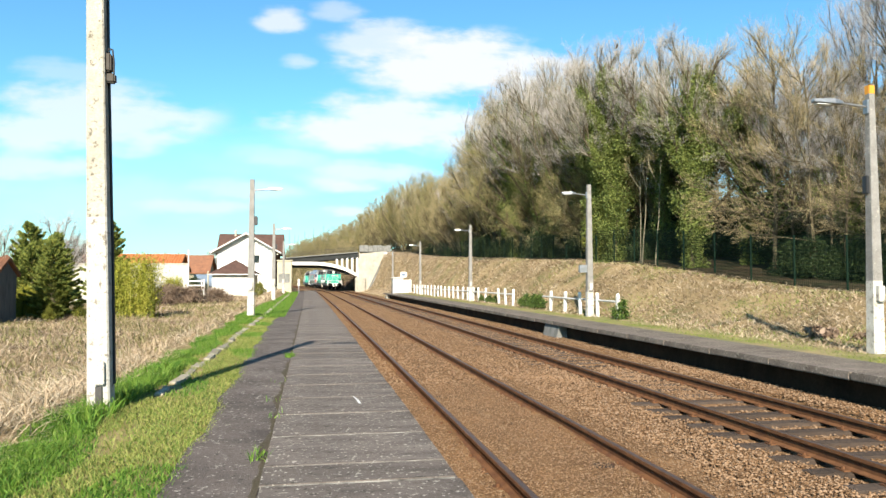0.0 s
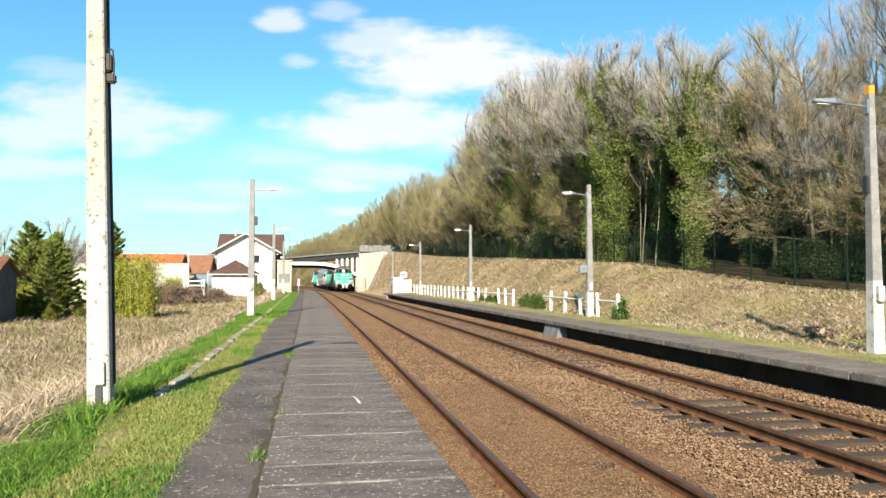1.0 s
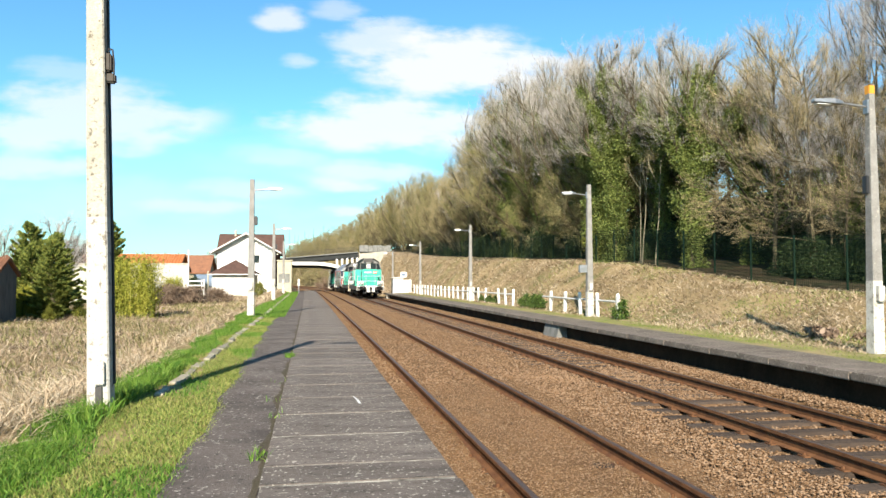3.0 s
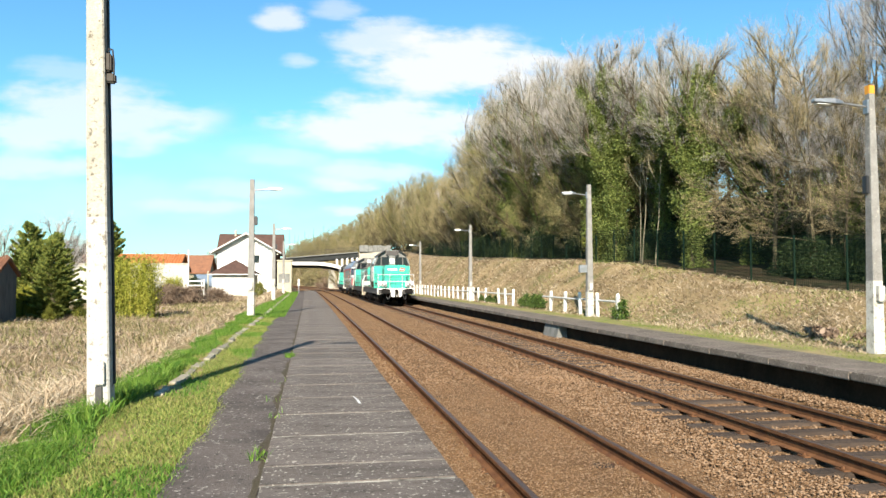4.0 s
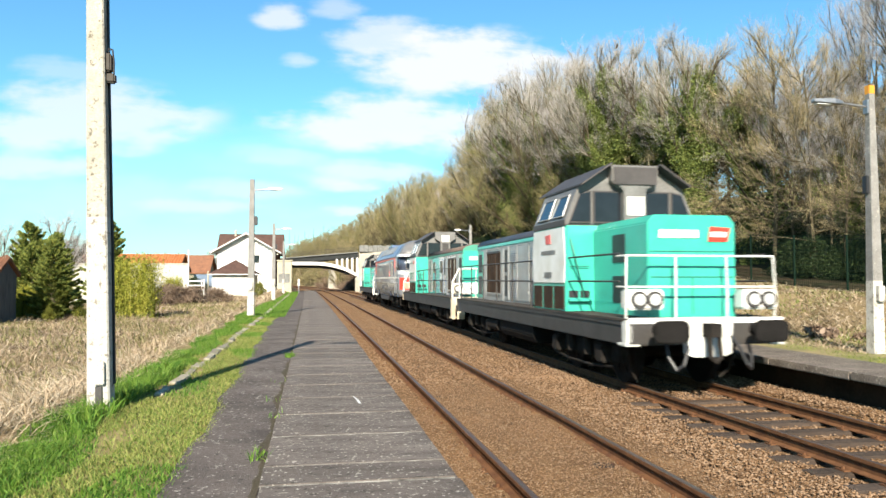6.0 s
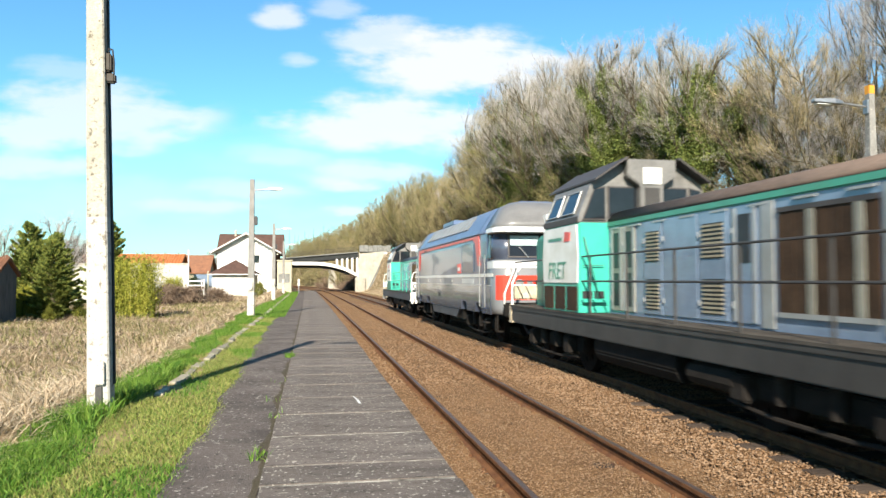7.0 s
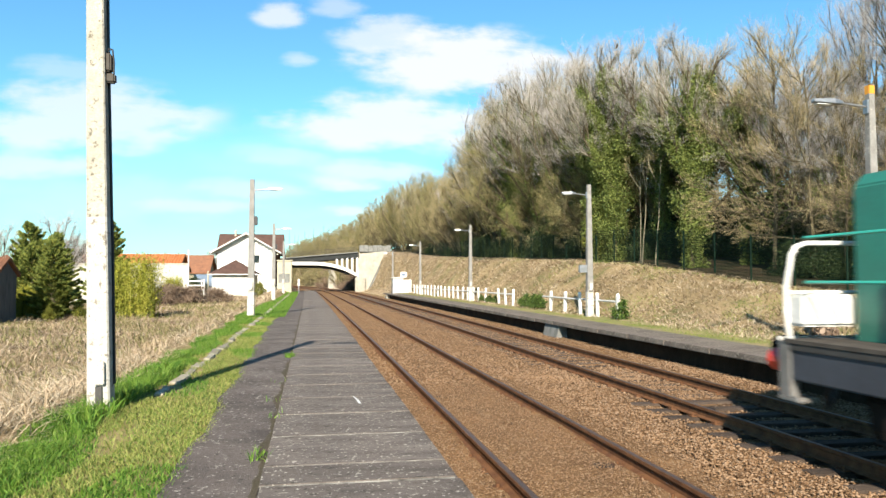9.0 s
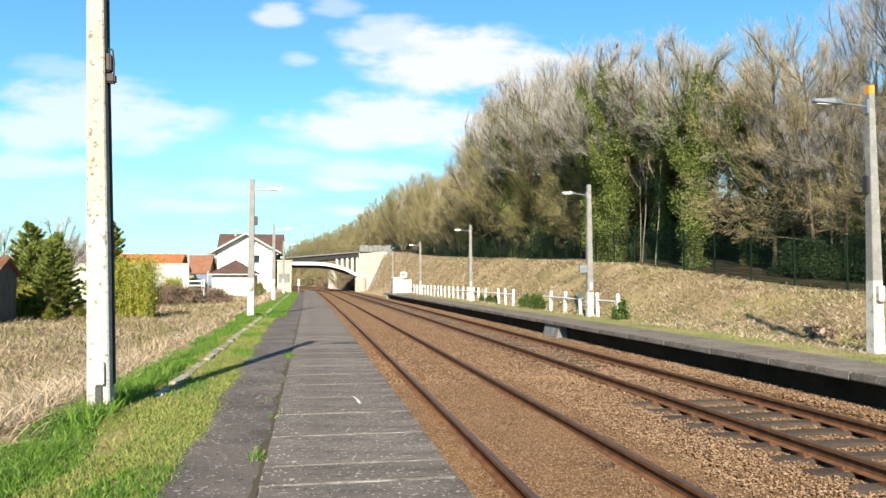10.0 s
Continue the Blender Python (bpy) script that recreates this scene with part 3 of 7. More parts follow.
def grow(seed, h, spread, fork, limbs, trunk_r=0.2, twig_len=0.7, twig_w=0.008, dome=0.6, second=7, third=5, twigs=8, lift=0.6, flare=1.0, ladder=False):
    """A bare tree whose limbs fan out into a domed crown: wood, twig triangles, trunk points, limb points."""
    r = random.Random(seed)
    wood, tw, along = Shape(), [], []
    drift = Vector((r.uniform(-1, 1), r.uniform(-1, 1), 0)) * 0.04 * h
    n = 6
    zt = h * (0.96 if ladder else min(0.92, fork + 0.25))
    pts = [Vector((drift.x * i / n + r.uniform(-1, 1) * 0.008 * h * (i > 0), drift.y * i / n + r.uniform(-1, 1) * 0.008 * h * (i > 0), -0.3 + (zt + 0.3) * i / n)) for i in range(n + 1)]
    for i in range(n):
        wood.tube(pts[i], pts[i + 1], trunk_r * (1 - 0.72 * i / n) * (1.25 if i == 0 else 1), trunk_r * (1 - 0.72 * (i + 1) / n), 6)
    zc = h * (fork + (1 - fork) * (1 - dome))
    mid = Vector((drift.x, drift.y, zc))
    ax = Vector((spread, spread, h - zc))
    low = zc - h * fork + 0.05 * h

    def rv():
        return Vector((r.uniform(-1, 1), r.uniform(-1, 1), r.uniform(-1, 1)))

    def keep_in(p):
        if ladder:
            return p
        q = p - mid
        k = math.sqrt((q.x / ax.x) ** 2 + (q.y / ax.y) ** 2 + (q.z / (ax.z if q.z > 0 else low)) ** 2)
        lim = r.uniform(0.88, 1.04)
        return mid + q * (lim / k) if k > lim else p

    def needle(a, d, length, w):
        side = d.cross(rv()).normalized() * w
        m = a + d * length * 0.5
        d2 = (d + rv() * 0.25 + Vector((0, 0, 0.25 * lift))).normalized()
        e = m + d2 * length * 0.5
        tw.append((a - side, a + side, m + side * 0.6))
        tw.append((m - side * 0.7, m + side * 0.7, e))
        for k in range(3):
            q = a.lerp(e, r.uniform(0.15, 0.85))
            dd = (d2 + rv() * 0.65 + Vector((0, 0, 0.3 * lift))).normalized()
            s2 = dd.cross(side).normalized() * w * 0.6
            tw.append((q - s2, q + s2, q + dd * length * r.uniform(0.35, 0.6)))

    def run(a, d, b, rr, level):
        segs = (5, 3, 2)[level]
        line = arc(a, d, b, segs)
        for i in range(segs):
            wood.tube(line[i], line[i + 1], rr * (1 - 0.75 * i / segs), rr * (1 - 0.75 * (i + 1) / segs), (5, 3, 3)[level])
        if level == 0:
            along.append(line)
        size = (b - a).length
        count = (second, third, twigs)[level]
        for k in range(count):
            t = (0.3 + 0.7 * (k + r.random()) / count) * segs
            i = min(int(t), segs - 1)
            q = line[i].lerp(line[i + 1], t - i)
            dl = (line[i + 1] - line[i]).normalized()
            out = (q - mid)
            out = out.normalized() if out.length > 0.1 else Vector((0, 0, 1))
            dd = (dl + rv() * (0.55, 0.65, 0.7)[level] + out * 0.25 + Vector((0, 0, 0.35 * lift))).normalized()
            if level == 2:
                needle(q, dd, twig_len * r.uniform(0.55, 1.2), twig_w)
            else:
                ln = spread * (0.55, 0.26)[level] * r.uniform(0.6, 1.2)
                run(q, (dl * 0.7 + dd * 0.5).normalized(), keep_in(q + dd * ln), max(rr * (0.42, 0.5)[level], 0.014), level + 1)

    for k in range(limbs):
        tt = (k + 0.5) / limbs
        az = k * 2.4 + r.uniform(-0.4, 0.4)
        el = math.asin(min(0.98, -0.15 + 1.15 * tt))
        u = Vector((math.cos(az) * math.cos(el), math.sin(az) * math.cos(el), math.sin(el)))
        b = mid + Vector((u.x * ax.x * flare, u.y * ax.y * flare, u.z * (ax.z if u.z > 0 else low))) * r.uniform(0.62, 0.86)
        t = min(0.98, (fork * (0.75 + 0.25 * tt) + 0.22 * tt) * h / zt)
        i = min(int(t * n), n - 1)
        a = pts[i].lerp(pts[i + 1], t * n - i)
        if ladder:
            t = 0.20 + 0.77 * tt
            i = min(int(t * n), n - 1)
            a = pts[i].lerp(pts[i + 1], t * n - i)
            reach = spread * (1.05 - 0.85 * tt ** 1.6) * r.uniform(0.75, 1.1)
            b = a + Vector((math.cos(az) * reach, math.sin(az) * reach, reach * r.uniform(0.05, 0.35 + 1.3 * tt)))
        if b.z < a.z + 0.2 and not ladder:
            b.z = a.z + 0.2
        d = (Vector((u.x, u.y, 0)) * (0.9 - 0.6 * tt) + Vector((0, 0, 0.45 + 0.75 * lift * 0.8))).normalized()
        if ladder:
            d = (b - a).normalized()
        run(a, d, b, max(0.022, trunk_r * (0.3 if ladder else 0.46) * (1.05 - 0.4 * tt)), 0)
    return wood, np.array([[tuple(c) for c in tri] for tri in tw]), pts, along


def ivy_on(lines, n, seed, leaf, girth):
    """Ivy leaves in ragged sleeves round runs of wood."""
    r = np.random.RandomState(seed)
    P = []
    total = sum((b - a).length * g for line, g in lines for a, b in zip(line, line[1:]))
    for line, g in lines:
        phase = r.uniform(0, 6)
        for a, b in zip(line, line[1:]):
            m = int(n * (b - a).length * g / total)
            t = r.rand(m)[:, None]
            p = np.array(a) + (np.array(b) - np.array(a)) * t
            clump = 0.35 + 0.75 * np.abs(np.sin(p[:, 2] * 1.7 + phase) * np.sin(p[:, 2] * 0.63 + 2 * phase))
            an = r.uniform(0, 2 * np.pi, m)
            rad = girth * g * clump * np.sqrt(r.rand(m)) * (0.8 + 0.4 * np.sin(an * 3 + p[:, 2] * 2.1))
            P.append(p + np.stack([np.cos(an) * rad, np.sin(an) * rad, r.normal(0, 0.3, m)], -1))
    P = np.concatenate(P)
    P[:, 2] = np.abs(P[:, 2])
    return leaf_cloud(P, leaf, seed, 0.75)


def bare_tree(seed, h, spread, fork, limbs, twig_mat, bark_mat, label, ivy=0, group="", girth=0.8, **kw):
    root = thing("bare_tree", label, "tree", group)
    wood, tw, pts, along = grow(seed, h, spread, fork, limbs, **kw)
    part("trunk", wood, bark_mat, root)
    crown = sheet("crown", tw.reshape(-1, 3), tris=np.arange(len(tw) * 3).reshape(-1, 3), material=twig_mat)
    crown.parent = root
    tagged(crown, "fine bare twigs")
    if ivy:
        lines = [(pts[:4], 0.9), (pts[3:], 0.7)] + [(line[:4 + k % 3], 0.5) for k, line in enumerate(along)]
        V, Q = ivy_on(lines, ivy, seed, 0.045, girth)
        iv = sheet("ivy", V, Q, material=M["ivy"])
        iv.parent = root
        tagged(iv, "dense green ivy round the trunk and limbs")
    return root


def shrub(seed, w, h, n, material, label, leaf=0.12, name="shrub", stems=7, flat=0.5):
    root = thing(name, label, "shrub")
    r = np.random.RandomState(seed)
    wood = Shape()
    clumps = []
    for k in range(stems):
        a = r.uniform(0, 2 * np.pi)
        q = (math.cos(a) * w * 0.35 * r.rand(), math.sin(a) * w * 0.35 * r.rand(), h * r.uniform(0.45, 0.95))
        wood.tube((q[0] * 0.25, q[1] * 0.25, -0.1), q, 0.035, 0.012, 5)
        clumps.append(q)
    for k in range(stems * 3):
        a = r.uniform(0, 2 * np.pi)
        d = w * 0.5 * math.sqrt(r.rand())
        clumps.append((math.cos(a) * d, math.sin(a) * d, h * r.uniform(0.08, 0.9) * (1.05 - 0.5 * (d / w * 2) ** 2)))
    C = np.array(clumps)
    c = C[r.randint(0, len(C), n)]
    P = c + r.normal(size=(n, 3)) * np.array([w * 0.11, w * 0.11, h * 0.10])
    P[:, 2] = np.abs(P[:, 2])
    V, Q = leaf_cloud(P, leaf, seed, flat)
    part("stem", wood, M["bark"], root)
    fo = sheet("foliage", V, Q, material=material)
    fo.parent = root
    return root


def conifer(seed, h, w, n, label, power=0.9):
    """A cone of rising boughs with needle sprays that point outwards."""
    root = thing("conifer", label, "tree")
    r = np.random.RandomState(seed)
    wood = Shape().tube((0, 0, -0.2), (0, 0, h * 0.95), 0.16, 0.02, 7)
    P, D = [], []
    boughs = 150
    for k in range(boughs):
        t = (k + r.rand()) / boughs
        z = h * 0.97 * t
        a = k * 2.4 + r.uniform(-0.4, 0.4)
        ln = w * 0.5 * (1 - t) ** power * (0.55 + 0.45 * min(1.0, t * 5 + 0.3)) * r.uniform(0.6, 1.25) + 0.06
        e = np.array([math.cos(a) * ln, math.sin(a) * ln, ln * (0.15 + 0.75 * t) + r.uniform(-0.1, 0.25)])
        wood.tube((0, 0, z), (e[0], e[1], z + e[2]), 0.022, 0.006, 4)
        m = int(n / boughs * (0.2 + 1.5 * (1 - t)))
        s = r.uniform(0.25, 1.0, m)[:, None] ** 0.7
        d = e / np.linalg.norm(e)
        side = np.array([-math.sin(a), math.cos(a), 0.0])
        lat = r.normal(size=(m, 1)) * 0.16 * (1.15 - s) * ln
        P.append(np.array([0, 0, z]) + e * s + side * lat + r.normal(size=(m, 3)) * 0.035)
        v = d + side * np.sign(lat) * r.uniform(0.1, 0.8, (m, 1)) + np.array([0, 0, 0.25]) + r.normal(size=(m, 3)) * 0.3
        D.append(v / np.linalg.norm(v, axis=1)[:, None])
    P, D = np.concatenate(P), np.concatenate(D)
    q = np.cross(D, r.normal(size=D.shape))
    q /= np.linalg.norm(q, axis=1)[:, None]
    s = 0.10 * r.uniform(0.6, 1.3, len(P))[:, None]
    V = np.stack([P - D * s * 0.4, P + q * s * 0.26, P + D * s, P - q * s * 0.26], 1)
    part("trunk", wood, M["bark"], root)
    fo = sheet("crown", V, np.arange(len(P) * 4).reshape(-1, 4), material=M["conifer"])
    fo.parent = root
    return root


def bamboo(seed, w, d, h, canes, label):
    root = thing("bamboo_clump", label, "bamboo")
    r = np.random.RandomState(seed)
    wood = Shape()
    P = []
    for k in range(canes):
        x, y = r.uniform(-w / 2, w / 2), r.uniform(-d / 2, d / 2)
        hh = h * r.uniform(0.75, 1.05)
        tip = np.array([x + r.normal() * 0.25, y + r.normal() * 0.25, hh])
        wood.tube((x, y, -0.1), tuple(tip), 0.02, 0.006, 4)
        m = 170
        s = r.uniform(0.12, 1.02, m)[:, None]
        P.append(np.array([x, y, 0]) + (tip - np.array([x, y, 0])) * s + r.normal(size=(m, 3)) * np.array([0.11, 0.11, 0.14]))
    V, Q = leaf_cloud(np.concatenate(P), 0.065, seed, 0.3)
    part("cane", wood, M["bamboo"], root)
    fo = sheet("foliage", V, Q, material=M["bamboo"])
    fo.parent = root
    return root


def at(x, y, rz=0, s=1.0, dz=0.0):
    """A pose on the open ground."""
    return pose(x, y, float(ground_z(x, y)) + dz, 0, 0, rz) @ Matrix.Scale(s, 4)


# the wood on the bank
WOOD = "trees of the wood on the bank"
kinds = [
    bare_tree(11, 14, 4.3, 0.20, 13, M["twig_grey"], M["bark"], "tall bare grey deciduous tree with a domed crown of fine twigs", ivy=17000, girth=0.5, group=WOOD, lift=0.85, twig_len=0.75, second=9, third=6, twigs=6, twig_w=0.0056, flare=1.1),
    bare_tree(12, 11, 3.9, 0.08, 14, M["twig_tan"], M["bark"], "bare tan-twigged tree with low branches", group=WOOD, lift=0.5, twig_len=0.75, second=8, third=7, twigs=9, twig_w=0.0062, flare=1.1),
    bare_tree(13, 14, 3.9, 0.36, 11, M["twig_mauve"], M["bark"], "ivy-clad bare tree with grey upper limbs", ivy=66000, group=WOOD, girth=0.9, lift=0.9, twig_len=0.75, trunk_r=0.24, second=8, third=6, twigs=6, twig_w=0.0056, flare=1.1),
    bare_tree(14, 9, 3.6, 0.04, 14, M["twig_olive"], M["bark"], "budding olive-brown tree branched to the ground", group=WOOD, lift=0.15, twig_len=0.7, dome=0.75, second=8, third=7, twigs=9, twig_w=0.0062, flare=1.1),
    bare_tree(15, 16, 2.5, 0.36, 11, M["twig_mauve"], M["bark"], "slender tall bare tree with upright limbs", group=WOOD, lift=1.0, twig_len=0.7, second=7, third=6, twigs=7, dome=0.7, trunk_r=0.12, twig_w=0.005),
    bare_tree(16, 12.5, 3.3, 0.42, 10, M["twig_grey"], M["bark"], "ivy-covered tree with bright green climbing leaves", ivy=92000, group=WOOD, girth=1.15, lift=0.9, twig_len=0.7, trunk_r=0.24, second=8, third=6, twigs=8, twig_w=0.006),
    bare_tree(17, 6.5, 2.8, 0.03, 13, M["twig_tan"], M["bark"], "bushy bare understorey tree beside the fence", group=WOOD, lift=0.2, twig_len=0.6, trunk_r=0.09, dome=0.8, second=7, third=6, twigs=8, twig_w=0.0055),
    bare_tree(18, 6.2, 1.0, 0.8, 2, M["twig_tan"], M["sapling"], "thin pale-stemmed leaning sapling at the wood's edge", group=WOOD, lift=0.9, twig_len=0.5, trunk_r=0.04, second=3, third=3, twigs=5, twig_w=0.004),
    bare_tree(20, 12, 3.4, 0.30, 27, M["twig_rust"], M["bark"], "brown-twigged tree with level feathery branches down its stem", group=WOOD, lift=0.25, twig_len=0.65, dome=0.92, trunk_r=0.13, second=6, third=5, twigs=6, twig_w=0.0052, ladder=True),
]
spot = random.Random(5)
planted = {}


def top_of(root):
    """The height that most of a tree's twigs stay under."""
    me = next(c for c in root.children if c.name.startswith("crown")).data
    co = np.empty(len(me.vertices) * 3)
    me.vertices.foreach_get("co", co)
    return float(np.percentile(co[2::3], 99.3))


TALL = [top_of(k) for k in kinds]


def plant(k, u, y, s=1.0):
    x = u + bend1(min(y, 330))
    m = at(x, y, spot.uniform(0, 360), s, -0.1)
    if k == 7:
        m = m @ pose(0, 0, 0, spot.uniform(3, 12), 0, 0)
    if k not in planted:
        planted[k] = s
        kinds[k].matrix_basis = m
    else:
        copy_thing(kinds[k], m @ Matrix.Scale(1 / planted[k], 4))


def stand(k, u, y, tall):
    """Plant a tree of kind k about as high as tall."""
    plant(k, u, y, tall / TALL[k])


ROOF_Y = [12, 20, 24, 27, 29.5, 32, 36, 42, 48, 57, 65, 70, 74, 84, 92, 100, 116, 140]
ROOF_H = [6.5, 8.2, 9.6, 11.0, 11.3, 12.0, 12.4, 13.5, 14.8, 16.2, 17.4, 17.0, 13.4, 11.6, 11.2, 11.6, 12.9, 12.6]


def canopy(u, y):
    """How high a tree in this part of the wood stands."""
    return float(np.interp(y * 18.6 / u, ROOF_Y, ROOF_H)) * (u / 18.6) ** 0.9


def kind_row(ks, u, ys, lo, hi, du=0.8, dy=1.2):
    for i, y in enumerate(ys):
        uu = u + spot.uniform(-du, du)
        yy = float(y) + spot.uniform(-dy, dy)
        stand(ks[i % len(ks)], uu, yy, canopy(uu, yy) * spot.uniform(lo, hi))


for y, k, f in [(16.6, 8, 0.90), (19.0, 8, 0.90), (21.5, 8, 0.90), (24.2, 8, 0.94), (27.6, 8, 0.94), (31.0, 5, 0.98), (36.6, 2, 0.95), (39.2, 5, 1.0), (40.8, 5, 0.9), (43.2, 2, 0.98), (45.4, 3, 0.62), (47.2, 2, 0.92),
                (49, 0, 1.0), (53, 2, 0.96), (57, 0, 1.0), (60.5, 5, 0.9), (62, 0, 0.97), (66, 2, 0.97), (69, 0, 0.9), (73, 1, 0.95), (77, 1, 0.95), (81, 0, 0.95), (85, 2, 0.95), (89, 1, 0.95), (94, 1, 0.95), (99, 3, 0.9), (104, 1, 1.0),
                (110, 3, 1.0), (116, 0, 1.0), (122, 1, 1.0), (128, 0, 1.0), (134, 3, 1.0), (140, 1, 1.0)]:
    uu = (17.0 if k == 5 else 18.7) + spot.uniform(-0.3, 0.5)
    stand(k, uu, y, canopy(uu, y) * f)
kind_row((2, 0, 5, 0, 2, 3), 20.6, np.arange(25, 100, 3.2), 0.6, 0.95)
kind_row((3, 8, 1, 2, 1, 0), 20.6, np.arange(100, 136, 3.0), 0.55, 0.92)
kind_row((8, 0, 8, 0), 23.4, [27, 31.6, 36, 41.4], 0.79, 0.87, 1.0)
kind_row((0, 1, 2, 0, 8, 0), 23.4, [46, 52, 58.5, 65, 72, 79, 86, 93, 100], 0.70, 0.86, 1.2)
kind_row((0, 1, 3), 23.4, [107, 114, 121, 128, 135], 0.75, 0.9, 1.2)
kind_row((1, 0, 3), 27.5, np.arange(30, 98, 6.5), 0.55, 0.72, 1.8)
for u, y, tall in ((21.0, 17.6, 15.5), (22.6, 19.6, 16.5), (19.6, 20.6, 14.0), (25.5, 24.5, 17.0), (24.0, 17.8, 15.0), (28.0, 22.0, 17.5), (20.2, 14.6, 13.5), (22.0, 22.8, 14.5), (26.5, 20.2, 17.0), (30.5, 27.0, 18.0), (21.4, 24.6, 11.6), (27.5, 28.0, 16.5), (25.0, 29.6, 14.0)):
    stand(4, u, y, tall)
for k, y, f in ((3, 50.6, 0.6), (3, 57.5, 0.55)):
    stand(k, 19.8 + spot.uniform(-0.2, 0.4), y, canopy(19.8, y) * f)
for i in range(11):
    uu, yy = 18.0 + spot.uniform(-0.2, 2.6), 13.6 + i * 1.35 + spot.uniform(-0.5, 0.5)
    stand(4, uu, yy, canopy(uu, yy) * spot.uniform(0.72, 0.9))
for y in np.arange(13.5, 120, 5.2):
    if y > 36:
        plant(6, 18.6 + spot.uniform(-0.4, 1.4), float(y) + spot.uniform(-1.2, 1.2), spot.uniform(0.5, 0.85))
for y in (33.2, 34.6, 35.0):
    plant(7, 16.75 + spot.uniform(-0.3, 0.5), y, spot.uniform(0.85, 1.15))
for i in range(60):
    stand((3, 1, 0, 3, 1)[i % 5], 17 + spot.uniform(0, 3) + (i % 2) * 5, 138 + i * 3.0 + spot.uniform(-1, 1), spot.uniform(10.6, 12.4) * (1 - 0.003 * i))
for i in range(90):
    plant((6, 6, 3)[i % 3], 9.6 + spot.uniform(0, 5.5), 145 + i * 1.9, spot.uniform(0.55, 0.95) * (1 - 0.004 * i))
for i in range(26):
    plant((1, 3, 6)[i % 3], -13 - spot.uniform(0, 12) - i * 0.8, 205 + i * 6, spot.uniform(0.45, 0.7))

# a crow on the top of a slender tree
BX, BYY, BZ = 18.9, 42.9, 16.55
lead = thing("bare_tree", "slender leader tree with a few thin bare branches", "tree", WOOD)
lw, ltw, _, lruns = grow(19, BZ - float(ground_z(BX, BYY)) + 0.5, 2.6, 0.60, 7, trunk_r=0.12, twig_len=0.6, second=4, third=3, twigs=4, lift=0.9)
off = lruns[-1][-1]
part("trunk", lw, M["bark"], lead)
lc = sheet("crown", ltw.reshape(-1, 3), tris=np.arange(len(ltw) * 3).reshape(-1, 3), material=M["twig_grey"])
lc.parent = lead
lead.matrix_basis = pose(BX - off.x, BYY - off.y, BZ - off.z)
crow = thing("crow", "black crow perched on a bare treetop", "bird")
part("body", Shape().loft([[(math.cos(a) * r0 + BX, BYY + dy, BZ + 0.12 + dz + math.sin(a) * r0) for a in [k * math.pi / 4 for k in range(8)]] for dy, dz, r0 in ((-0.16, 0.06, 0.03), (-0.08, 0.03, 0.075), (0.03, 0.0, 0.085), (0.15, -0.05, 0.045))]), M["black"], crow, "", 0.0, True)
part("head", Shape().loft([[(math.cos(a) * r0 + BX + 0.0, BYY + dy, BZ + 0.22 + math.sin(a) * r0) for a in [k * math.pi / 4 for k in range(8)]] for dy, r0 in ((-0.30, 0.006), (-0.22, 0.025), (-0.17, 0.052), (-0.10, 0.045))]), M["black"], crow, "", 0.0, True)
part("tail", Shape().box(BX - 0.04, BX + 0.04, BYY + 0.13, BYY + 0.30, BZ + 0.02, BZ + 0.05), M["black"], crow)
part("wing", Shape().loft([[(BX + 0.085, BYY - 0.07, BZ + 0.16), (BX + 0.095, BYY - 0.07, BZ + 0.10), (BX + 0.08, BYY + 0.24, BZ + 0.05), (BX + 0.07, BYY + 0.24, BZ + 0.08)], [(BX + 0.07, BYY - 0.07, BZ + 0.16), (BX + 0.075, BYY - 0.07, BZ + 0.10), (BX + 0.06, BYY + 0.24, BZ + 0.05), (BX + 0.055, BYY + 0.24, BZ + 0.08)]]), M["black"], crow)
part("leg", Shape().tube((BX, BYY, BZ - 0.12), (BX, BYY, BZ + 0.06), 0.012), M["black"], crow)

# Dark leaves and massed copies stand in for deep shade among the trees.
dark_shrub = shrub(21, 3.2, 2.6, 12000, M["evergreen"], "evergreen shrub with leaves near black for shade in the wood", 0.06)
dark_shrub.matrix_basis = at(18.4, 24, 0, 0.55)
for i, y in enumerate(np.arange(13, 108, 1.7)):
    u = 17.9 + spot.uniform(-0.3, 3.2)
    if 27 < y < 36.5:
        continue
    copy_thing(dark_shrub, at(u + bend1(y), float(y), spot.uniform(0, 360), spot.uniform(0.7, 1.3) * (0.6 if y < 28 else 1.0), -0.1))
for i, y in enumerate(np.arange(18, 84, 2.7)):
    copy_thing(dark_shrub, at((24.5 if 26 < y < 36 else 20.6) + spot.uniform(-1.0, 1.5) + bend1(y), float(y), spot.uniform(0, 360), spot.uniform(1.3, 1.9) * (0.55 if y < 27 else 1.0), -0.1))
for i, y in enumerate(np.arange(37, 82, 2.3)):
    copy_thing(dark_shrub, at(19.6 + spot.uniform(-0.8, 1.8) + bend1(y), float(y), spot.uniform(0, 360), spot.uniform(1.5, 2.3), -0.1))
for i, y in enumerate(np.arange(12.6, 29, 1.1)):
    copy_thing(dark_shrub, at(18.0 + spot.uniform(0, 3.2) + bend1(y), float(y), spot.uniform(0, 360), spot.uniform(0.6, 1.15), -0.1))
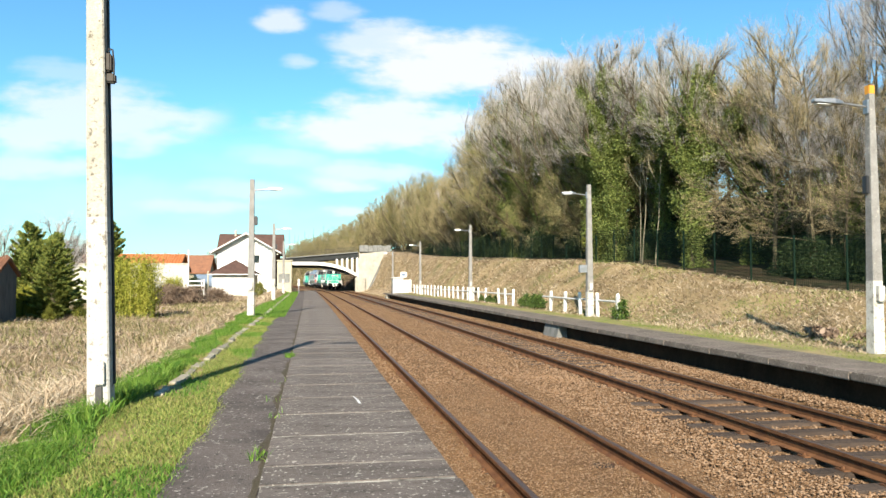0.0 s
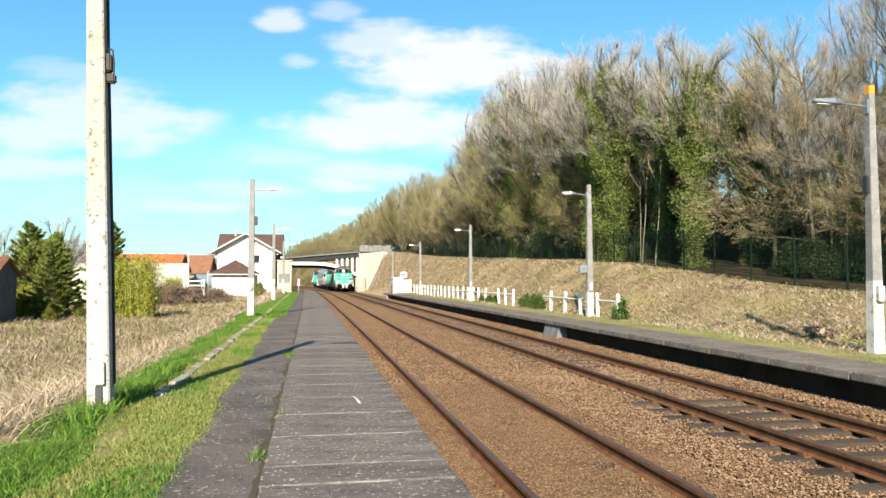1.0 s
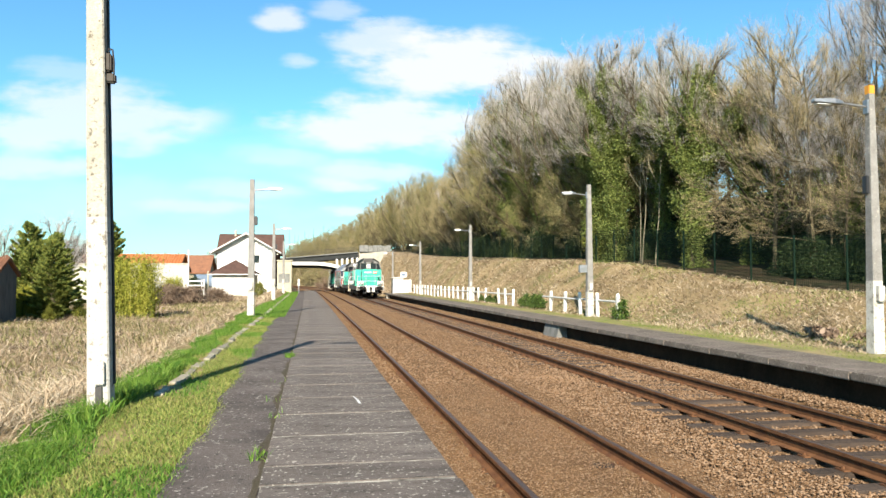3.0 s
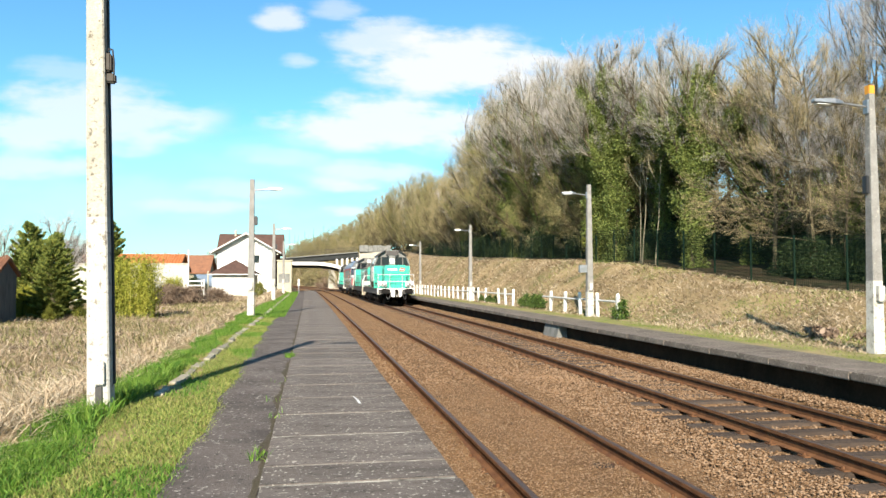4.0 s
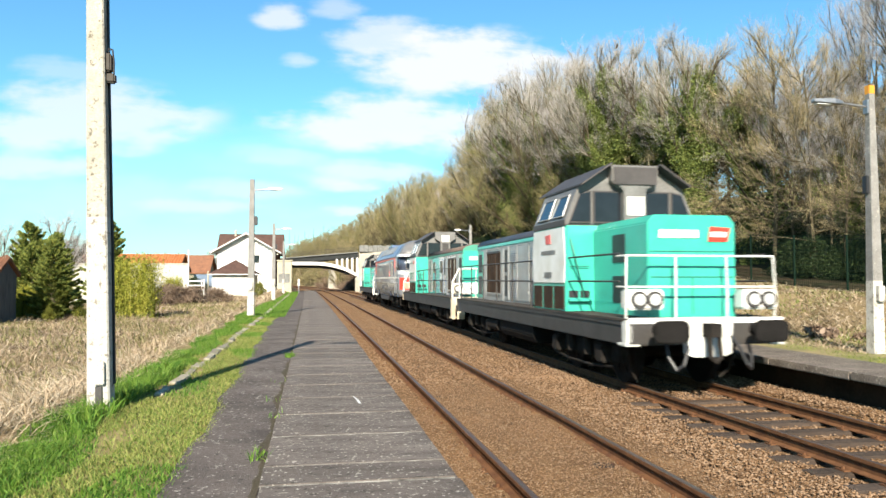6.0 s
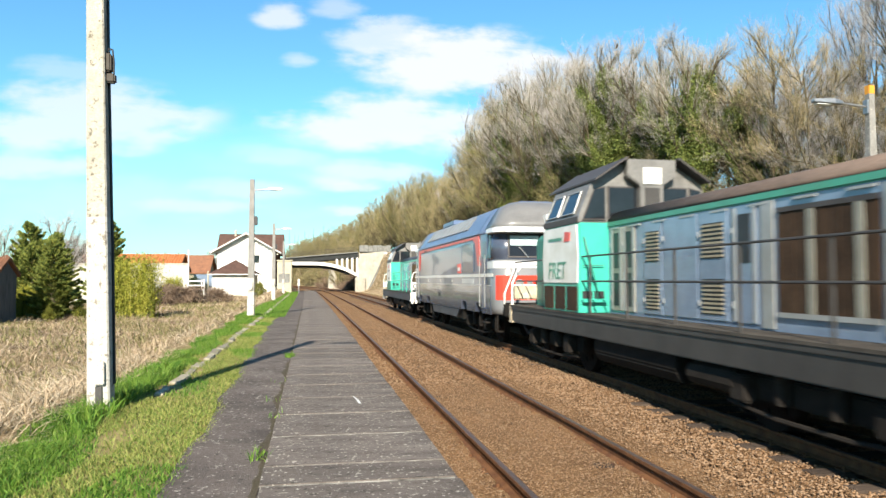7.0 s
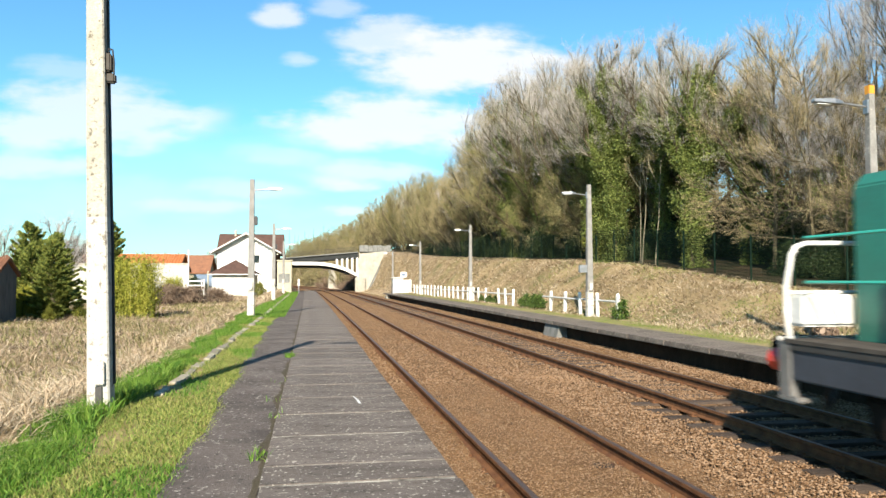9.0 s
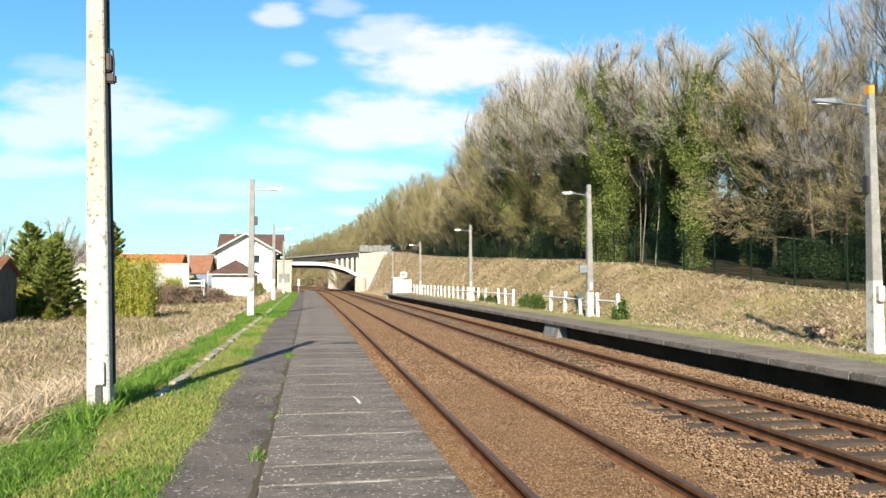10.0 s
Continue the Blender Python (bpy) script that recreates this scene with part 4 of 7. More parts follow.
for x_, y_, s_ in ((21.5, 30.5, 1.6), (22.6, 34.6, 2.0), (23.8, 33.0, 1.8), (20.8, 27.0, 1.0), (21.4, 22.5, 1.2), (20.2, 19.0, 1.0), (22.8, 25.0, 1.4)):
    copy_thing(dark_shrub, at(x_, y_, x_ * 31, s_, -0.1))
gold = shrub(22, 2.6, 3.6, 8000, M["gold_leaf"], "yellow-green bush at the edge of the wood", 0.07)
gold.matrix_basis = at(17.0, 40.94, 0, 0.8)
copy_thing(gold, at(-5.3, 78.6, 40, 0.55))

# left-hand planting
conifer_a = conifer(31, 5.3, 3.3, 60000, "bushy green cypress behind the meadow", 0.62)
conifer_a.matrix_basis = at(-15.2, 43.34, 0, 0.95)
copy_thing(conifer_a, at(-13.7, 42.77, 120, 0.88))
copy_thing(conifer_a, at(-14.4, 41.42, 200, 0.78))
copy_thing(conifer_a, at(-12.9, 39.9, 290, 0.8))
copy_thing(conifer_a, at(-12.9, 50.09, 60, 1.12))
copy_thing(gold, at(-11.7, 40.2, 10, 0.36))
copy_thing(gold, at(-12.6, 38.6, 80, 0.26))
copy_thing(dark_shrub, at(-11.3, 75.0, 80, 1.35))
bam = bamboo(41, 2.1, 1.6, 3.2, 90, "dense yellow-green bamboo clump")
bam.matrix_basis = at(-8.95, 39.97)
copy_thing(bam, at(-14.4, 40.94, 90, 0.55))
copy_thing(bam, at(-10.4, 58.5, 30, 0.62))
for i, (x, y, s) in enumerate([(-9.9, 55.5, 1.0), (-8.9, 57.8, 0.9), (-10.7, 54, 0.9), (-7.6, 60, 0.8)]):
    if i == 0:
        bram = shrub(51, 3.0, 1.5, 5000, M["bramble"], "tangled brown dead bramble bush", 0.24, "bramble_bush", 7, 0.05)
        bram.matrix_basis = at(x, y)
    else:
        copy_thing(bram, at(x, y, i * 70, s))

for i in range(34):
    y = 133 + i * 2.1
    x = 9.6 + spot.uniform(0, 3.0) + bend1(y)
    copy_thing(bram, at(x, y, i * 47, spot.uniform(1.0, 1.7), -0.1))

lt = bare_tree(61, 9, 3.2, 0.2, 12, M["twig_mauve"], M["bark"], "distant bare tree behind the houses", group="trees behind the houses", twig_len=0.8, twig_w=0.007)
lt.matrix_basis = at(-23.5, 46.23, 0, 0.8)
for x, y, s in [(-22.5, 75, 0.8), (-24.6, 85, 0.85), (-28.5, 150, 1.0), (-26, 160, 0.9), (-16.6, 130, 0.95), (-20.4, 64, 1.0), (-30, 78, 1.0), (-26, 95, 0.9), (-34, 120, 1.0), (-40, 150, 1.0), (-31, 150, 0.95), (-45, 170, 1.0), (-25, 150, 1.0), (-22, 170, 1.1), (-20, 72, 0.75), (-19.5, 160, 0.9)]:
    copy_thing(lt, at(x, y, x * 37, s))
poplar = conifer(62, 15, 2.6, 1500, "slim far conifer on the skyline")
poplar.matrix_basis = at(-9, 300, 0, 1.0)
for i in range(7):
    copy_thing(poplar, at(-7.5 + i * 2.1 + spot.uniform(-0.5, 0.5), 300 + spot.uniform(-4, 14), i * 50, spot.uniform(0.8, 1.1)))


# ---- lamp posts ----
def lamp_post(label, height, arm, painted=1.9, box=True, band=False, top_w=0.085, shaft="pole_old", foot_w=0.135):
    root = thing("lamp_post", label, "lamp post", "platform lamps")
    s = Shape()
    w0, w1 = foot_w, top_w
    rings = []
    for z, w in ((-0.3, w0), (height * 0.5, (w0 + w1) / 2), (height, w1)):
        c = w * 0.16
        rings.append([(-w, -w + c, z), (-w + c, -w, z), (w - c, -w, z), (w, -w + c, z), (w, w - c, z), (w - c, w, z), (-w + c, w, z), (-w, w - c, z)])
    lo = Shape().loft([rings[0], [tuple(Vector(a).lerp(Vector(b), (painted + 0.3) / (height * 0.5 + 0.3))) for a, b in zip(rings[0], rings[1])]])
    mid = [tuple(Vector(a).lerp(Vector(b), (painted + 0.3) / (height * 0.5 + 0.3))) for a, b in zip(rings[0], rings[1])]
    part("painted_base", lo, M["pole_paint" if shaft == "pole" else "pole_base"], root, "flaking white painted foot")
    part("shaft", Shape().loft([mid, rings[1], rings[2]]), M[shaft], root, "lichened concrete shaft")
    if arm:
        sgn = 1 if arm > 0 else -1
        a = Shape().pipe([(0.05 * sgn, 0, height - 0.42), (arm * 0.5, 0, height - 0.37), (arm * 0.62, 0, height - 0.36)], 0.024, 8)
        a.box(-0.02 + 0.09 * sgn, 0.02 + 0.09 * sgn, -0.06, 0.06, height - 0.55, height - 0.28)
        part("arm", a, M["galv"], root, "galvanised bracket arm")
        head = Shape().loft([[(arm * 0.5, -0.05, height - 0.39), (arm * 0.5, 0.05, height - 0.39), (arm * 0.5, 0.05, height - 0.32), (arm * 0.5, -0.05, height - 0.32)],
                             [(arm * 0.66, -0.11, height - 0.40), (arm * 0.66, 0.11, height - 0.40), (arm * 0.66, 0.08, height - 0.29), (arm * 0.66, -0.08, height - 0.29)],
                             [(arm, -0.07, height - 0.37), (arm, 0.07, height - 0.37), (arm, 0.05, height - 0.31), (arm, -0.05, height - 0.31)]])
        h = part("lantern", head, M["galv"], root, "flat grey street-lamp lantern", 0.01)
        part("lens", Shape().box(min(arm * 0.68, arm * 0.95), max(arm * 0.68, arm * 0.95), -0.06, 0.06, height - 0.415, height - 0.398), M["lamp_glass"], h)
    if box:
        part("junction_box", Shape().box(-0.07, 0.07, -0.2, -0.1, 1.05, 1.35), M["pole_paint"], root, "small cable box", 0.01)
    if band:
        part("marker_band", Shape().box(-top_w - 0.006, top_w + 0.006, -top_w - 0.006, top_w + 0.006, height - 0.17, height + 0.01), M["orange"], root, "orange painted top band", 0.01)
    return root


p_near = lamp_post("concrete lamp post with flaking white paint beside the path", 5.2, 1.1, 2.1, box=False, shaft="pole", top_w=0.083, foot_w=0.118)
p_near.matrix_basis = pose(-2.205 + bend1(8.4), 8.4, PLAT_L - 0.05, 0, -1.6, 0)
cb = Shape().box(0.088, 0.15, -0.06, 0.06, 3.69, 3.89)
cb.box(0.088, 0.185, -0.05, 0.05, 3.57, 3.67)
part("loudspeaker_box", cb, M["l_deck"], p_near, "grey relay box high on the post", 0.015)
part("cable", Shape().pipe([(0.125, 0.05, 0.3), (0.118, 0.07, 1.6), (0.110, 0.06, 2.6), (0.102, 0.05, 3.8), (0.098, 0.05, 5.1)], 0.018), M["black"], p_near)
part("cable_loop", Shape().pipe([(0.10, 0, 3.88), (0.115, 0, 3.95), (0.155, 0, 3.94), (0.17, 0, 3.8), (0.165, 0, 3.65)], 0.01), M["black"], p_near)
part("service_hatch", Shape().box(-0.03, 0.075, -0.165, -0.12, 0.32, 0.56), M["pole_paint"], p_near, "white painted hatch", 0.008)
part("cable_recess", Shape().box(-0.02, 0.045, -0.142, -0.12, 0.02, 0.3), M["l_frame"], p_near, "dark chipped recess")
post_l = lamp_post("slender concrete lamp post on the grass verge", 5.25, 1.15, 1.5)
part("speaker_box", Shape().box(0.10, 0.22, -0.08, 0.08, 3.5, 3.85), M["black"], post_l, "small black loudspeaker box", 0.02)
post_l.matrix_basis = pose(-2.2 + bend1(28.5), 28.5, PLAT_L - 0.05)
for y in (50.5, 73.2):
    copy_thing(post_l, pose(-2.35 + bend1(y), y, PLAT_L - 0.05))
post_r = lamp_post("concrete lamp post behind the far platform", 5.2, -1.1, 1.0, top_w=0.075)
post_r.matrix_basis = pose(10.72 + bend1(27), 27.0, PLAT_R - 0.05)
for y in (48.3, 70.3, 92.5):
    copy_thing(post_r, pose(10.75 + bend1(y), y, PLAT_R - 0.05))
tagged(post_r, "concrete lamp post with a grey meter box")
part("meter_box", Shape().box(-0.42, -0.10, -0.08, 0.08, 1.75, 2.05), M["galv"], post_r, "grey sheet-metal box", 0.01)
p_right = lamp_post("concrete lamp post with an orange painted top", 5.28, -1.26, 1.45, band=True, top_w=0.060, foot_w=0.128)
p_right.matrix_basis = pose(10.79, 12.5, PLAT_R - 0.05)
part("relay_box", Shape().box(-0.17, -0.10, -0.06, 0.06, 3.15, 3.5), M["black"], p_right, "small black relay box", 0.01)


# ---- concrete fence of the far platform ----
def fence_post():
    root = thing("fence_post", "short white concrete fence post with pointed top", "fence post", "posts of the white fence")
    s = Shape().prism_x([(-0.07, -0.1), (0.07, -0.1), (0.07, 0.85), (0.0, 0.98), (-0.07, 0.85)], -0.06, 0.06)
    part("post", s, M["white"], root, "", 0.012)
    return root


fp = fence_post()
fp.matrix_basis = pose(11.0 + bend1(25.0), 25.0, PLAT_R - 0.05)
fence_y = [25.0, 26.9, 28.7, 30.6, 32.5, 38.8, 40.3, 41.8, 45.1] + [46.9 + 1.69 * i for i in range(18)]
for y in fence_y[1:]:
    copy_thing(fp, pose(11.0 + bend1(y), y, PLAT_R - 0.05, 0, spot.uniform(-3, 3), spot.uniform(-6, 6)))
for a, b in ((25.0, 33.6), (38.8, 77.0)):
    fr = thing("fence_rail", "white concrete rail along the low platform fence", "fence rail", "rails of the white fence")
    ysr = list(np.arange(a, b, 2.5)) + [b]
    part("rail", Shape().hose([(11.0 + bend1(y), y, PLAT_R + 0.62 + 0.01 * math.sin(y)) for y in ysr], 0.04), M["white"], fr)
hedge = shrub(71, 0.9, 0.95, 1500, M["hedge"], "small clipped green bush by the white fence", 0.06, "hedge_bush", 5)
hedge.matrix_basis = pose(11.0 + bend1(24.8), 24.85, PLAT_R - 0.05) @ Matrix.Scale(0.72, 4)
for y in (34.4, 35.6, 36.8, 43.2, 44.4, 27.9, 46.2):
    copy_thing(hedge, pose(11.05 + bend1(y), y, PLAT_R - 0.05, 0, 0, y * 50) @ Matrix.Scale(1.0 if 34 < y < 38 else 0.7, 4))

# green wire fence at the edge of the wood
gf = thing("wire_fence", "dark green welded-mesh fence along the wood", "fence")
FY = list(np.arange(12.5, 100, 2.5))


def fence_xy(y):
    x = 16.35 + bend1(y)
    return x, y, float(ground_z(x, y))


fpost = Shape().box(-0.025, 0.025, -0.025, 0.025, -0.3, 1.8)
fpm = as_mesh("post", fpost, M["mesh_green"])
for y in FY:
    o = new("post", fpm)
    o.parent = gf
    o.location = fence_xy(y)
wires = Shape()
for y0, y1 in zip(FY, FY[1:]):
    a, b = fence_xy(y0), fence_xy(y1)
    for k in range(25):
        t = k / 25
        x, y, z = (a[i] + (b[i] - a[i]) * t for i in range(3))
        wires.add([(x, y - 0.007, z), (x, y + 0.007, z), (x, y + 0.007, z + 1.8), (x, y - 0.007, z + 1.8)], [(0, 1, 2, 3)])
    for k in range(15):
        h = 0.08 + k * 0.12
        wires.add([(a[0], a[1], a[2] + h), (b[0], b[1], b[2] + h), (b[0], b[1], b[2] + h + 0.012), (a[0], a[1], a[2] + h + 0.012)], [(0, 1, 2, 3)])
wo = sheet("wire_mesh", wires.v, wires.f, material=M["mesh_green"])
wo.parent = gf
tagged(wo, "fine green wires", kind="stuff")

# ---- white equipment cabinets on the far platform ----
hut = thing("equipment_cabinet", "white technical cabinets with a small sign", "cabinet")
hx, hy = 9.95 + bend1(80), 80.0
part("body", Shape().box(hx - 0.75, hx + 0.35, hy - 0.6, hy + 0.9, 0.3, 2.05).box(hx - 0.85, hx + 0.45, hy - 0.7, hy + 1.0, 2.05, 2.15), M["white"], hut, "", 0.02)
part("side_unit", Shape().box(hx + 0.4, hx + 1.3, hy - 0.5, hy + 0.6, 0.3, 1.9), M["white"], hut, "", 0.02)
part("dark_door", Shape().box(hx - 0.78, hx - 0.755, hy - 0.4, hy + 0.7, 0.4, 1.95), M["l_bluegrey"], hut)
part("sign", Shape().box(hx + 0.05, hx + 0.75, hy - 0.7, hy - 0.66, 2.15, 2.75), M["white"], hut)
part("sign_text", Shape().box(hx + 0.2, hx + 0.6, hy - 0.712, hy - 0.705, 2.32, 2.58), M["l_bluegrey"], hut)

# ---- bridge over the line ----
BY = 124.3
bridge = thing("road_bridge", "concrete arch road bridge with stone abutment over the railway", "bridge")


def deck_z(x):
    return 5.72 + 0.09 * (x + 3)


for z0, z1, y0, y1, mt, nm in ((-0.16, 0.0, BY - 0.25, BY + 8.2, "concrete", "deck"), (-1.0, -0.16, BY + 0.05, BY + 7.9, "dark_steel", "girder")):
    q = Shape().loft([[(x, y0, deck_z(x) + z0), (x, y1, deck_z(x) + z0), (x, y1, deck_z(x) + z1), (x, y0, deck_z(x) + z1)] for x in (-32, -3, 7.7)])
    part(nm, q, M[mt], bridge)
rail_s = Shape()
for i in range(60):
    x = -32 + i * 0.66
    rail_s.box(x - 0.02, x + 0.02, BY - 0.15, BY - 0.11, deck_z(x), deck_z(x) + 0.75)
for h in (0.35, 0.75):
    rail_s.tube((-32, BY - 0.13, deck_z(-32) + h), (7.7, BY - 0.13, deck_z(7.7) + h), 0.035)
part("railing", rail_s, M["l_frame"], bridge, "low dark railing")


def arch_z(x):
    t = (x - 0.2) / 8.4
    return 4.78 - 2.55 * max(0, t) ** 2.2


# Added rib: its dark colour stands in for the arch's shaded soffit.
part("inner_rib", Shape().loft([[(x, BY + 0.6, arch_z(x) - 0.8), (x, BY + 7.4, arch_z(x) - 0.8), (x, BY + 7.4, arch_z(x) - 0.44), (x, BY + 0.6, arch_z(x) - 0.44)] for x in [-7 + i * 0.78 for i in range(18)]]), M["dark_steel"], bridge, "dark rib added for the arch's shaded underside")
axs = [-7 + i * 0.78 for i in range(21)]
part("arch", Shape().loft([[(x, BY - 0.1, arch_z(x) - 0.42), (x, BY + 7.5, arch_z(x) - 0.42), (x, BY + 7.5, arch_z(x) + 0.12), (x, BY - 0.1, arch_z(x) + 0.12)] for x in axs]),
     M["render"], bridge, "white painted flat arch rib")
colm = as_mesh("spandrel_column", Shape().box(-0.17, 0.17, 0, 0.4, 0, 1), M["render"])
for i in range(5):
    x = 4.2 + i * 0.85
    o = new("spandrel_column", colm)
    o.parent = bridge
    o.location = (x, BY - 0.1, arch_z(x))
    o.scale = (1, 1, deck_z(x) - 1.0 - arch_z(x))
abut = Shape().loft([[(7.6, BY - 0.9, -0.6), (9.3, BY - 1.3, -0.6), (9.8, BY + 9, -0.6), (8.1, BY + 9, -0.6)],
                     [(7.9, BY - 0.5, 6.55), (12.6, BY - 1.2, 6.7), (12.9, BY + 9, 6.7), (8.1, BY + 9, 6.55)]])
part("abutment", abut, M["stonework"], bridge, "pale stone abutment", 0.05)
part("abutment_plinth", Shape().box(7.2, 8.9, BY - 1.5, BY - 0.4, -0.6, 2.3), M["stonework"], bridge, "", 0.05)
par = thing("parapet", "grey weathered stone parapet on the bridge abutment", "wall")
for i in range(7):
    x = 7.9 + i * 0.76
    part("coping_stone", Shape().box(x, x + 0.73, BY - 1.0, BY - 0.5, deck_z(8) - 0.1, deck_z(8) + 1.0 + 0.06 * math.sin(i * 2.2)), M["concrete"], par, "", 0.03)
wing = Shape().loft([[(9.0, BY - 3.0, -0.4), (9.7, BY - 3.0, -0.4), (9.7, BY - 1.2, -0.4), (9.0, BY - 1.2, -0.4)],
                     [(12.3, BY - 2.4, 6.5), (12.8, BY - 2.4, 6.5), (12.8, BY - 1.0, 6.5), (12.3, BY - 1.0, 6.5)]])
part("wing_wall", wing, M["concrete"], bridge, "sloping coping of the wing wall")
labut = Shape().box(-9.5, -4.2, BY - 0.3, BY + 8, -0.6, 5.2)
part("left_abutment", labut, M["stonework"], bridge, "", 0.05)
pier = thing("stone_pier", "pale battered stone pier beyond the bridge", "pier")
part("body", Shape().loft([[(3.7, 165.7, -0.6), (7.4, 165.7, -0.6), (7.4, 173.4, -0.6), (3.7, 173.4, -0.6)], [(3.9, 166.6, 4.6), (6.6, 166.6, 4.6), (6.6, 173.4, 4.6), (3.9, 173.4, 4.6)]]),
     M["stonework"], pier, "", 0.05)

# ---- station buildings ----
def gable_house(name, label, x0, x1, y0, y1, ze, zr, wall, roof, over=0.5, axis_y=True, base=-0.3):
    """A house with its ridge along the line (or across it)."""
    root = thing(name, label, "house")
    xm, ym = (x0 + x1) / 2, (y0 + y1) / 2
    if axis_y:
        body = Shape().prism_y([(x0, base), (x1, base), (x1, ze), (xm, zr), (x0, ze)], y0, y1)
        k = (zr - ze) / (xm - x0)
        rf = Shape()
        for sx in (-1, 1):
            xe = xm + sx * (xm - x0 + over)
            zo = zr - k * (xm - x0 + over)
            rf.loft([[(xm, y, zr + 0.06), (xm, y, zr + 0.22), (xe, y, zo + 0.16), (xe, y, zo)] for y in (y0 - over, y1 + over)])
    else:
        body = Shape().prism_x([(y0, base), (y1, base), (y1, ze), (ym, zr), (y0, ze)], x0, x1)
        k = (zr - ze) / (ym - y0)
        rf = Shape()
        for sy in (-1, 1):
            ye = ym + sy * (ym - y0 + over)
            zo = zr - k * (ym - y0 + over)
            rf.loft([[(x, ym, zr + 0.06), (x, ym, zr + 0.22), (x, ye, zo + 0.16), (x, ye, zo)] for x in (x0 - over, x1 + over)])
    part("wall", body, wall, root)
    part("roof", rf, roof, root)
    return root


def tile_roof(root, x0, x1, y0, y1, z0, z1, material, rows, cols):
    """Rounded tile courses on a slope that rises from y0 to y1."""
    s = Shape()
    for j in range(cols):
        xa, xb = x0 + (x1 - x0) * j / cols, x0 + (x1 - x0) * (j + 1) / cols
        for i in range(rows):
            t0, t1 = i / rows, (i + 1) / rows
            ya, yb = y0 + (y1 - y0) * t0, y0 + (y1 - y0) * t1
            za, zb = z0 + (z1 - z0) * t0, z0 + (z1 - z0) * t1
            xm = (xa + xb) / 2
            h = (xb - xa) * 0.3
            s.add([(xa, ya, za + 0.02), (xm, ya, za + h + 0.02), (xb, ya, za + 0.02), (xa, yb, zb), (xm, yb, zb + h), (xb, yb, zb)], [(0, 1, 4, 3), (1, 2, 5, 4)])
    return part("tile_course", s, material, root)


SY = 94.4
station = gable_house("station_building", "white rendered station house with brown roof and bracketed eaves", -11.6, -4.6, SY, SY + 14, 5.6, 7.55, M["render"], M["render"], 0.8)
part("ridge_roof", Shape().prism_x([(SY + 3, 5.2), (SY + 11, 5.2), (SY + 7, 8.1)], -12.2, -3.7), M["roof_brown"], station, "brown tiled cross roof", 0.05)
for i in range(9):
    for sx in (-1, 1):
        x = -8.1 + sx * (0.5 + i * 0.42)
        z = 7.5 - abs(x + 8.1) * 0.557
        part("eaves_bracket", Shape().box(x - 0.07, x + 0.07, SY - 0.28, SY - 0.02, z - 0.32, z - 0.16), M["render"], station)
for x, z in ((-8.1, 6.6), (-6.0, 3.4), (-9.8, 3.4)):
    w = part("window", Shape().box(x - 0.45, x + 0.45, SY - 0.05, SY - 0.01, z - 0.6, z + 0.6), M["white"], station, "", 0.01)
    part("pane", Shape().box(x - 0.36, x + 0.36, SY - 0.062, SY - 0.052, z - 0.5, z + 0.5), M["render"], w)
dw = part("window", Shape().box(-7.2, -6.4, SY - 0.05, SY - 0.01, 3.95, 5.05), M["white"], station, "small dark upper window", 0.01)
part("pane", Shape().box(-7.1, -6.5, SY - 0.062, SY - 0.052, 4.03, 4.97), M["glass"], dw)
part("chimney", Shape().box(-10.2, -9.95, SY + 6.5, SY + 6.8, 7.2, 8.55), M["stonework"], station, "", 0.02)
part("brown_side", Shape().box(-4.6, -4.5, SY + 0.2, SY + 13.8, 1.0, 5.5), M["roof_brown"], station)

annex = thing("annex", "small white outbuilding with brown hipped roof", "house")
AX0, AX1, AY0, AY1 = -10.45, -6.1, 80.9, 86.2
part("wall", Shape().box(AX0, AX1, AY0, AY1, -0.3, 2.55), M["render"], annex, "", 0.03)
part("roof", Shape().loft([[(AX0 - 0.4, AY0 - 0.4, 2.5), (AX1 + 0.4, AY0 - 0.4, 2.5), (AX1 + 0.4, AY1 + 0.4, 2.5), (AX0 - 0.4, AY1 + 0.4, 2.5)],
                           [(AX0 + 2.2, AY0 + 2.5, 4.1), (AX1 - 2.2, AY0 + 2.5, 4.1), (AX1 - 2.2, AY1 - 2.5, 4.1), (AX0 + 2.2, AY1 - 2.5, 4.1)]]), M["roof_brown"], annex, "brown tiled hipped roof")
part("gutter", Shape().box(AX0 - 0.45, AX1 + 0.45, AY0 - 0.48, AY0 - 0.38, 2.42, 2.52), M["white"], annex)

cream = thing("platform_shelter", "cream masonry pillar building at the platform end", "shelter")
cx0, cx1 = -3.35 + bend1(84.7), -1.75 + bend1(84.7)
part("wall", Shape().box(cx0, cx1, 84.7, 87.6, 0.3, 4.0), M["cream"], cream, "", 0.03)
part("grey_panel", Shape().box(cx0 + 0.15, cx1 - 0.2, 84.67, 84.7, 1.55, 2.6), M["concrete"], cream)
part("cornice", Shape().box(cx0 - 0.1, cx1 + 0.1, 84.6, 87.7, 4.0, 4.15), M["cream"], cream, "", 0.02)
part("dark_door", Shape().box(cx1 + 0.004, cx1 + 0.03, 84.9, 85.9, 0.5, 2.2), M["black"], cream)
sg = thing("sign_post", "short white plate on a post at the platform end", "sign")
part("post", Shape().box(-1.46, -1.40, 83.45, 83.5, 0.4, 1.2), M["galv"], sg)
part("plate", Shape().box(-1.55, -1.32, 83.4, 83.44, 1.2, 1.95), M["white"], sg)

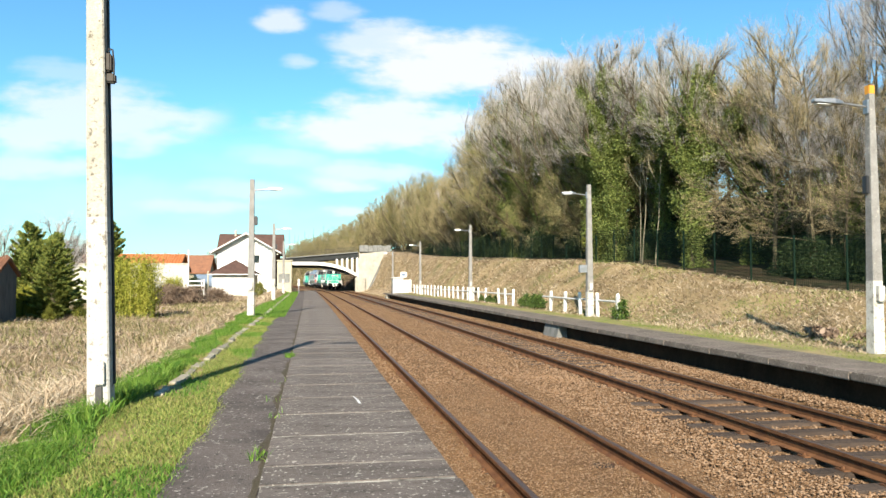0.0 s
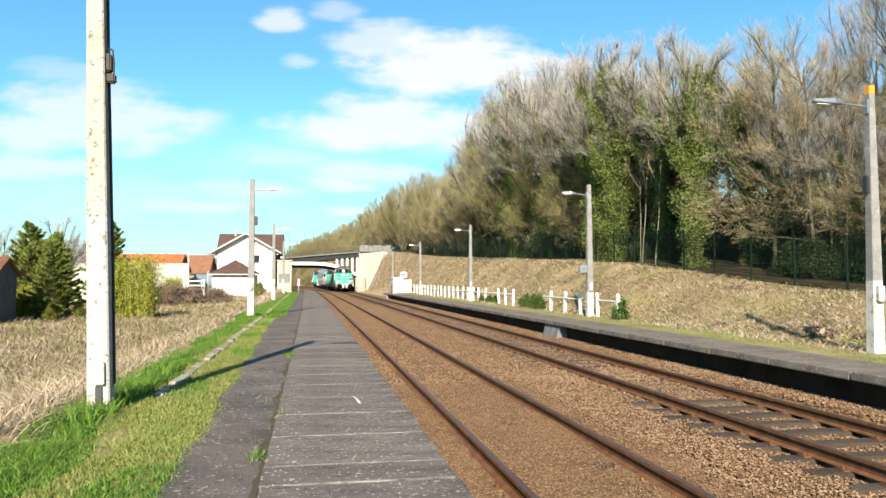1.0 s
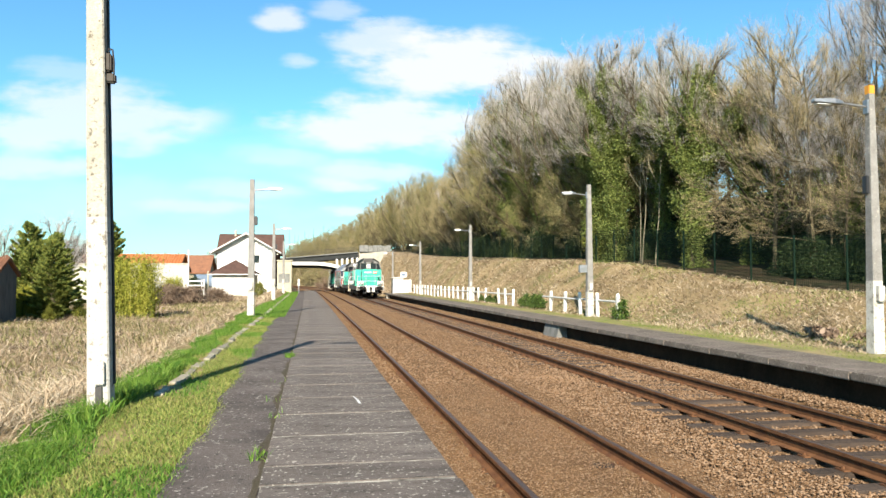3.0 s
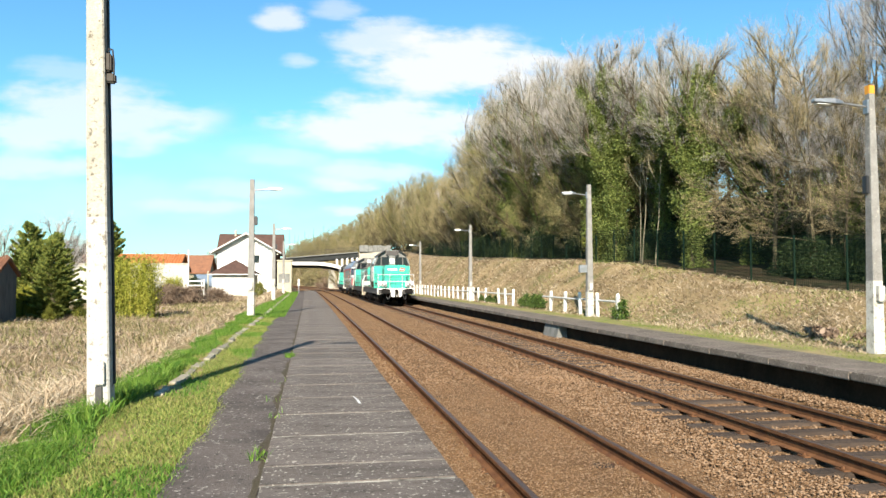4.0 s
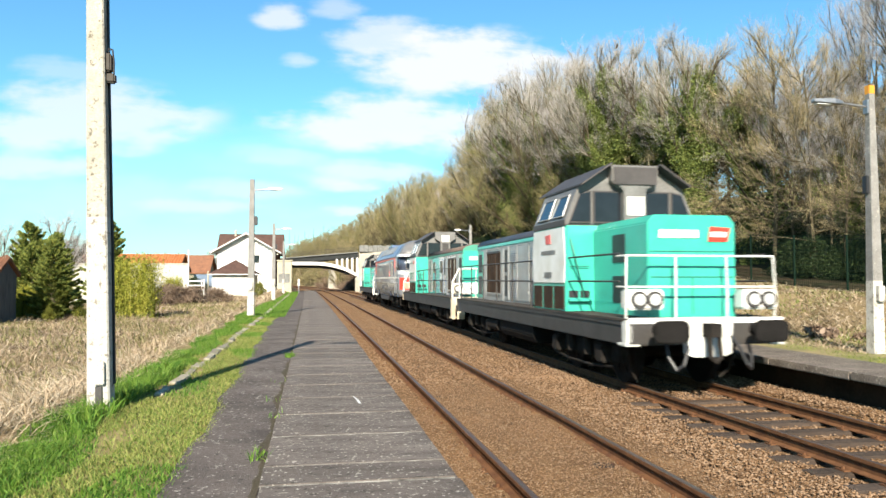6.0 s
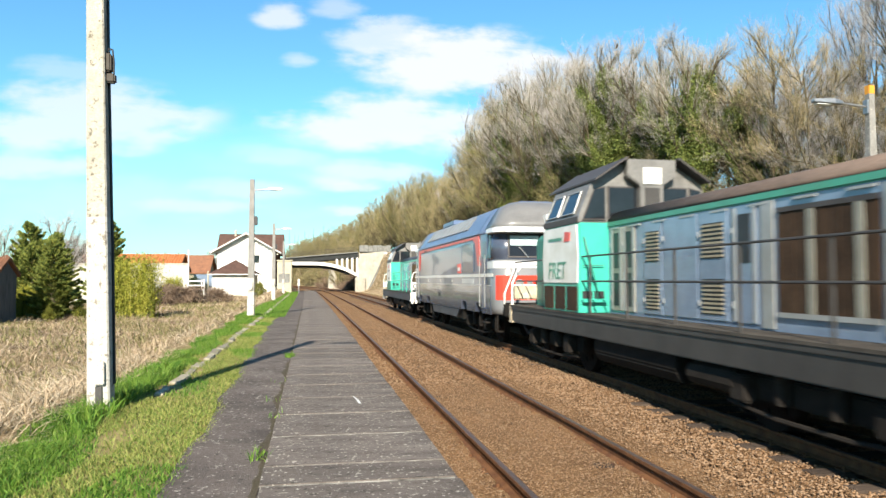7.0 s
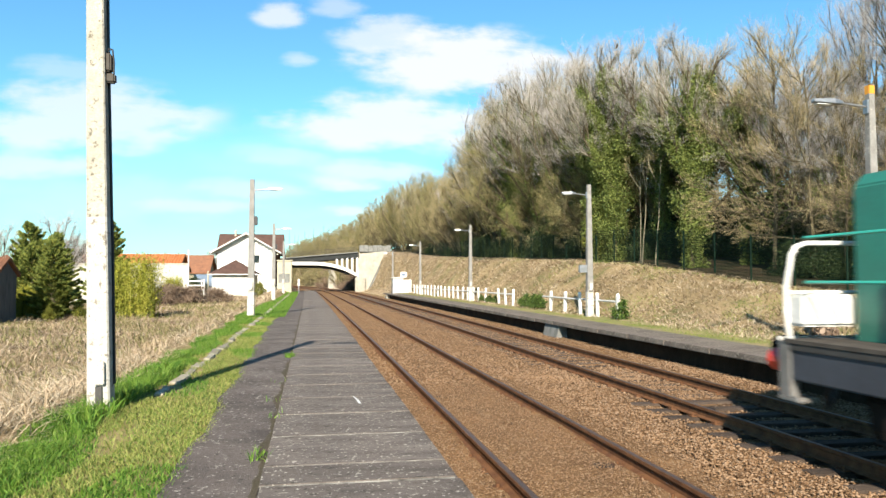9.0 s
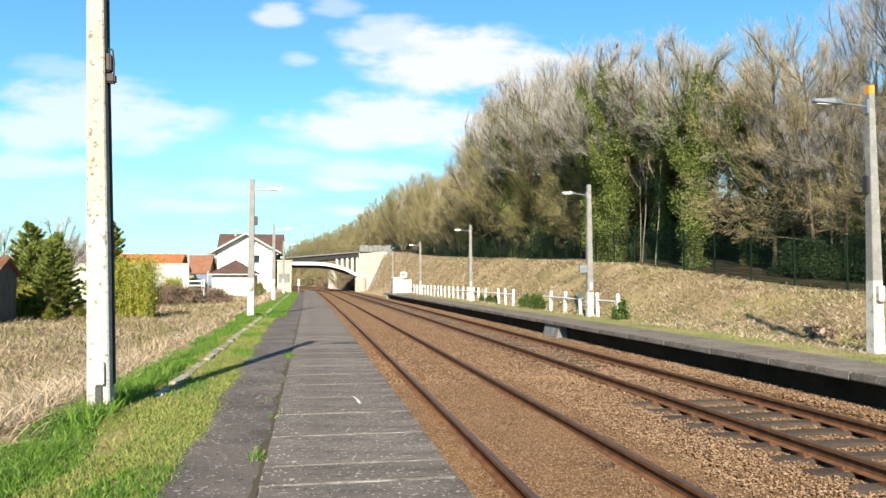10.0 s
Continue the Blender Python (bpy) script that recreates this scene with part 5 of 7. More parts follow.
gw = thing("garden_wall", "long pale grey block garden wall", "wall")
part("wall", Shape().box(-22, -10.1, 63.6, 63.85, -0.3, 3.15).box(-22, -10.1, 63.55, 63.9, 3.15, 3.25), M["block_wall"], gw, "", 0.02)
h1 = gable_house("bungalow", "low house with bright orange tiled roof behind the wall", -24, -14.2, 80.9, 88.6, 2.9, 4.45, M["cream"], M["roof_orange"], 0.4, axis_y=False)
tile_roof(h1, -24.4, -13.8, 80.5, 84.75, 2.90, 4.70, M["roof_orange"], 9, 36)
gable_house("bungalow", "distant house with orange-brown tiled roof", -24.5, -14.6, 107.9, 115.6, 3.0, 5.3, M["cream"], M["roof_old"], 0.4, axis_y=False)
h3 = gable_house("shed", "grey walled shed with red-brown tiled roof", -20.5, -14.05, 36.0, 38.4, 2.1, 2.75, M["shed_wall"], M["roof_old"], 0.14, axis_y=False)
tile_roof(h3, -20.65, -13.9, 35.82, 37.2, 2.20, 2.96, M["roof_old"], 8, 18)
for i in range(7):
    part("board", Shape().box(-15.9 + i * 0.26, -15.68 + i * 0.26, 35.0, 35.06, -0.3, 1.3), M["l_cabgrey"], h3)
for x, y, h, mt in ((-9.8, 61.6, 4.3, "white"), (-11.6, 71.3, 2.6, "cream"), (-9.6, 67.4, 1.9, "white"), (-9.4, 70.0, 2.7, "cream")):
    gp = thing("garden_post", "thin pale wooden post beside the meadow", "post", "posts round the gardens")
    part("post", Shape().tube((x, y, -0.3), (x, y, h), 0.07, 0.06, 8), M[mt], gp)
gate = thing("garden_gate", "low white wooden garden gate", "gate")
for z in (0.9, 1.3, 1.7):
    part("board", Shape().box(-12.2, -9.7, 69.3, 69.35, z, z + 0.14), M["white"], gate)
part("post", Shape().box(-12.3, -12.18, 69.25, 69.4, -0.2, 1.95), M["white"], gate)
part("post", Shape().box(-9.72, -9.6, 69.25, 69.4, -0.2, 1.95), M["white"], gate)
tank = thing("shed", "pale blue-green sheet metal shed", "shed")
part("body", Shape().box(-13.2, -9.9, 86.7, 88.6, 0, 2.5), M["l_bluegrey"], tank, "", 0.03)
for i, x in enumerate((-13.9, -12.8, -11.9)):
    fpw = thing("garden_post", "short white post at the field edge", "post", "posts round the gardens")
    part("post", Shape().box(x - 0.04, x + 0.04, 28.4 + i, 28.48 + i, -0.3, 0.75), M["white"], fpw)

# ---- clouds far behind everything ----
def cloud_material(name, seed, dense):
    m = bpy.data.materials.new(name)
    m.use_nodes = True
    n, l = m.node_tree.nodes, m.node_tree.links
    n.clear()
    out = n.new("ShaderNodeOutputMaterial")
    em, tr, mx = n.new("ShaderNodeEmission"), n.new("ShaderNodeBsdfTransparent"), n.new("ShaderNodeMixShader")
    em.inputs[0].default_value = (1.0, 0.995, 0.99, 1)
    em.inputs[1].default_value = CLOUD_GLOW
    tc = n.new("ShaderNodeTexCoord")
    mp = n.new("ShaderNodeMapping")
    mp.inputs["Location"].default_value = (-1, 0, -1)
    mp.inputs["Scale"].default_value = (2, 0, 2)
    l.new(tc.outputs["Generated"], mp.inputs[0])
    nz = n.new("ShaderNodeTexNoise")
    nz.inputs["Scale"].default_value = 0.006
    nz.inputs["Detail"].default_value = 7
    nz.inputs["Roughness"].default_value = 0.55
    m2 = n.new("ShaderNodeMapping")
    m2.inputs["Location"].default_value = (seed * 7.3, 0, seed * 3.1)
    m2.inputs["Scale"].default_value = (0.55, 1, 1.5)
    l.new(tc.outputs["Object"], m2.inputs[0])
    l.new(m2.outputs[0], nz.inputs["Vector"])
    ln = n.new("ShaderNodeVectorMath")
    ln.operation = "LENGTH"
    l.new(mp.outputs[0], ln.inputs[0])
    a = n.new("ShaderNodeMath")
    a.operation = "MULTIPLY_ADD"
    a.inputs[1].default_value, a.inputs[2].default_value = 2.1, -1.05
    l.new(nz.outputs[0], a.inputs[0])
    s = n.new("ShaderNodeMath")
    s.operation = "SUBTRACT"
    l.new(a.outputs[0], s.inputs[0])
    l.new(ln.outputs["Value"], s.inputs[1])
    r = n.new("ShaderNodeMapRange")
    r.interpolation_type = "SMOOTHSTEP"
    r.inputs[1].default_value, r.inputs[2].default_value = -0.85, -0.3
    r.inputs[3].default_value, r.inputs[4].default_value = 0.0, dense
    l.new(s.outputs[0], r.inputs[0])
    fade = n.new("ShaderNodeMapRange")
    fade.interpolation_type = "SMOOTHSTEP"
    fade.inputs[1].default_value, fade.inputs[2].default_value, fade.inputs[3].default_value, fade.inputs[4].default_value = 0.62, 0.98, 1.0, 0.0
    l.new(ln.outputs["Value"], fade.inputs[0])
    thin = n.new("ShaderNodeMath")
    thin.operation = "MULTIPLY"
    l.new(r.outputs[0], thin.inputs[0])
    l.new(fade.outputs[0], thin.inputs[1])
    l.new(thin.outputs[0], mx.inputs[0])
    l.new(tr.outputs[0], mx.inputs[1])
    l.new(em.outputs[0], mx.inputs[2])
    l.new(mx.outputs[0], out.inputs[0])
    return m


CLOUD_GLOW = 0.385
CLOUDS = []
CY = 2400.0
FOCAL = 1289.8


def sky_point(px, py):
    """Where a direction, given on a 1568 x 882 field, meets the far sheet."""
    d = EYE.to_3x3() @ Vector(((px - 784) / FOCAL, (441 - py) / FOCAL, -1))
    return Vector((0, 0, 1.875)) + d * (CY / d.y)


for i, (px, py, rx, ry, dense, dx, dy) in enumerate([
        (500, 34, 62, 30, 0.75, -4, -10), (680, 66, 130, 46, 0.7, 12, -8), (815, 110, 265, 80, 0.97, 14, -6), (690, 216, 260, 66, 0.9, 2, -3),
        (600, 14, 70, 26, 0.45, 0, -8), (530, 104, 46, 18, 0.5, 0, -4), (150, 205, 235, 80, 0.75, 2, -4), (40, 290, 150, 30, 0.6, 0, -2),
        (640, 302, 150, 30, 0.6, 4, -2), (605, 327, 80, 18, 0.7, 4, -2), (330, 362, 130, 20, 0.45, 0, -1), (620, 371, 70, 16, 0.6, 3, -1),
        (90, 115, 100, 30, 0.35, 0, -4), (480, 270, 110, 26, 0.35, 0, -2), (420, 330, 130, 26, 0.4, 0, -1), (330, 310, 460, 95, 0.13, 0, -1), (60, 340, 280, 75, 0.18, 0, -1), (580, 255, 320, 70, 0.12, 2, -1)]):
    c = sky_point(px, py)
    k = CY / FOCAL * 1.02
    rx, ry, dense = rx * 1.13, ry * 1.12, dense * 0.9
    q = Shape().add([(-rx * k, 0, -ry * k), (rx * k, 0, -ry * k), (rx * k, 0, ry * k), (-rx * k, 0, ry * k)], [(0, 1, 2, 3)])
    ob = part("cloud", q, cloud_material("cloud_vapour", i + 1, dense))
    ob.matrix_world = pose(c.x, CY + i * 6, c.z)
    tagged(ob, "soft white fair-weather cloud in a blue sky", "cloud", "clouds", "structure")
    CLOUDS.append((ob, c.x, CY + i * 6, c.z, dx * k, -dy * k))


# ---- locomotives ----
WHEELSETS = []
DULL = M["l_green_dull"]


def bogie(root, yc, wheelbase, side):
    """Two wheelsets in a frame, centred at yc."""
    bg = part("bogie", Shape().box(-1.12, -0.98, yc - 1.75, yc + 1.75, 0.42, 0.72).box(0.98, 1.12, yc - 1.75, yc + 1.75, 0.42, 0.72)
              .box(-1.0, 1.0, yc - 0.3, yc + 0.3, 0.4, 0.7), M["l_bogie"], root, "dusty cast bogie frame, darkened for the shade below the loco", 0.03)
    for sx in (-1, 1):
        for dy in (-0.45, 0.45):
            part("spring", Shape().tube((sx * 1.18, yc + dy, 0.45), (sx * 1.18, yc + dy, 0.85), 0.10, 0.10, 10), M["l_bogie"], bg)
        for dy in (-wheelbase / 2, wheelbase / 2):
            part("axle_box", Shape().box(min(sx * 1.1, sx * 1.3), max(sx * 1.1, sx * 1.3), yc + dy - 0.17, yc + dy + 0.17, 0.38, 0.72), M["l_bogie"], bg, "", 0.03)
        part("brake_rod", Shape().pipe([(sx * 1.16, yc - 1.6, 0.34), (sx * 1.16, yc - 0.6, 0.26), (sx * 1.16, yc + 0.6, 0.26), (sx * 1.16, yc + 1.6, 0.34)], 0.03), M["l_bogie"], bg)
        part("sand_pipe", Shape().pipe([(sx * 1.05, yc - 1.85, 0.8), (sx * 0.95, yc - 1.8, 0.3), (sx * 0.8, yc - 1.7, 0.12)], 0.028), M["l_bogie"], bg)
    for dy in (-wheelbase / 2, wheelbase / 2):
        r = 0.55
        s = Shape().tube((-0.95, 0, 0), (0.95, 0, 0), 0.09, 0.09, 8)
        for sx in (-1, 1):
            s.tube((sx * 0.69, 0, 0), (sx * 0.82, 0, 0), r, r, 28).tube((sx * 0.67, 0, 0), (sx * 0.69, 0, 0), r + 0.03, r + 0.03, 28)
            s.tube((sx * 0.82, 0, 0), (sx * 0.9, 0, 0), 0.17, 0.14, 12)
            for k in range(6):
                a = k * math.pi / 3
                s.box(sx * 0.825 - 0.012, sx * 0.825 + 0.012, math.cos(a) * 0.34 - 0.05, math.cos(a) * 0.34 + 0.05, math.sin(a) * 0.34 - 0.05, math.sin(a) * 0.34 + 0.05)
        w = part("wheelset", s, M["l_under"], root, "worn steel wheels on their axle")
        w.location = (0, yc + dy, r)
        WHEELSETS.append((w, yc + dy, r, side))


def buffers(root, y, out, dark):
    for sx in (-1, 1):
        b = part("buffer", Shape().tube((sx * 0.875, y, 1.05), (sx * 0.875, y + out * 0.42, 1.05), 0.11, 0.09, 12), M["l_under"], root)
        part("buffer_head", Shape().prism_y([(sx * 0.875 + px, 1.05 + pz) for px, pz in ((-0.3, -0.12), (-0.22, -0.18), (0.22, -0.18), (0.3, -0.12), (0.3, 0.12), (0.22, 0.18), (-0.22, 0.18), (-0.3, 0.12))],
                                          min(y + out * 0.42, y + out * 0.5), max(y + out * 0.42, y + out * 0.5)), dark, b, "dark oblong buffer plate", 0.02)
    hk = part("coupling_hook", Shape().box(-0.10, 0.10, min(y, y + out * 0.3), max(y, y + out * 0.3), 0.94, 1.16), M["l_bogie"], root)
    part("coupling_link", Shape().pipe([(-0.08, y + out * 0.22, 1.0), (-0.09, y + out * 0.26, 0.62), (0, y + out * 0.26, 0.55), (0.09, y + out * 0.26, 0.62), (0.08, y + out * 0.22, 1.0)], 0.042), M["l_bogie"], hk)
    for sx in (-1, 1):
        part("brake_hose", Shape().pipe([(sx * 0.42, y + out * 0.05, 0.95), (sx * 0.46, y + out * 0.22, 0.75), (sx * 0.56, y + out * 0.25, 0.5), (sx * 0.66, y + out * 0.2, 0.42), (sx * 0.74, y + out * 0.1, 0.6), (sx * 0.74, y, 0.85)], 0.028), M["black"], root)


def hood_loco(label, green, rails_mat, side_mat, end_mat, frame_mat, roof_mat, turned, step_0, step_1, marks, mark_mat, short=None, door=None, y_em=4.72):
    """A centre-cab shunter: short hood, full-width cab, long hood. The short hood is at y = 0."""
    side = -1 if turned else 1
    DOOR = door or (DULL if turned else M["l_grey"])
    L = 14.9
    root = thing("locomotive", label, "locomotive", "locomotives of the convoy")
    W, HW = 1.40, 0.82
    # frame
    fr = part("frame", Shape().box(-W, W, 0.62, L - 0.62, 0.80, 1.20), frame_mat, root, "dark longitudinal sill", 0.02)
    for sx in (-1, 1):
        part("sill_strip", Shape().box(min(sx * W, sx * (W + 0.02)), max(sx * W, sx * (W + 0.02)), 0.7, L - 0.7, 1.13, 1.20), M["l_frame"], fr)
    part("deck_edge", Shape().box(-W - 0.03, W + 0.03, 0.6, L - 0.6, 1.20, 1.24), M["l_deck"], fr)
    part("fuel_tank", Shape().prism_y([(-1.2, 0.38), (1.2, 0.38), (1.3, 0.55), (1.3, 0.82), (-1.3, 0.82), (-1.3, 0.55)], 5.9, 9.0), M["l_under"], root, "sooty underfloor tank, darkened for the shade below the frame", 0.03)
    for sx in (-1, 1):
        part("air_reservoir", Shape().tube((sx * 1.15, 9.3, 0.6), (sx * 1.15, 10.4, 0.6), 0.17, 0.17, 12), M["l_bogie"], root)
    bogie(root, 3.2, 2.4, side)
    bogie(root, L - 3.2, 2.4, side)
    # ends
    for y, o in ((0.5, -1), (L - 0.5, 1)):
        ya, yb = min(y, y - o * 0.16), max(y, y - o * 0.16)
        bb = part("buffer_beam", Shape().box(-W, W, ya, yb, 0.80, 1.24), M["l_frame"], root, "grey buffer beam", 0.02)
        part("white_apron", Shape().prism_y([(-0.46, 1.26), (0.46, 1.26), (0.42, 0.66), (0.25, 0.60), (-0.25, 0.60), (-0.42, 0.66)], min(y + o * 0.004, y + o * 0.03), max(y + o * 0.004, y + o * 0.03)),
             end_mat, bb, "painted centre apron")
        part("white_band", Shape().box(-W, W, min(y + o * 0.004, y + o * 0.025), max(y + o * 0.004, y + o * 0.025), 1.16, 1.255), end_mat, bb)
        sill_z = 0.48 if door and o > 0 else 0.58 if turned and not door and o < 0 else 0.79
        for sx in (-1, 1):
            part("corner_step", Shape().box(min(sx * (W - 0.10), sx * (W + 0.02)), max(sx * (W - 0.10), sx * (W + 0.02)), min(y, y - o * 0.20), max(y, y - o * 0.20), sill_z + 0.04, 1.22).box(min(sx * (W - 0.22), sx * (W + 0.04)), max(sx * (W - 0.22), sx * (W + 0.04)), min(y, y - o * 0.34), max(y, y - o * 0.34), sill_z, sill_z + 0.05), step_0 if o < 0 else step_1, bb, "", 0.012)
            hb = part("headlight_box", Shape().box(min(sx * 0.72, sx * 1.36), max(sx * 0.72, sx * 1.36), min(y - o * 0.06, y - o * 0.36), max(y - o * 0.06, y - o * 0.36), 1.38, 1.72), end_mat, root, "white lamp housing", 0.03)
            yl = y - o * 0.06
            for xx, rr, mt in ((0.90, 0.115, "lamp_glass"), (1.17, 0.115, "lamp_glass")):
                part("headlight", Shape().tube((sx * xx, yl - o * 0.02, 1.55), (sx * xx, yl + o * 0.045, 1.55), rr + 0.026, rr + 0.022, 16), M["l_frame"], hb)
                part("headlight_glass", Shape().tube((sx * xx, yl + o * 0.045, 1.55), (sx * xx, yl + o * 0.055, 1.55), rr * 0.85, rr * 0.75, 16), M["lens"], hb)
        hr = Shape()
        if turned:
            bow = [(1.36, 1.22), (1.36, 1.8), (1.12, 2.28)] if door else [(1.34, 1.22), (1.38, 1.5), (1.38, 1.78), (1.31, 2.14), (1.25, 2.24), (1.12, 2.28)]
            hr.pipe([(-px, y - o * 0.1, pz) for px, pz in bow] + [(px, y - o * 0.1, pz) for px, pz in reversed(bow)], 0.032 if door else 0.026, 8)
            hr.pipe([(-1.36, y - o * 0.1, 1.74), (1.36, y - o * 0.1, 1.74)], 0.02, 8)
            if o > 0:
                for sx in (-1, 1):
                    part("end_step_plate", Shape().box(min(sx * (W - 0.46), sx * (W - 0.18)), max(sx * (W - 0.46), sx * (W - 0.18)), y + 0.03, y + 0.07, 0.45 if door else 0.68, 1.2).box(min(sx * (W - 0.12), sx * W), max(sx * (W - 0.12), sx * W), y + 0.03, y + 0.07, 0.45 if door else 0.68, 1.2)
                         .box(min(sx * (W - 0.18), sx * (W - 0.12)), max(sx * (W - 0.18), sx * (W - 0.12)), y + 0.03, y + 0.07, 0.95, 1.2), step_0 if step_0 is M["l_cream"] else M["l_white"], bb, "slotted step plate", 0.006)
        else:
            for z in (2.28, 1.76):
                hr.pipe([(-1.36, y - o * 0.5, z), (-1.34, y - o * 0.16, z), (1.34, y - o * 0.16, z), (1.36, y - o * 0.5, z)], 0.018)
        for x in ((-0.47, 0.47) if turned else (-1.36, -0.47, 0.47, 1.36)):
            hr.pipe([(x, y - o * 0.16, 1.22), (x, y - o * 0.14, 1.8), (x * 0.985, y - o * 0.16, 2.28)], 0.017)
        part("end_handrail", hr, M["l_white"], root, "white tubular end railing")
        buffers(root, y, o, M["l_under"])
    # short hood
    sh = part("short_hood", Shape().prism_y([(-HW, 1.22), (HW, 1.22), (HW, 2.86), (HW - 0.12, 3.0), (-HW + 0.12, 3.0), (-HW, 2.86)], 0.95, 3.4), short or green, root, "green short bonnet", 0.02)
    part("bonnet_seams", Shape().box(-HW + 0.02, HW - 0.02, 0.94, 0.948, 2.36, 2.375).box(-HW + 0.05, HW - 0.05, 0.94, 0.948, 1.92, 1.935).box(-0.007, 0.007, 0.94, 0.948, 1.3, 1.92), M["l_green_dark"], sh)
    part("number_bars", Shape().box(-0.62, 0.12, 0.933, 0.947, 2.60, 2.74), M["l_white"], sh, "white painted marking")
    part("red_patch", Shape().prism_y([(0.30, 2.54), (0.66, 2.54), (0.72, 2.78), (0.34, 2.8)], 0.933, 0.947), M["l_red"], sh, "red emblem patch")
    part("patch_bars", Shape().box(0.34, 0.64, 0.925, 0.932, 2.62, 2.71), M["l_white"], sh)
    for sx in (-1, 1):
        part("bonnet_vent", Shape().box(min(sx * HW, sx * (HW + 0.012)), max(sx * HW, sx * (HW + 0.012)), 1.85, 2.4, 2.2, 2.72), M["black"], sh)
        part("bonnet_vent", Shape().box(min(sx * HW, sx * (HW + 0.012)), max(sx * HW, sx * (HW + 0.012)), 1.85, 2.4, 1.45, 1.95), M["black"], sh)
    # cab
    C0, C1 = 3.34, 5.5
    lock = M["l_grille"] if door or not turned else M["l_green_dark"]
    core = M["l_grille"] if door or not turned else M["l_bronze"]
    cab = part("cab", Shape().box(-1.42, 1.42, C0, C1, 1.22, 2.98), green, root, "full-width cab, green below the windows", 0.03)
    up = [(-1.42, 2.98), (1.42, 2.98), (1.40, 3.12), (1.14, 3.78), (0.55, 4.16), (-0.55, 4.16), (-1.14, 3.78), (-1.40, 3.12)]
    part("cab_top", Shape().prism_y(up, C0 + 0.02, C1 - 0.02), M["l_cabgrey"], cab, "grey upper cab", 0.02)
    rf = Shape()
    roofp = [(-1.17, 3.77), (-0.57, 4.175), (0.57, 4.175), (1.17, 3.77)]
    rf.loft([[(x, y, z + dz) for x, z in roofp for dz in (0,)] + [(x, y, z + 0.04) for x, z in reversed(roofp)] for y in (C0 - 0.14, C1 + 0.14)])
    part("cab_roof", rf, M["l_roof"], cab, "dark overhanging cab roof")
    for sx in (-1, 1):
        for ya, yb in ((C0 - 0.28, C0 - 0.14), (C1 + 0.14, C1 + 0.28)):
            part("roof_wing", Shape().prism_y([(sx * 0.53, 4.20), (sx * 1.18, 3.765), (sx * 1.18, 3.805), (sx * 0.53, 4.24)], ya, yb), M["l_roof"], cab, "sloping roof hood beside the lamp column")
    for y, o in ((C0, -1), (C1, 1)):
        yy = y + o * 0.0
        ya, yb = min(yy - o * 0.01, yy + o * 0.02), max(yy - o * 0.01, yy + o * 0.02)
        for sx in (-1, 1):
            for prof in ([(0.24, 3.06), (0.80, 3.06), (0.80, 3.66), (0.24, 3.66)], [(0.90, 3.06), (1.32, 3.06), (1.10, 3.62), (0.90, 3.66)]):
                f2 = [(sx * a, z) for a, z in prof]
                cxm, czm = sum(a for a, _ in f2) / 4, sum(z for _, z in f2) / 4
                wf = part("window", Shape().prism_y([(cxm + (a - cxm) * 1.12, czm + (z - czm) * 1.1) for a, z in f2], ya - 0.004, yb - 0.006), M["l_roof"], root, "dark rubber frame")
                part("pane", Shape().prism_y(f2, ya - 0.008, yb + 0.006), M["glass"], wf)
        part("front_column", Shape().prism_y([(-0.24, 3.0), (0.24, 3.0), (0.24, 3.7), (0.5, 3.86), (0.5, 4.2), (-0.5, 4.2), (-0.5, 3.86), (-0.24, 3.7)],
                                           min(yy, yy + o * 0.2), max(yy, yy + o * 0.2)), M["l_cabgrey"], cab, "grey lamp column", 0.02)
        part("marker_plate", Shape().box(-0.19, 0.19, min(yy + o * 0.2, yy + o * 0.225), max(yy + o * 0.2, yy + o * 0.225), 3.72 if o > 0 else 3.18, 4.04 if o > 0 else 3.56), M["l_white"], cab, "white square plate")
        if o < 0:
            part("lamp_grid", Shape().box(-0.46, 0.46, yy - 0.235, yy - 0.2, 3.8, 4.16), M["l_roof"], cab, "dark lamp cluster", 0.01)
        else:
            part("column_louvres", Shape().box(-0.15, 0.15, yy + 0.2, yy + 0.215, 3.25, 3.65), M["l_frame"], cab)
        # front handrails of the cab
        for sx in (-1, 1):
            part("cab_handrail", Shape().pipe([(sx * 1.34, y + o * 0.05, 2.7), (sx * 1.28, y + o * 0.10, 2.4), (sx * 1.1, y + o * 0.10, 1.7), (sx * 1.06, y + o * 0.05, 1.45)], 0.011)
                 .pipe([(sx * 1.36, y + o * 0.06, 2.15), (sx * 0.95, y + o * 0.06, 2.15)], 0.010), M["l_green_dark"], cab)
            part("footplate", Shape().box(min(sx * 0.9, sx * 1.38), max(sx * 0.9, sx * 1.38), min(y, y + o * 0.12), max(y, y + o * 0.12), 1.45, 1.50), green, cab)
            part("step_hole", Shape().box(min(sx * 0.92, sx * 1.12), max(sx * 0.92, sx * 1.12), min(y, y + o * 0.012), max(y, y + o * 0.012), 1.52, 1.66)
                 .box(min(sx * 1.16, sx * 1.36), max(sx * 1.16, sx * 1.36), min(y, y + o * 0.012), max(y, y + o * 0.012), 1.52, 1.66), M["black"], cab)
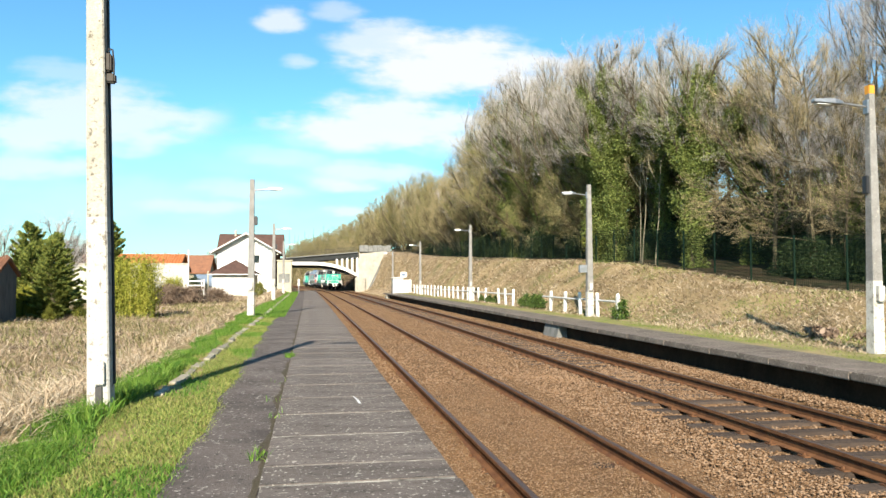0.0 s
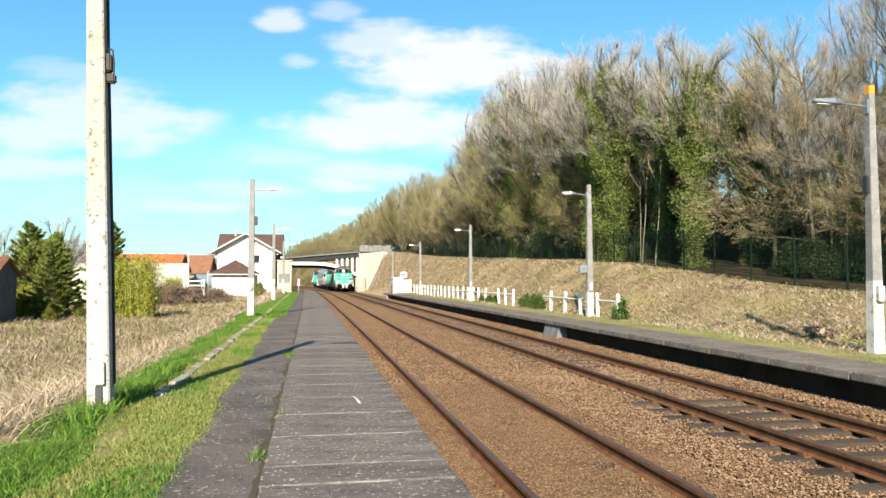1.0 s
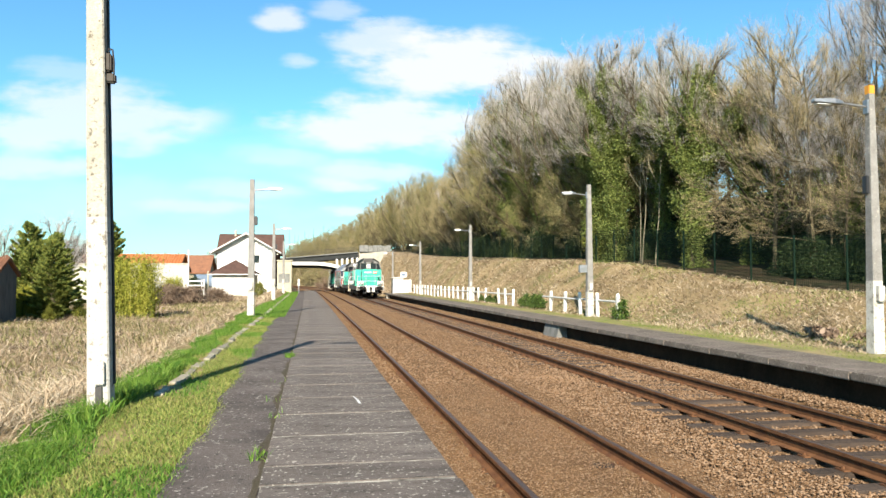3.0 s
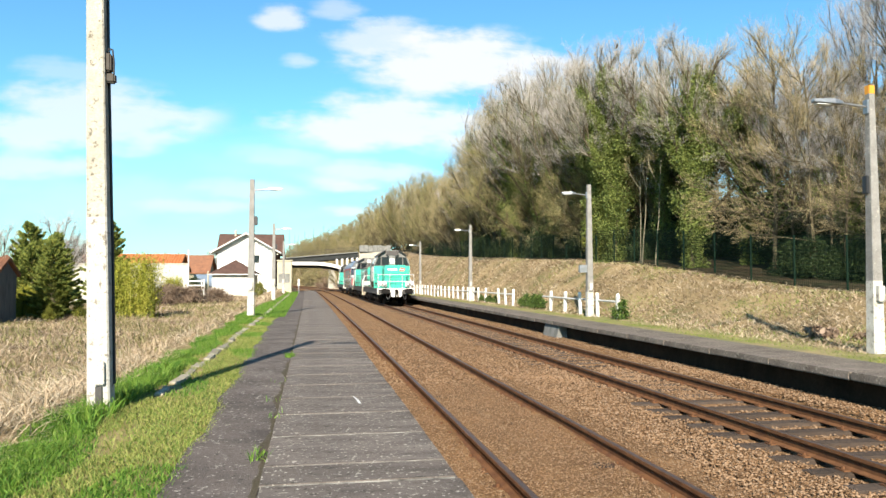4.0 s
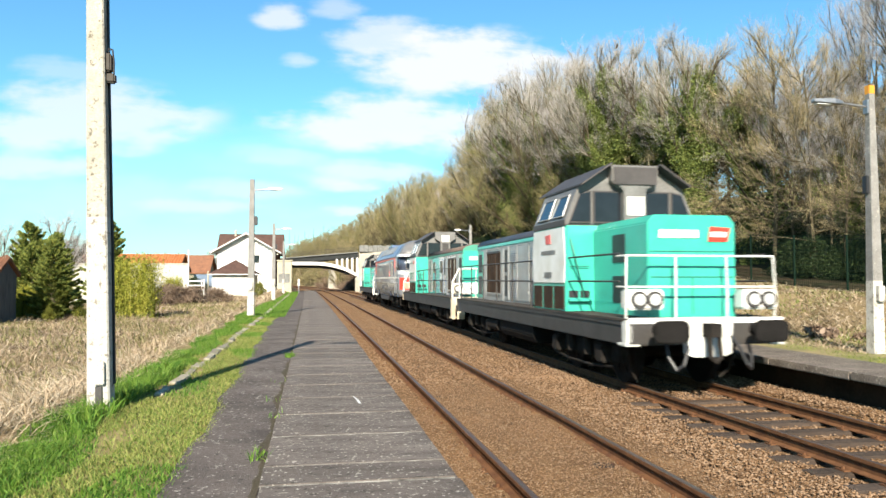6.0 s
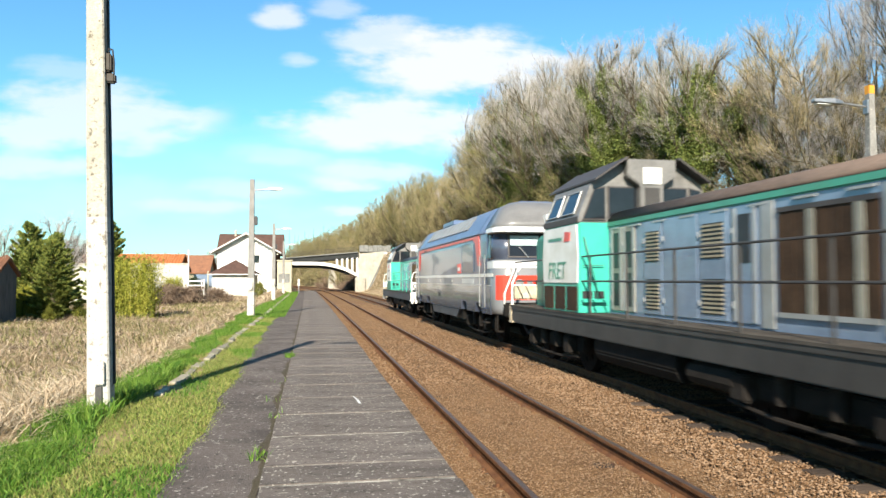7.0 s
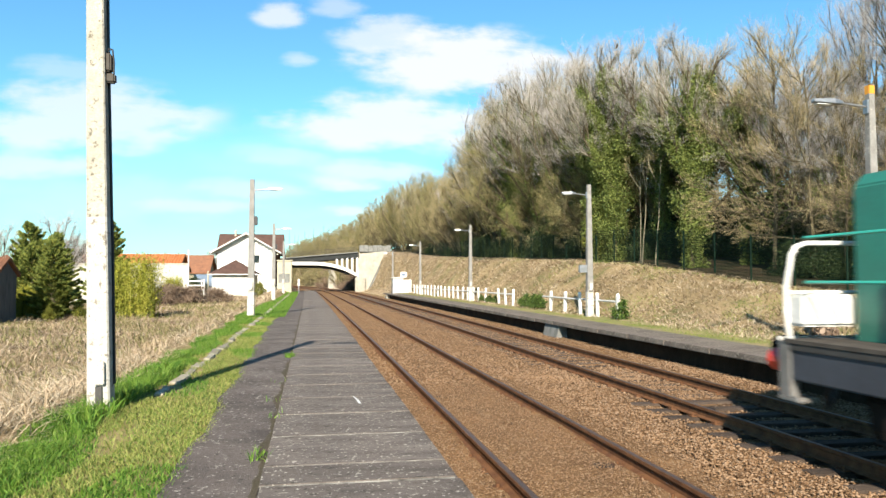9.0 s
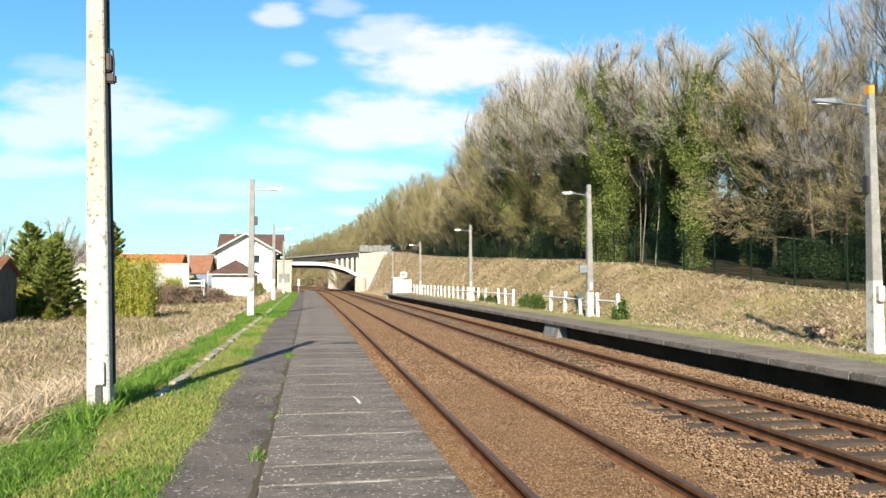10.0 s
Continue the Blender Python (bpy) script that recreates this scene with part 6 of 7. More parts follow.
    for sx in (-1, 1):
        x = sx * 1.42
        pl = part("side_panel", Shape().prism_x([(C0 + 0.06, 1.82), (C0 + 0.02, 2.35), (C0 + 0.1, 2.95), (C1 - 0.1, 2.95), (C1 - 0.02, 2.35), (C1 - 0.06, 1.82)], min(x, x + sx * 0.02), max(x, x + sx * 0.02)), M["l_white"], root, "white cab side panel")
        part("emblem", Shape().prism_x([(y_em, 2.64), (y_em + 0.32, 2.64), (y_em + 0.36, 2.82), (y_em + 0.04, 2.84)], min(x + sx * 0.021, x + sx * 0.03), max(x + sx * 0.021, x + sx * 0.03)), M["l_red"], pl, "red emblem")
        for y_a, y_b, z_a, z_b in marks:
            part("lettering_bar", Shape().box(min(x + sx * 0.021, x + sx * 0.03), max(x + sx * 0.021, x + sx * 0.03), y_a, y_b, z_a, z_b), mark_mat, pl)
        for y_a, y_b in ((C0 + 0.1, C0 + 0.68), (C0 + 0.8, C0 + 1.38), (C0 + 1.5, C0 + 2.06)):
            part("locker_door", Shape().box(min(x, x + sx * 0.015), max(x, x + sx * 0.015), y_a, y_b, 1.28, 1.75), lock, cab, "dull locker door")
        part("waist_band", Shape().box(min(x, x + sx * 0.012), max(x, x + sx * 0.012), C0 + 0.04, C1 - 0.04, 2.985, 3.10), M["l_roof"], cab, "dark band under the side windows")
        for y0, y1 in ((3.55, 4.25), (4.42, 5.2)):
            sw = Shape().loft([[(sx * 1.375, y0, 3.18), (sx * 1.375, y1, 3.18), (sx * 1.20, y1 - 0.05, 3.62), (sx * 1.20, y0 + 0.05, 3.62)],
                               [(sx * 1.40, y0, 3.18), (sx * 1.40, y1, 3.18), (sx * 1.225, y1 - 0.05, 3.62), (sx * 1.225, y0 + 0.05, 3.62)]])
            wf = part("window", sw, M["glass"], root)
            part("window_frame", Shape().pipe([(sx * 1.405, y0, 3.18), (sx * 1.405, y1, 3.18), (sx * 1.23, y1 - 0.05, 3.62), (sx * 1.23, y0 + 0.05, 3.62), (sx * 1.405, y0, 3.18)], 0.017), M["l_grey"], wf, "light grey frame")
    # long hood
    y0, y1 = C1, L - 1.2
    lh = part("long_hood", Shape().box(-HW, HW, y0, y1, 1.22, 2.95), side_mat, root, "long engine bonnet", 0.02)
    part("hood_roof", Shape().prism_y([(-HW - 0.03, 2.88), (HW + 0.03, 2.88), (HW + 0.02, 3.02), (HW - 0.10, 3.13), (0.45, 3.2), (-0.45, 3.2), (-HW + 0.10, 3.13), (-HW - 0.02, 3.02)], y0, y1 + 0.02), roof_mat, lh, "green bonnet roof edge", 0.02)
    part("roof_top", Shape().prism_y([(-HW - 0.026, 2.985), (HW + 0.026, 2.985), (HW + 0.026, 3.03), (HW - 0.09, 3.15), (0.5, 3.22), (0.2, 3.27), (-0.2, 3.27), (-0.5, 3.22), (-HW + 0.09, 3.15), (-HW - 0.026, 3.03)], y0 + 0.05, y1 - 0.04), M["l_rooftop"] if door else M["l_sill"], lh, "grimy curved bonnet roof", 0.0, True)
    part("end_panel", Shape().box(-HW - 0.01, HW + 0.01, y1 - 0.02, y1 + 0.03, 1.24, 3.0), green, lh, "green bonnet end", 0.02)
    part("number_bars", Shape().box(-0.1, 0.6, y1 + 0.032, y1 + 0.045, 2.62, 2.76), M["l_white"], lh)
    part("red_patch", Shape().prism_y([(-0.30, 2.56), (-0.66, 2.56), (-0.72, 2.8), (-0.34, 2.82)], y1 + 0.032, y1 + 0.045), M["l_red"], lh)
    part("patch_bars", Shape().box(-0.64, -0.34, y1 + 0.046, y1 + 0.05, 2.64, 2.73), M["l_white"], lh)
    part("end_vent", Shape().box(-0.45, 0.45, y1 + 0.032, y1 + 0.045, 1.5, 2.2), green, lh, "", 0.005)
    part("white_sign", Shape().box(-0.62, -0.25, y1 + 0.04, y1 + 0.06, 1.95, 2.3), M["l_white"], lh)
    for sx in (-1, 1):
        x = sx * HW
        xa, xb = min(x, x + sx * 0.02), max(x, x + sx * 0.02)
        for k, (a, b) in enumerate(((5.66, 6.16), (6.2, 6.7), (7.05, 7.7), (7.75, 8.8), (8.85, 9.6), (9.72, 10.28))):
            dr = part("engine_door", Shape().box(xa, xb, a, b, 1.3, 2.86), side_mat if k > 1 else DOOR, root, "", 0.008)
            if k in ((0, 1, 5) if door else (0, 5)):
                lights = Shape().box(min(x + sx * 0.02, x + sx * 0.028), max(x + sx * 0.02, x + sx * 0.028), a + 0.14, b - 0.14, 2.1, 2.75)
                if k < 5 or not door:
                    lights.box(min(x + sx * 0.02, x + sx * 0.028), max(x + sx * 0.02, x + sx * 0.028), a + 0.14, b - 0.14, 1.4, 2.0)
                part("door_window", lights, M["black"], dr)
                part("door_rim", Shape().box(min(x + sx * 0.02, x + sx * 0.03), max(x + sx * 0.02, x + sx * 0.03), a + 0.02, a + 0.09, 1.32, 2.84)
                     .box(min(x + sx * 0.02, x + sx * 0.03), max(x + sx * 0.02, x + sx * 0.03), b - 0.09, b - 0.02, 1.32, 2.84), M["l_grey"], dr)
            else:
                if k != 3:
                    slat = as_mesh("louvre_slat", Shape().box(min(0, sx * 0.02), max(0, sx * 0.02), a + 0.1, b - 0.1, 0, 0.03), M["l_louvre"] if door else side_mat)
                    for z in (2.2, 1.4):
                        part("louvre_back", Shape().box(min(x + sx * 0.02, x + sx * 0.024), max(x + sx * 0.02, x + sx * 0.024), a + 0.1, b - 0.1, z - 0.02, z + 0.49), M["black"] if door else M["b_roof"], dr)
                        for j in range(8):
                            o = new("louvre_slat", slat)
                            o.parent = dr
                            o.location = (x + sx * 0.02, 0, z + j * 0.0625)
            for zh in (1.5, 2.5):
                part("hinge", Shape().tube((x + sx * 0.03, a + 0.02, zh), (x + sx * 0.03, a + 0.02, zh + 0.08), 0.012), M["l_grey"], dr)
        gr = part("radiator", Shape().box(xa, xb, 10.7, 12.35, 1.45, 2.72), core, root, "brown radiator shutters", 0.01)
        for z_a, z_b in ((1.42, 1.48), (2.70, 2.76)):
            part("radiator_rim", Shape().box(min(x + sx * 0.02, x + sx * 0.035), max(x + sx * 0.02, x + sx * 0.035), 10.7, 12.35, z_a, z_b), M["l_roof"] if z_a > 2 else M["l_grey"], gr)
        for k in range(7):
            yv = 10.73 + k * 0.255
            broad = k in (2, 5)
            part("shutter_bar", Shape().box(min(x + sx * 0.02, x + sx * (0.034 if broad else 0.026)), max(x + sx * 0.02, x + sx * (0.034 if broad else 0.026)), yv, yv + (0.13 if broad else 0.03), 1.48, 2.70), M["l_tan"] if broad and door else core, gr)
        part("pillar", Shape().box(min(x, x + sx * 0.026), max(x, x + sx * 0.026), 10.36, 10.62, 1.26, 2.87), M["l_grey"], lh, "pale grey pillar beside the radiator", 0.008)
        dr = part("end_door", Shape().box(xa, xb, 12.4, 12.86, 1.3, 2.86), M["l_grey"], root, "light grey end door", 0.008)
        dr = part("end_door", Shape().box(xa, xb, 12.9, 13.6, 1.3, 2.86), green, root, "green end door", 0.008)
        part("end_louvre", Shape().box(min(x + sx * 0.02, x + sx * 0.03), max(x + sx * 0.02, x + sx * 0.03), 13.0, 13.5, 2.12, 2.72).box(min(x + sx * 0.02, x + sx * 0.03), max(x + sx * 0.02, x + sx * 0.03), 13.0, 13.5, 1.4, 2.0), M["black"], dr)
        for k in range(9):
            part("rain_strip", Shape().box(min(x, x + sx * 0.03), max(x, x + sx * 0.03), 5.6 + k * 0.9, 6.0 + k * 0.9, 2.83, 2.86), M["l_grey"], lh)
        # walkway railing
        rl = Shape()
        ys = [5.9, 7.5, 9.1, 10.7, 12.3, 13.9]
        for z in (1.85, 2.32):
            rl.pipe([(sx * 1.36, 5.4, z), (sx * 1.36, 14.05, z)], 0.018)
        for yv in ys:
            rl.box(sx * 1.36 - 0.014, sx * 1.36 + 0.014, yv - 0.018, yv + 0.018, 1.22, 2.33)
        part("side_railing", rl, rails_mat, root, "slim walkway railing")
        rs = Shape()
        for z in (1.85, 2.32):
            rs.pipe([(sx * 1.36, 0.9, z), (sx * 1.36, 3.35, z)], 0.018)
        part("front_railing", rs, rails_mat, root)
    return root


def line_loco(label):
    """A full-body diesel with a cab at each end."""
    L = 17.1
    root = thing("mainline_locomotive", label, "locomotive", "locomotives of the convoy")
    Wd = 1.46

    def ring(y, w, z0=1.2, k=1.0):
        return [(-w * 0.97, y, z0), (w * 0.97, y, z0), (w, y, z0 + 0.12), (w, y, 3.0), (w * 0.985, y, 3.22), (w * 0.93, y, 3.36), (w * 0.66, y, 3.36 + 0.62 * k), (w * 0.3, y, 3.36 + 0.8 * k),
                (-w * 0.3, y, 3.36 + 0.8 * k), (-w * 0.66, y, 3.36 + 0.62 * k), (-w * 0.93, y, 3.36), (-w * 0.985, y, 3.22), (-w, y, 3.0), (-w, y, z0 + 0.12)]

    body = part("body", Shape().loft([ring(1.75, Wd), ring(L - 1.75, Wd)]), M["b_dark"], root, "dark grey body side", 0.01)
    roofr = []
    for y in (1.7, 3.0, L - 3.0, L - 1.7):
        w = Wd + 0.012
        roofr.append([(-w, y, 3.23), (-w * 0.985, y, 3.30), (-w * 0.93, y, 3.42), (-w * 0.80, y, 3.74), (-w * 0.67, y, 3.995), (-w * 0.5, y, 4.11), (-w * 0.3, y, 4.175), (w * 0.3, y, 4.175), (w * 0.5, y, 4.11), (w * 0.67, y, 3.995),
                      (w * 0.80, y, 3.74), (w * 0.93, y, 3.42), (w * 0.985, y, 3.30), (w, y, 3.23), (w * 0.5, y, 3.2), (-w * 0.5, y, 3.2)])
    part("roof", Shape().loft(roofr), M["b_roof"], root, "blue-grey sloping roof", 0.0, True)
    sk = [(1.3, 1.72), (1.3, 0.90)]
    for a in (2.35, 4.45, L - 5.35, L - 3.25):
        sk += [(a, 0.90), (a + 0.1, 1.19), (a + 0.75, 1.19), (a + 0.9, 0.90)]
    sk += [(L - 1.3, 0.90), (L - 1.3, 1.72)]
    part("skirt", Shape().prism_x(sk, -Wd - 0.006, Wd + 0.006), M["b_light"], root, "lighter grey lower body with cut-outs over the axles")
    part("low_skirt", Shape().prism_x([(5.8, 0.905), (6.25, 0.60), (10.85, 0.60), (11.3, 0.905)], -Wd + 0.02, Wd - 0.02), M["b_low"], root, "grimy side skirt between the bogies")
    for sx in (-1, 1):
        for ya, yb in ((5.5, 6.2), (10.9, 11.6)):
            part("underfloor_box", Shape().box(min(sx * 0.9, sx * 1.36), max(sx * 0.9, sx * 1.36), ya, yb, 0.55, 0.89), M["l_under"], root, "", 0.02)
        x = sx * (Wd + 0.004)
        a = lambda d: (min(x, x + sx * d), max(x, x + sx * d))
        part("white_stripe", Shape().box(*a(0.012), 1.0, L - 1.0, 1.96, 2.06), M["l_white"], body, "white waist stripe")
        part("thin_stripe", Shape().box(*a(0.008), 1.3, L - 1.3, 1.715, 1.735), M["b_silver"], body)
        part("red_line", Shape().prism_x([(3.2, 3.13), (3.2, 3.20), (L - 2.6, 3.20), (L - 2.6, 3.08)], *a(0.012)), M["l_red"], body, "red band under the roof")
        part("red_tab", Shape().prism_x([(2.7, 3.2), (3.3, 3.2), (3.5, 3.11), (3.2, 3.0), (2.86, 2.3), (2.5, 2.3)], *a(0.013)), M["l_red"], body, "red angled tab")
        part("red_tab", Shape().prism_x([(L - 2.2, 3.2), (L - 2.75, 3.2), (L - 2.6, 2.3), (L - 2.3, 2.3)], *a(0.013)), M["l_red"], body)
        part("band_slot", Shape().box(*a(0.016), 12.5, 13.3, 3.105, 3.15), M["black"], body, "dark slot in the red band")
        part("emblem", Shape().prism_x([(5.4, 2.1), (5.9, 2.1), (5.95, 2.4), (5.45, 2.43)], *a(0.014)), M["l_red"], body, "red emblem")
        part("emblem_bars", Shape().box(min(x + sx * 0.015, x + sx * 0.02), max(x + sx * 0.015, x + sx * 0.02), 5.47, 5.85, 2.18, 2.3), M["l_white"], body)
        part("shutter", Shape().box(*a(0.01), 3.4, 5.2, 2.12, 3.02), M["b_light"], body, "grey ventilation shutter", 0.004)
        part("shutter_frame", Shape().pipe([(x + sx * 0.01, 3.4, 2.12), (x + sx * 0.01, 3.4, 3.02), (x + sx * 0.01, 5.2, 3.02), (x + sx * 0.01, 5.2, 2.12)], 0.012, 4), M["b_dark"], body)
        part("plate", Shape().box(*a(0.012), 3.4, 5.2, 1.76, 1.92), M["b_silver"], body)
        part("filler_recess", Shape().tube((x, 9.49, 1.36), (x + sx * 0.012, 9.49, 1.36), 0.13, 0.13, 16), M["black"], body, "dark round filler opening")
        part("filler_cap", Shape().tube((x, 9.46, 1.40), (x + sx * 0.06, 9.46, 1.40), 0.06, 0.05, 12), M["b_low"], body, "grey filler cap")
        part("valve_cover", Shape().box(*a(0.04), 8.9, 9.02, 1.28, 1.42), M["b_low"], body, "small grey valve cover", 0.01)
        for yv in (6.9, 9.2, 12.0):
            part("lamp_iron", Shape().box(*a(0.025), yv, yv + 0.03, 1.80, 1.90), M["b_vent"], body)
        for yv in (1.78, 2.42, L - 1.78, L - 2.42):
            part("door_rail", Shape().pipe([(x + sx * 0.05, yv, 1.1), (x + sx * 0.06, yv, 1.8), (x + sx * 0.05, yv, 2.6)], 0.015), M["b_vent"], body, "grey vertical handrail")
        for yv in (1.82, L - 2.38):
            part("cab_door", Shape().box(*a(0.008), yv, yv + 0.56, 1.05, 2.45), M["b_dark"], body, "", 0.004)
            part("door_step", Shape().box(min(x - sx * 0.2, x + sx * 0.02), max(x - sx * 0.2, x + sx * 0.02), yv + 0.05, yv + 0.5, 0.62, 0.66), M["l_bogie"], body)
        for k in range(13):
            yv = 5.0 + k * 0.645
            g = [(sx * 1.315, yv, 3.53), (sx * 1.315, yv + 0.53, 3.53), (sx * 1.03, yv + 0.35, 3.955), (sx * 1.03, yv - 0.18, 3.955)]
            part("roof_grille", Shape().loft([g, [(px + sx * 0.022, py, pz + 0.016) for px, py, pz in g]]), M["b_vent"], root)
    # cab ends
    for side, y0 in ((1, 0.0), (-1, L)):
        def outline(w, front, z, rx=0.42, ry=0.5, back=1.75):
            pts = [(-w, back)]
            for k in range(7):
                t = math.pi / 12 * k
                pts.append((-w + rx - rx * math.cos(t), front + ry - ry * math.sin(t)))
            pts += [(-px, v) for px, v in reversed(pts)]
            return [(px, y0 + side * v, z) for px, v in pts]

        def Y(v):
            return y0 + side * v

        ce = part("cab_front", Shape().loft([outline(Wd - 0.02, 0.70, 0.92), outline(Wd, 0.68, 1.1), outline(Wd, 0.68, 2.40), outline(Wd - 0.03, 0.73, 2.44)]), M["b_nose"], root, "grey rounded cab nose", 0.0, True)
        part("window_band", Shape().loft([outline(Wd - 0.015, 0.80, 2.42, 0.42, 0.55), outline(Wd - 0.06, 1.03, 3.22, 0.40, 0.5)]), M["b_light"], ce, "grey rounded windscreen surround", 0.0, True)
        part("visor_band", Shape().loft([outline(Wd - 0.02, 0.68, 3.19), outline(Wd + 0.03, 0.63, 3.21), outline(Wd + 0.012, 0.65, 3.33), outline(Wd - 0.05, 0.72, 3.36)]), M["b_pale"], ce, "pale grey band over the windscreen")
        part("visor", Shape().loft([outline(Wd - 0.03, 0.72, 3.34, 0.5, 0.6, 2.2), outline(Wd * 0.90, 0.82, 3.52, 0.5, 0.6, 2.2), outline(Wd * 0.80, 1.0, 3.76, 0.5, 0.6, 2.2), outline(Wd * 0.68, 1.35, 4.01, 0.4, 0.5, 2.2), outline(Wd * 0.5, 1.62, 4.13, 0.3, 0.3, 2.2), outline(Wd * 0.3, 1.85, 4.19, 0.2, 0.2, 2.2)]),
             M["b_dome"], ce, "grey domed cab roof", 0.0, True)
        for sx in (-1, 1):
            def wp(px, z, d):
                t = (z - 2.42) / 0.8
                return (sx * px, Y(0.80 + 0.23 * t - d), z)

            def pane(x0, x1, x2, z0, z1, d0, d1):
                return Shape().loft([[wp(x0, z0, d), wp(x1, z0, d), wp(x2, z1, d), wp(x0, z1, d)] for d in (d0, d1)])
            wn_ = part("windscreen", pane(0.09, 1.08, 1.04, 2.50, 3.17, 0.012, -0.02), M["l_roof"], root, "dark framed windscreen")
            part("pane", pane(0.13, 1.04, 1.00, 2.54, 3.14, 0.018, 0.0), M["glass"], wn_)
            part("sun_blind", pane(0.15, 1.00, 0.99, 2.84, 3.12, 0.021, 0.019), M["blind"], wn_, "pale drawn sun blind")
            part("wiper", Shape().pipe([wp(0.5, 2.5, 0.04), wp(0.75, 2.8, 0.04)], 0.012), M["galv"], wn_)
            part("side_glass", Shape().loft([[(sx * (Wd - 0.004), Y(1.36), 2.5), (sx * (Wd + 0.012), Y(2.25), 2.5), (sx * (Wd - 0.03), Y(2.25), 3.16), (sx * (Wd - 0.05), Y(1.50), 3.16)],
                                             [(sx * (Wd - 0.06), Y(1.36), 2.5), (sx * (Wd - 0.06), Y(2.25), 2.5), (sx * (Wd - 0.10), Y(2.25), 3.16), (sx * (Wd - 0.12), Y(1.50), 3.16)]]), M["glass"], ce)
            prof = [(0.25, 0.0)] + [(Wd - 0.42 + 0.42 * math.sin(math.pi / 12 * k), 0.5 - 0.5 * math.cos(math.pi / 12 * k)) for k in range(5)]
            outer = [(sx * (px + 0.006), Y(0.672 + v)) for px, v in prof]
            inner = [(sx * (px - 0.05), Y(0.74 + v)) for px, v in reversed(prof)]
            part("red_nose", Shape().loft([[(px, py, z) for px, py in outer + inner] for z in (1.32, 2.0)]), M["l_red"], ce, "red nose panel")
            hl = part("headlight", Shape().tube((sx * 0.8, Y(0.72), 1.78), (sx * 0.8, Y(0.64), 1.78), 0.13, 0.12, 16), M["galv"], root)
            part("headlight_glass", Shape().tube((sx * 0.8, Y(0.64), 1.78), (sx * 0.8, Y(0.63), 1.78), 0.10, 0.09, 16), M["lamp_dull"], hl)
            part("tail_light", Shape().tube((sx * 0.5, Y(0.72), 1.78), (sx * 0.5, Y(0.66), 1.78), 0.09, 0.09, 14), M["galv"], ce)
            part("nose_handrail", Shape().pipe([(sx * 1.22, Y(0.70), 1.0), (sx * 1.24, Y(0.62), 1.5), (sx * 1.0, Y(0.58), 2.1), (sx * 0.92, Y(0.64), 2.3)], 0.028), M["l_white"], ce, "white diagonal handrail")
            part("bottom_step", Shape().box(min(sx * 1.18, sx * 1.36), max(sx * 1.18, sx * 1.36), min(Y(0.95), Y(1.2)), max(Y(0.95), Y(1.2)), 0.42, 0.45).box(min(sx * 1.33, sx * 1.36), max(sx * 1.33, sx * 1.36), min(Y(0.95), Y(0.99)), max(Y(0.95), Y(0.99)), 0.42, 0.95)
                 .box(min(sx * 1.33, sx * 1.36), max(sx * 1.33, sx * 1.36), min(Y(1.16), Y(1.2)), max(Y(1.16), Y(1.2)), 0.42, 0.95), M["l_bogie"], root, "", 0.005)
        def ringed(z0, z1, off, mt, nm, lab):
            part(nm, Shape().loft([outline(Wd + 0.004, 0.68 - off, z, 0.42, 0.5, 1.7) for z in (z0, z1)]), M[mt], ce, lab)
        ringed(2.2, 2.40, 0.010, "b_pale", "pale_band", "pale band under the windscreen")
        part("buffer_beam", Shape().box(-1.25, 1.25, min(Y(0.52), Y(0.95)), max(Y(0.52), Y(0.95)), 0.86, 1.25), M["l_under"], root, "dark buffer beam", 0.03)
        buffers(root, Y(0.5), -side, M["l_under"])
        hn = part("roof_horn", Shape().box(-0.02, 0.5, min(Y(0.66), Y(1.3)), max(Y(0.66), Y(1.3)), 3.38, 3.72), M["b_pale"], root, "pale grey roof lamp housing", 0.03)
        part("lamp_face", Shape().tube((0.24, Y(0.66), 3.54), (0.24, Y(0.63), 3.54), 0.145, 0.13, 16), M["lens"], hn)
    bogie(root, 3.9, 2.5, 1)
    bogie(root, L - 3.9, 2.5, 1)
    part("exhaust", Shape().box(-0.3, 0.3, 7.6, 8.6, 4.1, 4.28), M["l_roof"], root, "", 0.02)
    part("roof_box", Shape().box(-0.75, 0.75, 10.2, 12.6, 4.12, 4.30), M["b_roof"], root, "", 0.03)
    return root


LOCOS = []
SMALL_MARKS = [(3.92, 4.85, 2.42, 2.50), (4.15, 4.65, 1.92, 2.04)]
BIG_MARKS = [(3.75, 4.6, 2.68, 2.74)]
loco = hood_loco("bright green shunting diesel with white nose railing leading the convoy", M["l_green"], M["l_frame"], M["l_grey"], M["l_white"], M["l_frame"], M["l_green"], False, M["l_white"], M["l_frame"], SMALL_MARKS, M["l_cabgrey"], None, None, 4.2)
LOCOS.append((loco, 0.0, 14.9, False))
loco2 = hood_loco("faded green and grey shunting diesel with cream buffer beam", M["l_green"], M["l_frame"], M["l_bluegrey"], M["l_cream"], M["l_frame"], DULL, True, M["l_cream"], M["l_cream"], BIG_MARKS, DULL, M["l_green_dark"], M["l_tan"])
LOCOS.append((loco2, 14.9, 14.9, True))
